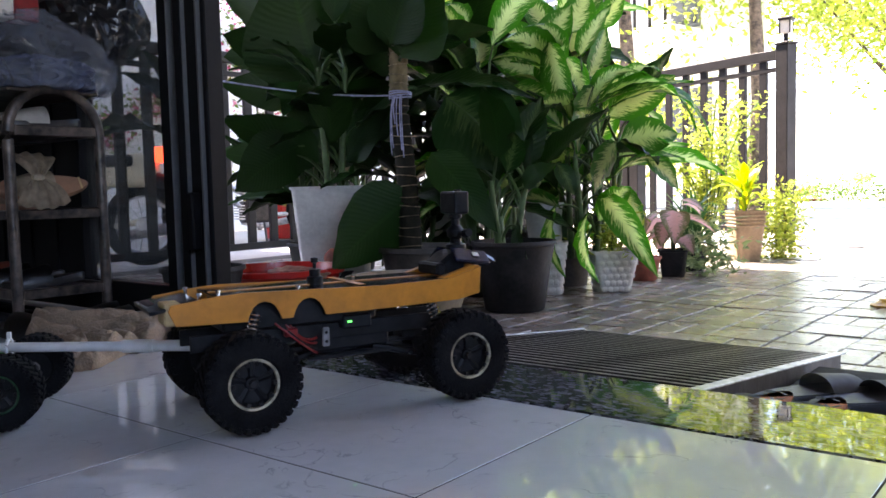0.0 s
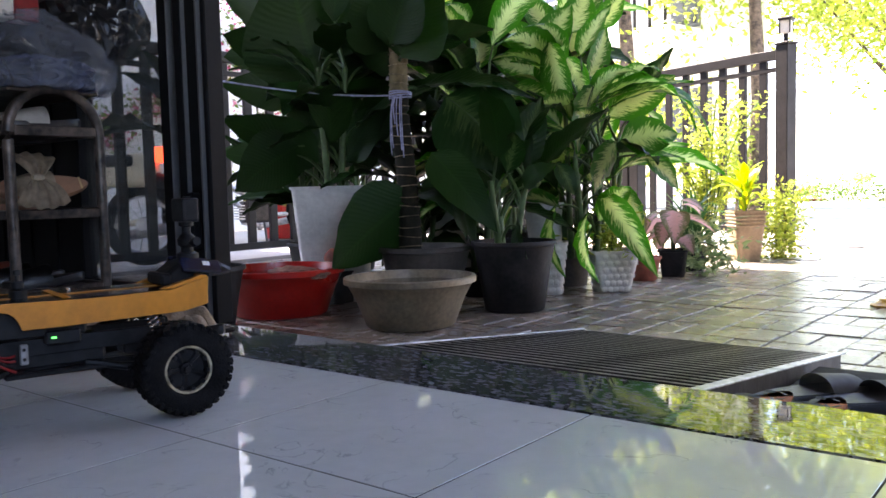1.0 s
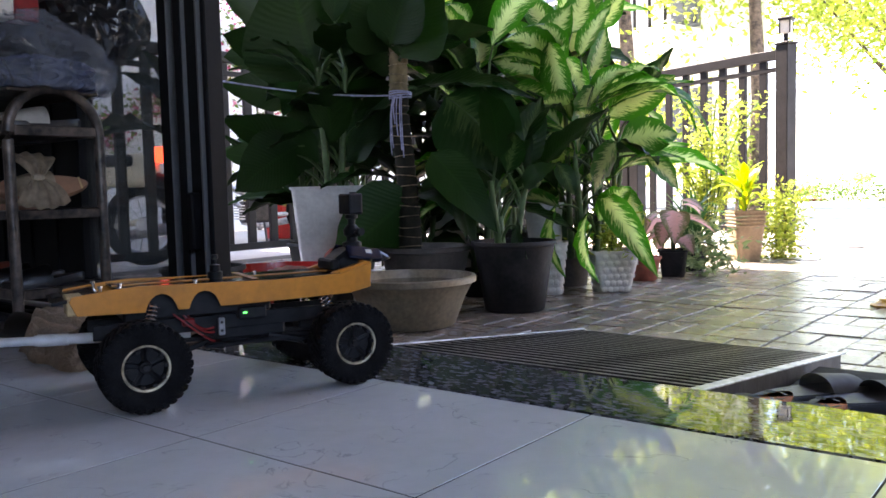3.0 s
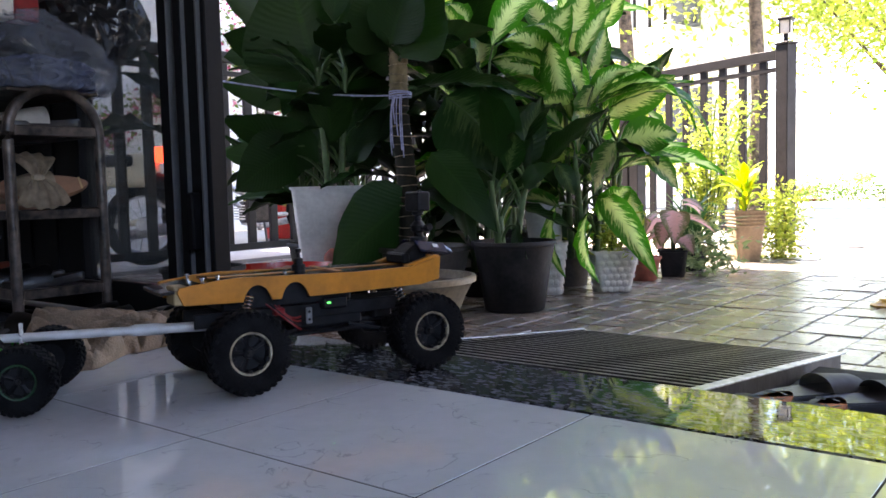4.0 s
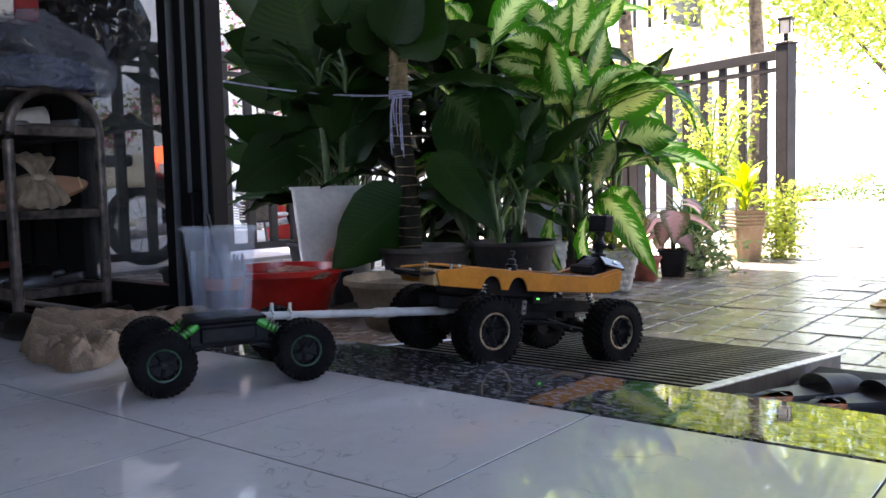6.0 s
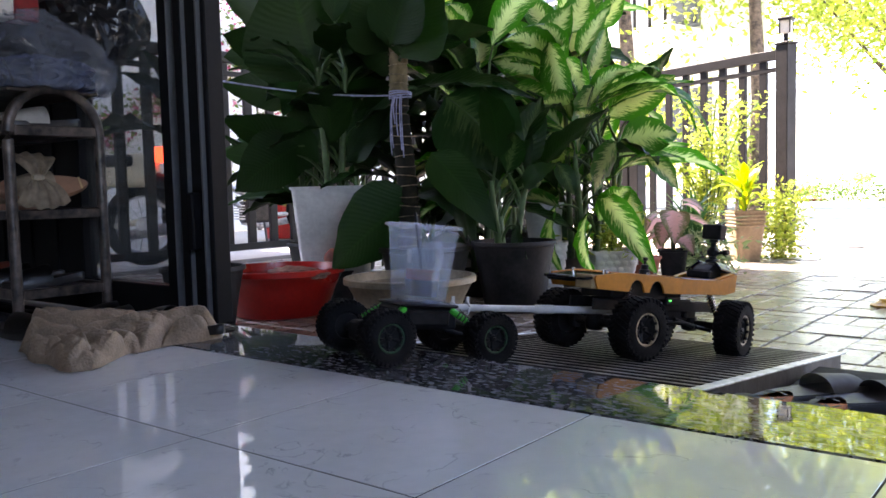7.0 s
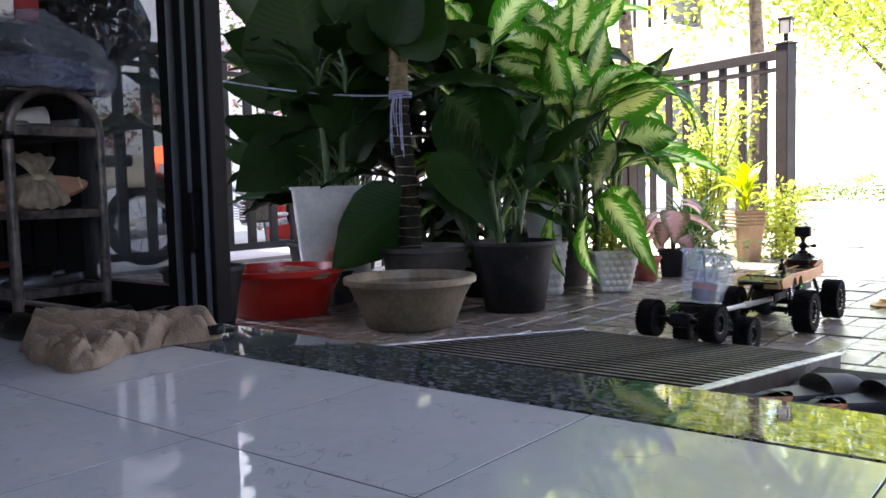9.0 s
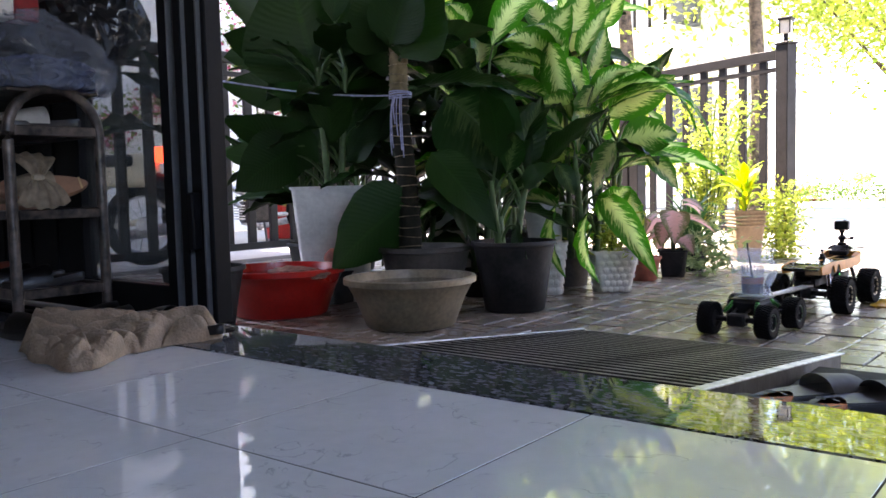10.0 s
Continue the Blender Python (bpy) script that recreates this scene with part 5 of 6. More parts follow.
BLACK_POT_AT = (-0.95, 1.78)
BLACK_POT_LEAVES = [(-0.27, -0.03, 0.72, 0.05, 0.07, 0.4, 0.38, 0.06, 75.0),
    (-0.25, -0.16, 0.48, 0.03, -0.1, 0.15, 0.18, 0.12, 60.0),
    (-0.09, 0.08, 0.34, -0.32, -0.08, 0.63, 0.28, 0.1, 60.0),
    (-0.03, 0.07, 0.36, 0.05, 0.22, 0.71, 0.17, 0.08, 70.0),
    (0.08, 0.02, 0.33, 0.21, 0.07, 0.42, 0.1, 0.2, 60.0),
    (0.09, -0.05, 0.18, 0.17, -0.1, 0.05, 0.08, 0.12, 80.0),
    (0.21, 0.07, 0.42, 0.27, 0.1, 0.29, 0.08, 0.1, 70.0),
    (0.01, 0.09, 0.31, 0.08, 0.1, 0.54, 0.14, 0.1, 70.0)]

SPECKLED_AT = (-0.92, 2.44)
SPECKLED_LEAVES = [(0.05, 0.1, 0.65, 0.27, 0.36, 0.84, 0.19, 0.06, 72.0),
    (-0.02, 0.12, 0.76, 0.16, 0.33, 0.89, 0.13, 0.06, 60.0),
    (0.12, 0.08, 0.53, 0.31, 0.3, 0.56, 0.19, 0.08, 70.0),
    (0.19, 0.19, 0.47, 0.3, 0.32, 0.3, 0.12, 0.1, 70.0),
    (0.04, -0.02, 0.79, 0.04, -0.18, 0.47, 0.18, 0.05, 80.0),
    (-0.15, -0.09, 1.0, 0.0, -0.13, 0.61, 0.15, 0.05, 75.0),
    (-0.2, -0.07, 0.97, -0.1, 0.03, 1.18, 0.16, 0.05, 75.0),
    (0.13, 0.02, 0.53, 0.08, -0.1, 0.29, 0.15, 0.06, 80.0),
    (0.08, -0.04, 0.29, 0.36, -0.05, -0.08, 0.13, 0.32, 60.0),
    (0.06, -0.13, 0.2, 0.16, -0.21, -0.1, 0.11, 0.14, 80.0),
    (-0.05, -0.21, 0.25, 0.04, -0.3, -0.07, 0.12, 0.22, 75.0)]

SPECKLED_TALL_AT = (-1.05, 2.52)
SPECKLED_TALL_LEAVES = [(0.04, 0.11, 0.85, 0.07, 0.22, 1.11, 0.13, 0.05, 80.0),
    (0.07, 0.15, 1.09, 0.16, 0.24, 1.26, 0.12, 0.05, 70.0),
    (-0.16, -0.03, 1.04, -0.3, -0.27, 1.06, 0.14, 0.1, 60.0),
    (-0.15, -0.04, 0.88, -0.28, -0.26, 0.93, 0.14, 0.1, 65.0),
    (-0.14, -0.09, 0.93, -0.0, -0.06, 0.78, 0.13, 0.1, 70.0),
    (-0.11, -0.08, 0.76, -0.1, -0.23, 0.5, 0.16, 0.06, 80.0),
    (-0.4, -0.23, 0.97, -0.51, -0.29, 1.22, 0.13, 0.06, 75.0),
    (-0.49, -0.24, 0.93, -0.62, -0.32, 1.18, 0.13, 0.06, 75.0),
    (-0.32, -0.15, 1.13, -0.52, -0.3, 1.24, 0.13, 0.1, 60.0),
    (-0.03, -0.0, 0.95, 0.1, 0.01, 0.7, 0.12, 0.08, 70.0),
    (-0.09, 0.16, 1.09, -0.03, 0.23, 1.31, 0.17, 0.05, 75.0)]

SPECKLED_LOW_AT = (-0.97, 2.71)
SPECKLED_LOW_LEAVES = [(-0.24, 0.02, 0.88, -0.38, -0.07, 1.11, 0.2, 0.06, 70.0),
    (-0.27, -0.02, 0.7, -0.35, -0.07, 0.94, 0.2, 0.06, 70.0),
    (-0.21, 0.01, 0.56, -0.28, -0.02, 0.82, 0.17, 0.06, 70.0),
    (-0.11, 0.01, 0.41, -0.16, -0.07, 0.64, 0.16, 0.08, 70.0),
    (-0.09, 0.09, 0.35, 0.02, 0.19, 0.55, 0.14, 0.08, 70.0),
    (-0.12, 0.09, 0.55, -0.03, 0.18, 0.78, 0.17, 0.06, 70.0),
    (-0.3, -0.07, 0.42, -0.39, -0.12, 0.68, 0.17, 0.06, 70.0),
    (-0.21, -0.13, 0.33, -0.09, -0.03, 0.41, 0.13, 0.15, 60.0),
    (0.0, 0.03, 0.32, 0.14, 0.12, 0.12, 0.12, 0.2, 60.0),
    (-0.28, -0.2, 0.27, -0.17, -0.11, 0.33, 0.11, 0.2, 60.0),
    (-0.2, 0.12, 0.94, -0.06, 0.24, 1.02, 0.16, 0.08, 70.0)]
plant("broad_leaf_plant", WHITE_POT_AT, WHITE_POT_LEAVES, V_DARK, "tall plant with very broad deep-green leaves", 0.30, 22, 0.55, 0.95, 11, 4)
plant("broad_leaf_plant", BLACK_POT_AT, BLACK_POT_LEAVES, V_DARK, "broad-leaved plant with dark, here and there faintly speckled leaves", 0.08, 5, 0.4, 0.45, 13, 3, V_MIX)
plant("dumb_cane", SPECKLED_AT, SPECKLED_LEAVES, V_SPECK, "dumb cane with cream-speckled green leaves", 0.0, 12, 0.5, 0.75, 17, 4)
plant("dumb_cane", SPECKLED_TALL_AT, SPECKLED_TALL_LEAVES, V_SPECK, "tall dumb cane with cream-speckled green leaves", 0.0, 18, 0.52, 1.1, 19, 4)
plant("dumb_cane", SPECKLED_LOW_AT, SPECKLED_LOW_LEAVES, V_SPECK, "dumb cane with speckled leaves, some coloured as in shade", 0.0, 16, 0.5, 0.8, 23, 4, V_MIX)
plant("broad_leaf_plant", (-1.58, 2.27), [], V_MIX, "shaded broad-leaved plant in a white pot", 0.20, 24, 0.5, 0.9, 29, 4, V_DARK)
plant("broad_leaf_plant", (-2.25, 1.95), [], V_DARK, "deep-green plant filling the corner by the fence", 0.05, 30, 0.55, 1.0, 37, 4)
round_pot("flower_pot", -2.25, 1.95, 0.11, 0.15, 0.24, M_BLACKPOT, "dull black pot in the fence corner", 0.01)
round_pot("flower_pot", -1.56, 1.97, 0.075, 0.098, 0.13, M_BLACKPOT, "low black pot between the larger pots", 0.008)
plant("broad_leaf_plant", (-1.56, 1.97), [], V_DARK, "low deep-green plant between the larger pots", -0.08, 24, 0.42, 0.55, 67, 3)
round_pot("flower_pot", -1.30, 2.10, 0.10, 0.13, 0.12, M_BLACKPOT, "low black pot behind the trunk", 0.01)
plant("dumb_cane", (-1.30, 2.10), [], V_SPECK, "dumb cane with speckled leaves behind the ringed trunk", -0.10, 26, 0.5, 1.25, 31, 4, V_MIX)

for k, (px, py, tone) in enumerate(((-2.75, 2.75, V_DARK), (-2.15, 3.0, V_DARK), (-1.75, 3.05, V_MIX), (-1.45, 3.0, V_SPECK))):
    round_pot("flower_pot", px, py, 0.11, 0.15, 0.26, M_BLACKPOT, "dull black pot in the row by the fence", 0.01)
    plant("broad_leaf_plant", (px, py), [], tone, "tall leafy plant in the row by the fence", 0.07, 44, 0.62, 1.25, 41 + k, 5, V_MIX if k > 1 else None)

# plant close outside the fixed pane
round_pot("flower_pot", -1.53, 0.72, 0.10, 0.14, 0.25, M_BLACKPOT, "dull black pot outside the glass panel", 0.01)
PANE_LEAVES = [(-0.02, -0.06, 0.50, -0.46, -0.12, 0.59, 0.17, 0.10, 12.0),
               (-0.05, -0.06, 0.62, -0.30, -0.10, 0.78, 0.10, 0.10, 55.0),
               (-0.06, -0.04, 0.66, -0.22, -0.06, 0.86, 0.10, 0.05, 70.0),
               (-0.07, -0.02, 0.54, -0.55, -0.04, 0.57, 0.15, 0.05, 5.0)]
plant("broad_leaf_plant", (-1.53, 0.72), PANE_LEAVES, V_DARK, "deep-green plant close outside the glass panel", 0.06, 0, 0.4, 0.6, 61, 1)
round_pot("flower_pot", -6.05, 5.0, 0.17, 0.22, 0.42, M_REDPLASTIC, "red plastic pot in full sun beyond the fence", 0.015)
sun_shrub = thing("shrub", "bright green shrub in a red pot beyond the fence", "shrub", "potted plants", pose(-6.05, 5.0, GROUND + 0.36))
part("stem", tube([(0, 0, -0.03), (0.02, 0, 0.2), (0, 0.02, 0.4)], [0.015, 0.012, 0.006], 6), M_BARK, sun_shrub)
cloud("foliage", 900, lambda r: (r.gauss(0, 0.17), r.gauss(0, 0.17), abs(r.gauss(0.25, 0.14))), 0.085, F_LIME, sun_shrub, (1, 0.45), 96)

# ringed trunk with its crown, tied with twine
trunk_plant = thing("ringed_palm", "leaning ringed trunk with large dark leaves, tied with twine", "plant", at=pose(*TRUNK_POT_AT, 0))
TR = [Vector((-0.02, -0.03, 0.05)).lerp(Vector((-0.058, -0.035, 0.98)), i / 44) + Vector((0.010 * math.sin(i * 0.16), 0, 0)) for i in range(45)]
M_RINGED = mat("ringed_trunk_bark", (0.20, 0.15, 0.075), 0.8, vary=0.35, scale=14, bump=0.6, second=(0.07, 0.06, 0.03))
M_OLDBARK = mat("blackened_bark", (0.028, 0.024, 0.016), 0.85, vary=0.35, scale=10, bump=0.6, second=(0.011, 0.012, 0.008), spec=0.2)
TR_R = [0.036 + 0.010 * (1 - i / 44) ** 2 + (0.0035 if i % 2 else 0.0) for i in range(45)]
part("trunk", tube(TR[:33], TR_R[:33], 18), M_OLDBARK, trunk_plant, "blackened old bark", smooth=25)
part("upper_trunk", tube(TR[32:], TR_R[32:], 18), M_RINGED, trunk_plant, "pale tan young bark", smooth=25)
rr = random.Random(5)
M_SCAR = mat("pale_bark_scar", (0.24, 0.19, 0.12), 0.8, vary=0.3, scale=30)
for i in range(2, 43, 2):
    p0 = TR[i]
    part("leaf_scar", tube([(p0.x + 0.0405 * (1 + 0.25 * (1 - i / 44) ** 2) * math.cos(a), p0.y + 0.0405 * (1 + 0.25 * (1 - i / 44) ** 2) * math.sin(a), p0.z + 0.005 * math.sin(a * 1 + i)) for a in [2 * math.pi * k / 18 for k in range(18)]], 0.0022, 5, closed=True), M_SCAR, trunk_plant, "pale ring scar")
for i, (bx, by, bz, tx, ty, tz, w, bow, tilt) in enumerate(TRUNK_POT_LEAVES):
    base, tip = Vector((bx, by, bz)), Vector((tx, ty, tz))
    me = min(V_DARK, key=lambda q: abs(float(q["bow"]) - bow))
    leaf_at(me, trunk_plant, base, tip, tilt, w / (0.42 * (tip - base).length))
    k = max(2, min(43, int((bz - 0.12) / 0.02)))
    part("leaf_stalk", tube(bezier(TR[k], (TR[k] + base) / 2 + Vector((0, 0, 0.03)), base + (tip - base) * 0.02, 6), 0.008, 7), M_STEM, trunk_plant, smooth=60)
twine = thing("twine", "blue-grey twine knotted round the trunk, ends hanging", "string")
tx0, ty0 = TRUNK_POT_AT
for k in range(4):
    part("turn", tube([(tx0 - 0.048 + 0.047 * math.cos(a), ty0 - 0.035 + 0.047 * math.sin(a), 0.715 + 0.007 * k + 0.004 * math.sin(a + k)) for a in [2 * math.pi * i / 20 for i in range(20)]], 0.0032, 5, closed=True), M_TWINE, twine)
for k, (dx, L) in enumerate(((-0.03, 0.25), (-0.022, 0.22), (0.004, 0.17), (0.016, 0.23), (0.022, 0.26), (-0.008, 0.12))):
    s = Vector((tx0 - 0.048 + dx * 0.9 + 0.02, ty0 - 0.083 + 0.02 * abs(dx) * 20, 0.725))
    part("loose_end", tube(bezier(s, s + Vector((dx * 0.5, -0.02, -L * 0.4)), s + Vector((dx * 0.4, -0.004, -L)), 6), 0.0026, 5), M_TWINE, twine)
part("tie_line", tube(bezier((tx0 - 0.09, ty0 - 0.03, 0.73), (tx0 - 0.5, ty0 - 0.1, 0.74), (tx0 - 1.1, ty0 - 0.5, 0.90), 10), 0.004, 5), M_TWINE, twine)

# small plants by the gate
cal = thing("caladium", "pink-veined caladium in a small black pot", "plant", "potted plants", pose(-0.84, 3.22, GROUND + 0.12))
for me_v in V_PINK:
    me_v["wide"] = 0.62
rp = random.Random(8)
for k in range(11):
    a, L = k * 2.4, rp.uniform(0.15, 0.25)
    b = Vector((math.cos(a) * 0.05, math.sin(a) * 0.05, rp.uniform(0.06, 0.30)))
    t = b + Vector((math.cos(a) * L * 0.7, math.sin(a) * L * 0.7, -L * rp.uniform(0.3, 0.9)))
    leaf_at(V_PINK[k % 2], cal, b, t, rp.uniform(-20, 20), 1.15)
    part("leaf_stalk", tube(bezier((0, 0, 0), b * 0.5 + Vector((0, 0, 0.03)), b, 5), 0.003, 5), M_STEM, cal)
sp_plant = thing("spider_plant", "arching strap-leaved plant in the gate corner", "plant", "potted plants", pose(-0.86, 3.55, GROUND))
round_pot("flower_pot", -0.86, 3.55, 0.06, 0.08, 0.13, M_BLACKPOT, "small black pot with strap leaves", 0.006)
for k in range(60):
    a, L = k * 2.399, rp.uniform(0.22, 0.42)
    up = rp.uniform(0.2, 1.3)
    b = Vector((math.cos(a) * 0.02, math.sin(a) * 0.02, 0.12))
    leaf_at(V_THIN[k % 2], sp_plant, b, b + Vector((math.cos(a) * math.cos(up), math.sin(a) * math.cos(up), math.sin(up))) * L, rp.uniform(-20, 20), 1.0)
trail = thing("trailing_plant", "pale green trailing plant spilling over the paving", "plant", "potted plants", pose(-0.72, 3.40, GROUND))
part("stem", tube(bezier((-0.1, -0.1, 0.14), (0.05, -0.05, 0.25), (0.16, -0.02, 0.02), 8), 0.004, 6), M_STEM, trail)
cloud("foliage", 420, lambda r: (r.gauss(0.02, 0.09), r.gauss(-0.02, 0.08), abs(r.gauss(0.10, 0.07)) + 0.01), 0.05, foliage_mat("trailing_leaves", (0.10, 0.18, 0.06), (0.30, 0.36, 0.16)), trail, (1, 0.35), 91)
grass_pot = thing("low_plant", "thin-leaved yellow-green plant in the white hexagon pot", "plant", "potted plants", pose(-0.85, 2.52, GROUND + 0.16))
part("stem", tube([(0, 0, -0.02), (0.01, 0, 0.12)], 0.006, 6), M_STEM, grass_pot)
cloud("foliage", 380, lambda r: (r.gauss(0, 0.07), r.gauss(0, 0.07), abs(r.gauss(0.10, 0.07))), 0.055, F_LIME, grass_pot, (1, 0.25), 92)
for me_v in V_YEL:
    me_v["wide"] = 0.30
croton = thing("croton", "yellow-green croton in the pale planter", "plant", "potted plants", pose(-0.80, PL_Y, GROUND + 0.27))
for k in range(26):
    a, L = k * 2.4, rp.uniform(0.14, 0.22)
    up = rp.uniform(-0.1, 1.2)
    b = Vector((math.cos(a) * 0.02, math.sin(a) * 0.02, 0.02 + 0.008 * k))
    leaf_at(V_YEL[k % 2], croton, b, b + Vector((math.cos(a) * math.cos(up), math.sin(a) * math.cos(up), math.sin(up))) * L, rp.uniform(-20, 20), 1.0)
part("stem", tube([(0, 0, -0.03), (0.005, 0, 0.12), (0, 0, 0.24)], 0.008, 6), M_STEM, croton)
creeper = thing("creeper", "sunlit golden creeper at the foot of the gate post", "plant", "potted plants", pose(-0.66, 4.52, GROUND))
part("stem", tube([(0, 0, -0.02), (0.03, 0, 0.2), (-0.02, 0.02, 0.5)], 0.008, 6), M_BARK, creeper)
cloud("foliage", 1500, lambda r: (r.gauss(0, 0.075), r.gauss(0, 0.08), r.uniform(0.0, 0.52) * (1 - 0.3 * r.random())), 0.035, F_LIME, creeper, (1, 0.45), 93)
climber = thing("climbing_shrub", "lime-green twiggy shrub growing before the gate", "plant", "potted plants", pose(-1.15, 4.55, GROUND))
tw = []
for k in range(13):
    a = k * 2.4
    end = Vector((math.cos(a) * rp.uniform(0.1, 0.34), math.sin(a) * rp.uniform(0.05, 0.2), rp.uniform(0.45, 1.05)))
    pts = bezier((0, 0, 0), (end.x * 0.2, end.y * 0.2, end.z * 0.7), end, 8)
    part("twig", tube(pts, 0.005, 5), M_STEM, climber)
    tw += pts[3:]
cloud("foliage", 1900, lambda r: tuple(tw[int(r.random() * len(tw))] + Vector((r.gauss(0, 0.035), r.gauss(0, 0.035), r.gauss(0, 0.04)))), 0.042, F_LIME, climber, (1, 0.45), 94)


# ---- shoe rack with shoes and bags ----
rack = thing("shoe_rack", "brown enamelled steel shoe rack with arched ends, chipped", "rack")
M_RACK = mat("chipped_brown_enamel", (0.085, 0.062, 0.05), 0.35, 0.2, vary=0.45, scale=22, bump=0.3)
RKX0, RKX1 = -1.82, -1.13
RKY0, RKY1 = -0.112, 0.125


def rack_frame(x):
    """End frame: two legs joined by a round arch."""
    r, cy = (RKY1 - RKY0) / 2, (RKY0 + RKY1) / 2
    pts = [(x, RKY0, 0.0), (x, RKY0, 0.25), (x, RKY0, 0.48)] + [(x, cy - r * math.cos(math.pi * i / 12), 0.50 + 0.112 * math.sin(math.pi * i / 12)) for i in range(13)] + [(x, RKY1, 0.48), (x, RKY1, 0.25), (x, RKY1, 0.0)]
    return tube(pts, 0.0135, 10)


for x in (RKX0, RKX1):
    part("end_frame", rack_frame(x), M_RACK, rack, smooth=60)
for z in (0.095, 0.295, 0.505):
    sh = part("shelf", box(RKX0, RKX1, RKY0, RKY1, z - 0.004, z + 0.004, 0.002), M_RACK, rack)
    for y in (RKY0, RKY1):
        part("shelf_edge", box(RKX0 + 0.012, RKX1 - 0.012, y - 0.010, y + 0.010, z - 0.012, z + 0.012, 0.003), M_RACK, sh)
    part("shelf_edge", box(RKX1 - 0.010, RKX1 + 0.010, RKY0 + 0.012, RKY1 - 0.012, z - 0.014, z + 0.012, 0.003), M_RACK, sh)


def make_shoe(name, m, L, mt, sole_mt, label, strap=None, heel=0.012, grp="shoes on the rack"):
    """A slip-on: sole, foot bed and a broad upper; its toe at +x."""
    s = thing(name, label, "shoe", grp, m)

    def outline(k, z):
        pts = []
        for i in range(24):
            a = 2 * math.pi * i / 24
            x = math.cos(a) * L / 2
            w = L * (0.165 + 0.035 * math.cos(a)) * k
            pts.append(Vector((x * k, math.sin(a) * w, z + heel * max(0, -math.cos(a)))))
        return pts

    part("sole", loft([outline(0.98, 0.0), outline(1.0, 0.004), outline(1.0, 0.018), outline(0.96, 0.022)]), sole_mt, s, smooth=40)
    up = bmesh.new()
    rings = []
    for k in range(7):
        x = L * (-0.06 + 0.44 * k / 6)
        h = L * (0.26 - 0.10 * (k / 6) ** 1.5)
        w = L * (0.19 - 0.09 * (k / 6) ** 2)
        rings.append([Vector((x, -w * math.cos(math.pi * i / 10), 0.016 + (h - 0.01) * math.sin(math.pi * i / 10))) for i in range(11)])
    vs = [[up.verts.new(p) for p in r] for r in rings]
    for a, b in zip(vs, vs[1:]):
        for i in range(10):
            up.faces.new((a[i], a[i + 1], b[i + 1], b[i]))
    bmesh.ops.solidify(up, geom=up.faces[:], thickness=0.004)
    part("upper", up, mt, s, smooth=50)
    if strap:
        mid = Vector((L * 0.13, 0, L * 0.285))
        kb = part("bow_knot", lathe([(0, -0.016), (0.010, -0.013), (0.0125, 0), (0.010, 0.013), (0, 0.016)], 12, m=Matrix.Translation(mid) @ Matrix.Rotation(math.pi / 2, 4, "Y")), strap, s, smooth=60)
        for sd in (-1, 1):
            bw = bmesh.new()
            rings = []
            for i in range(9):
                q = i / 8
                ring = []
                for k in range(25):
                    a = (k / 24 - 0.5) * 2
                    spread = L * (0.04 + 0.26 * q ** 0.8)
                    pleat = 0.0055 * math.cos(a * 13 + 0.6 * sd) * (0.35 + q) * (1 - 0.3 * q)
                    ring.append(bw.verts.new(mid + Vector((a * spread, sd * (L * 0.38 * q * (1 - 0.22 * a * a)), 0.013 * math.sin(math.pi * q) - 0.05 * L * q * q + pleat))))
                rings.append(ring)
            for a, b in zip(rings, rings[1:]):
                for k in range(24):
                    bw.faces.new((a[k], a[k + 1], b[k + 1], b[k]))
            bmesh.ops.solidify(bw, geom=bw.faces[:], thickness=0.0022)
            part("bow_loop", bw, strap, kb, smooth=60)
        for k in range(5):
            part("insole_mark", box(-L * 0.40 - 0.0025, -L * 0.40 + 0.0025, -0.004, 0.004, 0.0, 0.0008, m=pose(0, -0.014 + 0.007 * k, 0.0225 + heel * 0.85)), M_ORANGE_LT, s, "gilt printed mark")
    return s


M_BEIGE = mat("beige_suede", (0.36, 0.27, 0.18), 0.7, vary=0.15, scale=30, bump=0.4)
M_TAN = mat("tan_insole", (0.30, 0.15, 0.085), 0.55, vary=0.12, scale=20)
M_WHITESHOE = mat("off_white_leather", (0.58, 0.53, 0.47), 0.5, vary=0.1, scale=20)
M_DARKSHOE = mat("black_shoe_leather", (0.014, 0.013, 0.014), 0.35, vary=0.3, scale=20)
make_shoe("sandal", pose(-1.185, -0.012, 0.352, -58, 0, 268), 0.225, M_BEIGE, M_TAN, "beige bow-front sandal with tan insole", M_BEIGE, 0.02)
make_shoe("sandal", pose(-1.31, 0.0, 0.300, 0, 0, 262), 0.225, M_BEIGE, M_TAN, "beige bow-front sandal with tan insole", M_BEIGE, 0.02)
make_shoe("slipper", pose(-1.20, 0.0, 0.510, 0, 0, 265), 0.22, M_WHITESHOE, M_DARKSHOE, "off-white slipper with a black edge")
make_shoe("slipper", pose(-1.31, 0.0, 0.510, 0, 0, 268), 0.22, M_WHITESHOE, M_DARKSHOE, "off-white slipper with a black edge")
for k, (x, y, rz) in enumerate(((-1.22, 0.0, 260), (-1.33, 0.0, 255), (-1.45, 0.0, 265))):
    make_shoe("shoe", pose(x, y, 0.100, 0, 0, rz), 0.21, M_DARKSHOE if k < 2 else M_TERRA, M_DARKSHOE, "black leather shoe on the lowest shelf" if k < 2 else "dark red shoe on the lowest shelf")
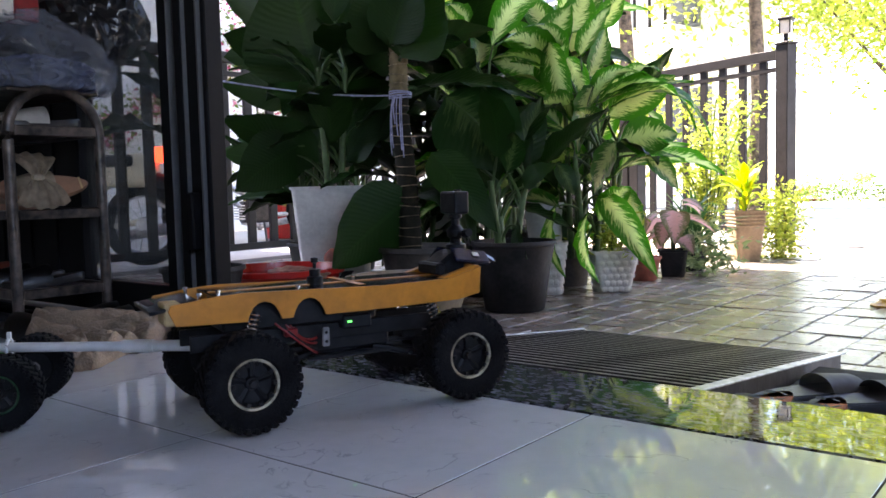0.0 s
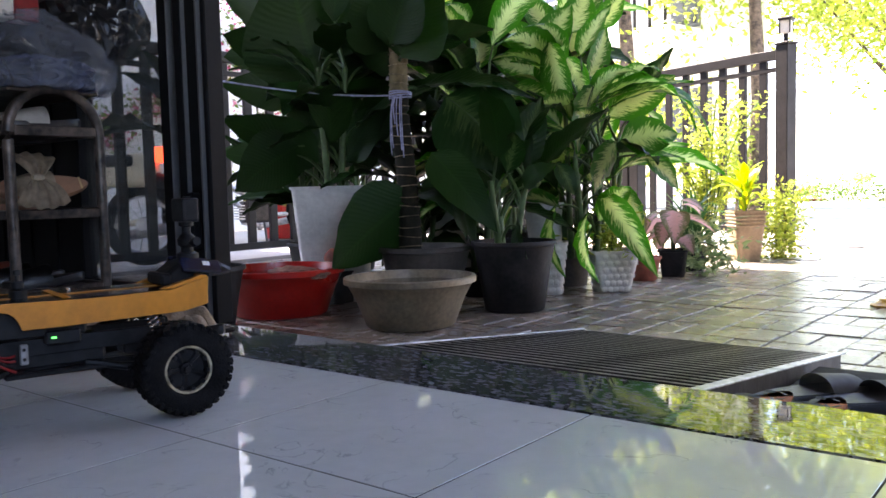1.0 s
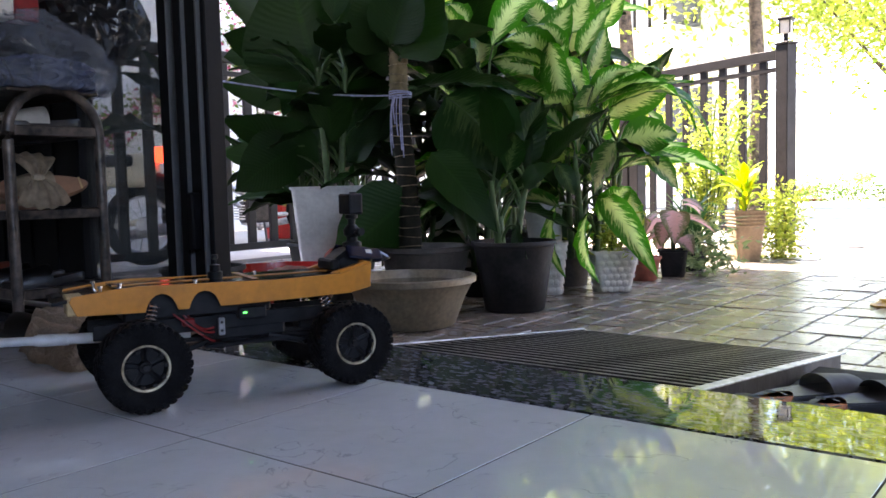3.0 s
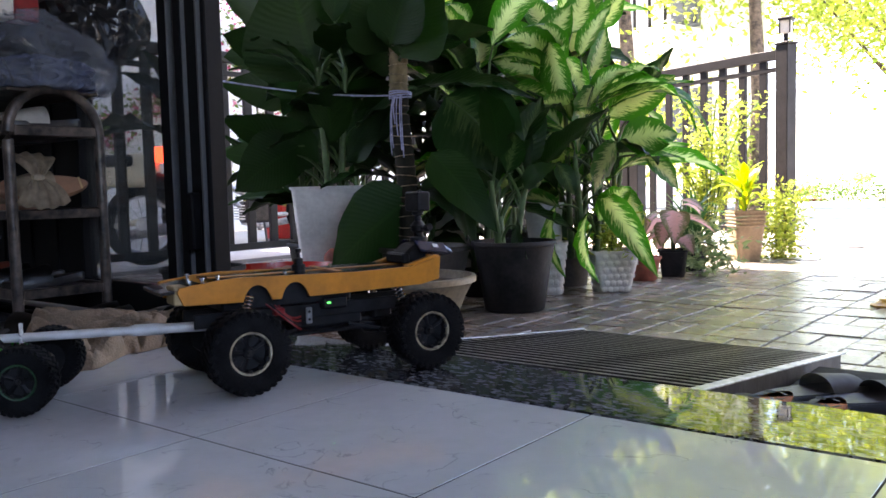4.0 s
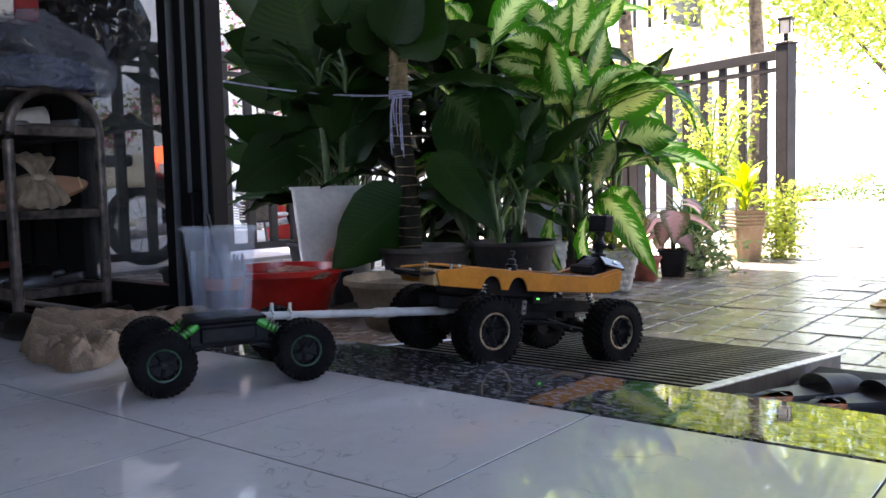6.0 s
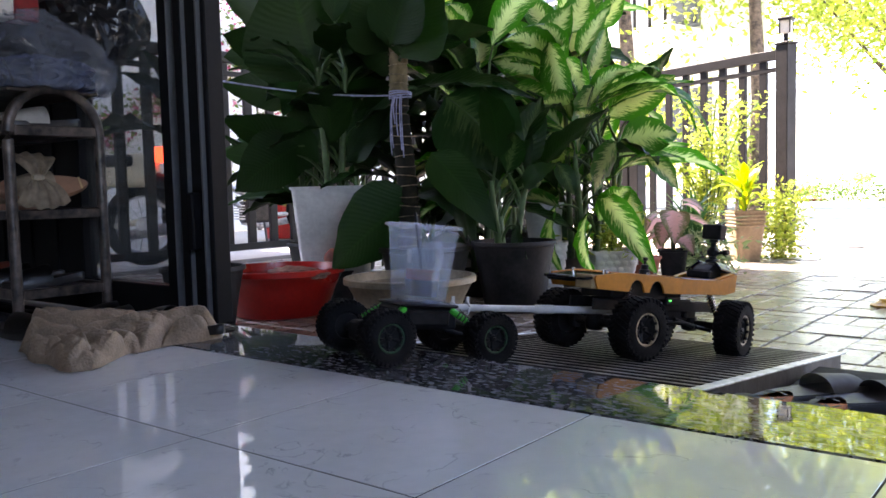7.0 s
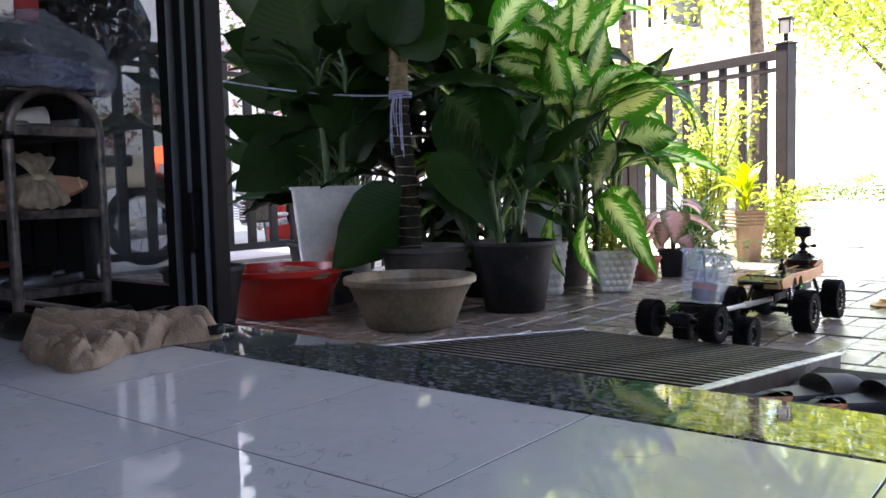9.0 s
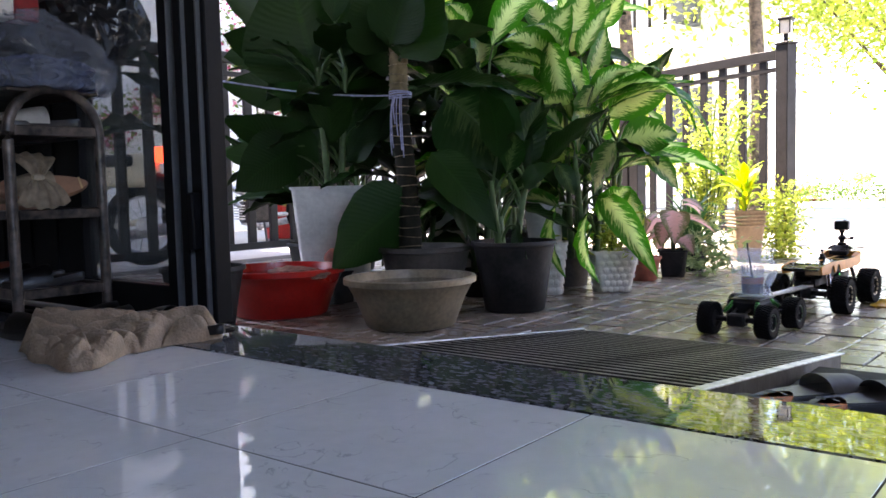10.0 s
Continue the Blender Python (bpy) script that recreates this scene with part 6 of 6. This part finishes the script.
for k, (x, y, rz) in enumerate(((-1.00, 0.06, 255), (-0.90, 0.035, 265), (-0.80, 0.09, 190), (-1.06, -0.14, 20), (-1.24, -0.17, 60), (-0.70, 0.10, 178))):
    make_shoe("shoe", pose(x, y, 0.001, 0, 0, rz), 0.24 if k < 3 else 0.22, M_DARKSHOE, M_DARKSHOE, "black shoe on the floor by the door", None, 0.015, "shoes by the door")


def crumple(name, at, size, mt, label, seed, amp=0.28, parts_name="film", fold=1.0, lean=(0.0, 0.0)):
    """A crumpled plastic bag: a slack closed skin drawn into sharp creases that run up to its neck, flat underneath."""
    c = thing(name, label, "bag", "bags on the rack", at)
    b = bmesh.new()
    bmesh.ops.create_icosphere(b, subdivisions=6, radius=1)
    off = Vector((seed * 3.1, seed * 1.7, seed))
    for v in b.verts:
        p = v.co.copy()
        w = Vector((noise.noise(p * 1.7 + off), noise.noise(p * 1.7 + off * 2), noise.noise(p * 1.7 - off)))
        q = Vector((p.x * 1.5, p.y * 1.5, p.z * 0.75)) + w * 0.9
        crease = 0.15 * (1 - 2.2 * abs(noise.noise(q * 1.9 + off))) + 0.060 * (1 - 2.4 * abs(noise.noise(q * 3.4 - off))) + 0.010 * (1 - 2.5 * abs(noise.noise(q * 8.0 + off)))
        k = 1 + amp * noise.noise(p * 1.3 + off) + fold * crease
        r = p * k
        v.co = Vector((r.x * size[0] + lean[0] * max(0, p.z), r.y * size[1] + lean[1] * max(0, p.z), max(-size[2] * 0.55, r.z * size[2])))
    zmin = min(v.co.z for v in b.verts)
    bmesh.ops.translate(b, vec=(0, 0, -zmin), verts=b.verts)
    part(parts_name, b, mt, c, smooth=32)
    return c


M_BAGBLACK = mat("black_bin_bag_film", (0.012, 0.012, 0.013), 0.22, vary=0.2, scale=10, bump=0.5, fine=50)
M_BAGCLEAR = clear_mat("clear_bag_film", (0.17, 0.18, 0.21), 0.12, alpha=0.42)
M_BLUECLOTH = mat("blue_cloth", (0.02, 0.04, 0.17), 0.8, vary=0.3, scale=7, bump=0.4, second=(0.13, 0.14, 0.17))
TOP = 0.52
part("bag_shelf", box(RKX0, RKX1 + 0.01, RKY0, RKY1, TOP + 0.080, TOP + 0.088, 0.002), M_RACK, rack)
crumple("clothes_bundle", pose(-1.24, 0.035, TOP + 0.090), (0.13, 0.125, 0.062), M_BLUECLOTH, "blue and grey clothes inside a clear bag", 2, 0.2, "cloth", 0.6)
crumple("plastic_bag", pose(-1.22, 0.02, TOP + 0.089), (0.16, 0.160, 0.122), M_BAGCLEAR, "clear plastic bag stuffed with blue clothes", 3, 0.18, "film", 1.25, (0.0, -0.07))
crumple("bin_bag", pose(-1.17, 0.13, TOP + 0.175), (0.13, 0.115, 0.135), M_BAGBLACK, "glossy black plastic bag on the rack", 5, 0.34, "film", 0.55)
crumple("bin_bag", pose(-1.42, -0.03, TOP + 0.20), (0.16, 0.13, 0.12), M_BAGBLACK, "glossy black plastic bag on the rack", 6, 0.34, "film", 0.55)
redbox = thing("box", "red and white carton on top of the bags", "box", at=pose(-1.16, -0.045, TOP + 0.255))
part("carton", box(-0.03, 0.03, -0.03, 0.03, 0, 0.06, 0.003), M_RED, redbox)
part("flap", box(-0.03, 0.03, -0.085, -0.032, 0.0, 0.05, 0.003), M_WHITESHOE, redbox)

# ---- crumpled towel on the floor ----
M_TOWEL = mat("beige_terry_cloth", (0.28, 0.20, 0.135), 0.95, vary=0.16, scale=16, bump=1.0, fine=210)
towel = thing("towel", "crumpled beige terry towel lying on the tiles", "towel", at=pose(-0.695, -0.093, 0.002, 0, 0, 50))


def along(table, x):
    for (x0, y0), (x1, y1) in zip(table, table[1:]):
        if x <= x1:
            k = (x - x0) / (x1 - x0)
            k = k * k * (3 - 2 * k)
            return y0 + (y1 - y0) * k
    return table[-1][1]


TOWEL_FRONT = [(-0.24, 0.05), (-0.15, -0.12), (-0.06, -0.235), (-0.025, -0.225), (0.03, -0.065), (0.12, 0.015), (0.24, 0.075)]
TOWEL_BACK = [(-0.24, 0.09), (-0.19, 0.155), (0.0, 0.165), (0.15, 0.135), (0.24, 0.105)]


def billow(q):
    """Rounded folds between narrow creases, 0 to 1."""
    return min(1.0, 2.4 * abs(noise.noise(q))) ** 0.55


NX, NY = 190, 140
tb = bmesh.new()
grid = []
for i in range(NX + 1):
    row = []
    for j in range(NY + 1):
        u, v = i / NX, j / NY
        x = (u - 0.52) * 0.455
        lo, hi = along(TOWEL_FRONT, x), along(TOWEL_BACK, x)
        lo += 0.010 * noise.noise(Vector((x * 26, 0, 3)))
        hi += 0.012 * noise.noise(Vector((x * 22, 5, 3)))
        y = lo + v * (hi - lo)
        rim = max(0, min(1, 12 * min(u, 1 - u))) ** 0.5 * max(0, min(1, (y - lo) / 0.035, (hi - y) / 0.035)) ** 0.55
        # folds run along the towel at its narrow end and fan out over the wide front corner
        turn = 1.05 * min(1, max(0, (0.03 - y) / 0.13)) + 0.25 * noise.noise(Vector((x * 8, y * 8, 1)))
        a, c = x * math.cos(turn) - y * math.sin(turn), x * math.sin(turn) + y * math.cos(turn)
        w1, w2 = noise.noise(Vector((x * 13, y * 13, 4))), noise.noise(Vector((x * 13, y * 13, 8)))
        r1 = billow(Vector((a * 6 + 0.35 * w1, c * 15 + 0.35 * w2, 2.0)))
        r2 = billow(Vector((a * 11 + 0.4 * w2, c * 30 - 0.4 * w1, 7.0)))
        r3 = billow(Vector((a * 30, c * 52 + w1, 5.0)))
        ridge = 0.030 * math.exp(-((y - 0.085) / 0.045) ** 2) * (1 - 0.3 * max(0, x / 0.24)) + 0.016 * math.exp(-((x + 0.19) ** 2 + (y - 0.09) ** 2) / 0.0022)
        lump = 0.016 * math.exp(-((x + 0.05) ** 2 + (y + 0.16) ** 2) / 0.003)
        z = 0.004 + ridge + lump + 0.033 * r1 + 0.017 * r2 + 0.005 * r3
        lean = 0.020 * (r1 - 0.35) * rim
        row.append(tb.verts.new((x + lean * math.sin(turn), y - lean * math.cos(turn), max(0.0, z * rim))))
    grid.append(row)
for a, b in zip(grid, grid[1:]):
    for va, vb, vc, vd in zip(a, b, b[1:], a[1:]):
        tb.faces.new((va, vb, vc, vd))
bmesh.ops.smooth_vert(tb, verts=[v for v in tb.verts if not v.is_boundary], factor=0.5, use_axis_x=True, use_axis_y=True, use_axis_z=True)
bmesh.ops.recalc_face_normals(tb, faces=tb.faces)
bmesh.ops.scale(tb, vec=(0.95, 0.95, 0.97), verts=tb.verts)
part("cloth", tb, M_TOWEL, towel, smooth=80)

# ---- slides and slippers outside ----
M_SLIDEBLACK = mat("black_slide_rubber", (0.022, 0.022, 0.024), 0.5, vary=0.2, scale=15, bump=0.2)
M_SLIDEGREY = mat("grey_slide_rubber", (0.11, 0.105, 0.10), 0.5, vary=0.15, scale=15, bump=0.2)
M_SLIDEORANGE = mat("orange_footbed", (0.42, 0.12, 0.022), 0.85, vary=0.12, scale=15)


def slide(m, sole_mt, strap_mt, bed_mt, label, printed=False, strap_x=0.005):
    s = thing("slide_sandal", label, "sandal", "sandals by the step", m)

    def outline(k, z):
        return [Vector((math.cos(a) * 0.138 * k, math.sin(a) * (0.041 + 0.008 * math.cos(a)) * k, z)) for a in [2 * math.pi * i / 28 for i in range(28)]]

    part("sole", loft([outline(0.96, 0.0), outline(1.0, 0.006), outline(1.0, 0.024), outline(0.97, 0.028)]), sole_mt, s, smooth=40)
    part("foot_bed", loft([outline(0.955, 0.0282), outline(0.94, 0.031)]), bed_mt, s, smooth=40)
    st = bmesh.new()
    vs = []
    for k in range(5):
        x = strap_x + 0.080 * k / 4
        vs.append([st.verts.new((x, -0.050 * math.cos(math.pi * i / 14), 0.014 + (0.046 - 0.008 * k / 4) * math.sin(math.pi * i / 14) ** 0.7)) for i in range(15)])
    for a, b in zip(vs, vs[1:]):
        for i in range(14):
            st.faces.new((a[i], a[i + 1], b[i + 1], b[i]))
    bmesh.ops.solidify(st, geom=st.faces[:], thickness=0.006)
    part("strap", st, strap_mt, s, smooth=50)
    if printed:
        rng = random.Random(4)
        for k in range(14):
            x, y = rng.uniform(-0.125, -0.02), rng.uniform(-0.03, 0.03)
            part("print_bar", box(-0.010, 0.010, -0.0028, 0.0028, 0.0312, 0.0318, m=pose(x, y, 0, 0, 0, rng.uniform(0, 180))), M_BLACK, s, "black printed mark")
    return s


STEP_TOP = GROUND + 0.076
M_MATBLACK = mat("black_rubber_mat", (0.012, 0.0115, 0.011), 0.8, vary=0.3, scale=14, bump=0.5, spec=0.15)
step = tagged(part("step", box(0.47, 1.6, 0.26, 0.95, GROUND - 0.01, STEP_TOP, 0.006), M_MATBLACK), "low dark mat platform by the door sill", "step", kind="structure")
slide(pose(0.508, 0.420, STEP_TOP, 0, 0, -96), M_SLIDEBLACK, M_SLIDEBLACK, M_SLIDEORANGE, "black slide sandal with orange printed footbed", True, 0.042)
slide(pose(0.606, 0.420, STEP_TOP, 0, 0, -92), M_SLIDEBLACK, M_SLIDEBLACK, M_SLIDEORANGE, "black slide sandal with orange printed footbed", True, 0.042)
slide(pose(0.554, 0.586, STEP_TOP, 0, 0, 55), M_SLIDEBLACK, M_SLIDEGREY, M_SLIDEBLACK, "black slide sandal with a grey strap", False, 0.01)
slide(pose(0.659, 0.587, STEP_TOP, 0, 0, 50), M_SLIDEBLACK, M_SLIDEBLACK, M_SLIDEBLACK, "black rubber slide sandal")
slide(pose(-0.60, 0.42, GROUND + 0.002, 0, 0, 40), M_SLIDEBLACK, M_SLIDEBLACK, M_SLIDEBLACK, "black rubber slide sandal")
slide(pose(-0.72, 0.50, GROUND + 0.002, 0, 0, 45), M_SLIDEBLACK, M_SLIDEBLACK, M_SLIDEBLACK, "black rubber slide sandal")
cone = thing("yellow_toy", "small yellow plastic toy on the paving", "toy", at=pose(0.31, 2.55, GROUND))
part("shell", lathe([(0, 0.028), (0.015, 0.028), (0.03, 0.012), (0.05, 0.006), (0.05, 0.0), (0, 0.0)], 20), mat("yellow_plastic", (0.65, 0.36, 0.02), 0.4, vary=0.1), cone, smooth=40)


# ---- pieces of the floor and the yard, last ----
tile_me = None
for i in range(-6, 9):
    for j in range(0, 11):
        x0, y1 = i * 0.4, -j * 0.4
        if x0 + 0.4 > ROOM_X1 + 0.01 or x0 < ROOM_X0 - 0.01:
            continue
        if tile_me is None:
            ob = part("tile", box(-0.1984, 0.1984, -0.1984, 0.1984, -0.008, 0.0, 0.0003), M_TILE, floor)
            tile_me = ob.data
        else:
            ob = share("tile", tile_me, floor)
        ob.matrix_basis = pose(x0 + 0.2, y1 - 0.2, 0.0)

# pavers: pairs laid in basket weave on a square grid, a wider joint round every block of four pairs
rp = random.Random(21)
PAVE_TURN = pose(0.172, 1.815, GROUND, 0, 0, -1.4)
PAVE = 0.2145
paver_me = None
fv, ff = [], []
near_n = 0
for i in range(-19, 15):
    for j in range(-7, 18):
        for half in (-1, 1):
            upright = (i + j) % 2 == 1
            off = half * PAVE / 4
            x, y = (i + 0.5) * PAVE + (off if upright else 0.0), (j + 0.5) * PAVE + (0.0 if upright else off)
            x += 0.0022 if i % 2 == 0 else -0.0022
            y += 0.0022 if j % 2 == 0 else -0.0022
            m = PAVE_TURN @ pose(x, y, rp.gauss(-0.0012, 0.0010), rp.gauss(0, 0.30), rp.gauss(0, 0.30), (0 if upright else 90) + rp.gauss(0, 0.25))
            c = m.translation
            if not (-4.1 < c.x < 3.3 and 0.36 < c.y < 5.55):
                continue
            if -0.75 < c.x < 0.62 and 1.30 < c.y < 3.45 and near_n < 290:
                if paver_me is None:
                    ob = part("paver", box(-0.0503, 0.0503, -0.1026, 0.1026, -0.05, 0.0, 0.0022), M_PAVER, pavement)
                    paver_me = ob.data
                else:
                    ob = share("paver", paver_me, pavement)
                ob.matrix_basis = m
                near_n += 1
            else:
                k = len(fv)
                for z, e in ((-0.03, 0.0), (-0.0022, 0.0), (0.0, 0.0022)):
                    fv += [tuple(m @ Vector((sx * (0.0503 - e), sy * (0.1026 - e), z))) for sx, sy in ((-1, -1), (1, -1), (1, 1), (-1, 1))]
                for a in (0, 4):
                    ff += [(k + a + q, k + a + (q + 1) % 4, k + a + 4 + (q + 1) % 4, k + a + 4 + q) for q in range(4)]
                ff.append((k + 8, k + 9, k + 10, k + 11))
fm = bpy.data.meshes.new("far_pavers")
fm.from_pydata(fv, [], ff)
fm.materials.append(M_PAVER)
fo = new("far_pavers", fm)
fo.parent = pavement
fo["kind"] = "stuff"


# ---- motion ----
BIG_ROWS = [(0.0, 0.006, -0.134, 67.0), (0.5, -0.185, -0.296, 74.0), (1.0, -0.277, -0.471, 75.5), (1.5, -0.267, -0.384, 71.0), (2.0, -0.251, -0.269, 64.0), (2.5, -0.242, -0.225, 66.0),
            (2.7, -0.236, -0.205, 66.5), (3.8, -0.190, -0.020, 69.6), (4.0, -0.185, 0.002, 70.0), (4.5, -0.177, 0.031, 70.1), (5.0, -0.139, 0.112, 71.2), (5.5, -0.088, 0.284, 72.1), (5.7, -0.071, 0.350, 72.4),
            (6.8, 0.095, 0.697, 72.5), (7.0, 0.115, 0.805, 74.1), (7.5, 0.135, 1.055, 80.0), (8.0, 0.114, 1.396, 87.5), (8.5, 0.099, 1.737, 90.0), (9.0, 0.094, 1.991, 89.9), (9.5, 0.097, 2.228, 89.0), (10.0, 0.111, 2.456, 87.2)]
SMALL_ROWS = [(0.0, -0.417, -0.567, 50.0), (0.5, -0.56, -0.72, 52.0), (1.0, -0.64, -0.90, 54.0), (1.5, -0.62, -0.84, 54.0), (2.0, -0.58, -0.74, 52.0), (2.7, -0.55, -0.68, 51.0), (3.8, -0.485, -0.54, 50.0), (4.0, -0.477, -0.513, 50.0), (4.5, -0.465, -0.500, 50.0),
              (5.0, -0.443, -0.422, 52.0), (5.5, -0.366, -0.280, 57.9), (5.7, -0.316, -0.235, 61.1), (6.8, -0.165, 0.130, 69.5), (7.0, -0.126, 0.220, 70.0), (7.5, 0.000, 0.375, 73.3), (8.0, 0.040, 0.667, 78.1),
              (8.5, 0.055, 1.000, 83.8), (9.0, 0.048, 1.300, 86.4), (9.5, 0.040, 1.560, 86.4), (10.0, 0.058, 1.756, 86.4)]


def surface(x, y):
    """Height of what the wheels run on."""
    if y < RAMP_Y0 - 0.02:
        return 0.002
    if y < RAMP_Y0 + 0.02:
        return 0.002 + (RAMP_Z0 - 0.002) * (y - RAMP_Y0 + 0.02) / 0.04
    if y < RAMP_Y1:
        return RAMP_Z0 + (RAMP_Z1 - RAMP_Z0) * (y - RAMP_Y0) / (RAMP_Y1 - RAMP_Y0) + 0.001
    return max(GROUND, RAMP_Z1 - (y - RAMP_Y1) * 0.9)


def glide(rows, t):
    """Smooth value of the rows at t (cubic through the rows)."""
    ts = [r[0] for r in rows]
    i = max(0, min(len(ts) - 2, sum(1 for q in ts if q <= t) - 1))

    def slope(k, c):
        if k == 0:
            return (rows[1][c] - rows[0][c]) / (ts[1] - ts[0])
        if k == len(ts) - 1:
            return (rows[-1][c] - rows[-2][c]) / (ts[-1] - ts[-2])
        return (rows[k + 1][c] - rows[k - 1][c]) / (ts[k + 1] - ts[k - 1])

    h = ts[i + 1] - ts[i]
    u = (t - ts[i]) / h
    out = []
    for c in (1, 2, 3):
        a, b = rows[i][c], rows[i + 1][c]
        out.append(a * (1 + 2 * u) * (1 - u) ** 2 + slope(i, c) * h * u * (1 - u) ** 2 + b * u * u * (3 - 2 * u) + slope(i + 1, c) * h * u * u * (u - 1))
    return out


def ride(rows, wheelbase, t):
    """The vehicle's pose at t: it pitches with the surface under its axles."""
    x, y, h = glide(rows, t)
    d = Vector((math.cos(radians(h)), math.sin(radians(h))))
    zr, zf = surface(x - d.x * wheelbase / 2, y - d.y * wheelbase / 2), surface(x + d.x * wheelbase / 2, y + d.y * wheelbase / 2)
    pitch = -1.2 * math.degrees(math.atan2(zf - zr, wheelbase))
    return pose(x, y, (zr + zf) / 2, 0, 0, h) @ pose(0, 0, 0, 0, pitch, 0)


STEER = [(0.0, 0.0), (5.5, 0.0), (6.8, 12.0), (7.2, 22.0), (7.5, 26.0), (8.0, 14.0), (8.5, 4.0), (9.0, 0.0), (10.0, -3.0)]


def roll_rows(rows, radius, u, v, wheelbase, steered=False):
    """Rows for one wheel: it turns with the way gone, and to the side where it steers."""
    out, ang, last = [], 0.0, None
    for k in range(101):
        t = k / 10
        m = ride(rows, wheelbase, t)
        p = m @ Vector((u, v, 0))
        if last is not None:
            ang += math.degrees((p - last).dot(m.to_3x3() @ Vector((1, 0, 0))) / radius)
        last = p
        out.append((t, pose(u, v, radius, 0, 0, along(STEER, t) if steered else 0.0) @ pose(0, 0, 0, 0, ang, 0)))
    return out


JUG_ON = pose(-0.002, 0.0, 0.115, 0, 0, -92)
MUG_ON = pose(0.004, 0.0, 0.1205, 0, 0, -60)


def motions():
    steps = [k / 10 for k in range(101)]
    big = [(t, ride(BIG_ROWS, BIG_L, t)) for t in steps]
    small = [(t, ride(SMALL_ROWS, SM_L, t)) for t in steps]
    walk(crawler, big)
    walk(trailer, small)
    walk(plastic_jug, [(t, m @ JUG_ON) for t, m in small])
    walk(glass_mug, [(t, m @ MUG_ON) for t, m in small])
    bars = []
    for (t, mb), (_, ms) in zip(big, small):
        a, b = ms @ Vector((0.075, 0, 0.105)), mb @ Vector((-0.115, 0, 0.098))
        d = (b - a).normalized()
        mid = (a + b) / 2 - d * TOW_LEN / 2
        yaw, tip = math.degrees(math.atan2(d.y, d.x)), -math.degrees(math.asin(d.z))
        bars.append((t, pose(mid.x, mid.y, mid.z, 0, tip, yaw)))
    walk(tow_bar, bars)
    for w, u, v in crawler_wheels:
        walk(w, roll_rows(BIG_ROWS, BIG_R, u, v, BIG_L, u > 0))
    for w, u, v in trailer_wheels:
        walk(w, roll_rows(SMALL_ROWS, SM_R, u, v, SM_L))


motions()
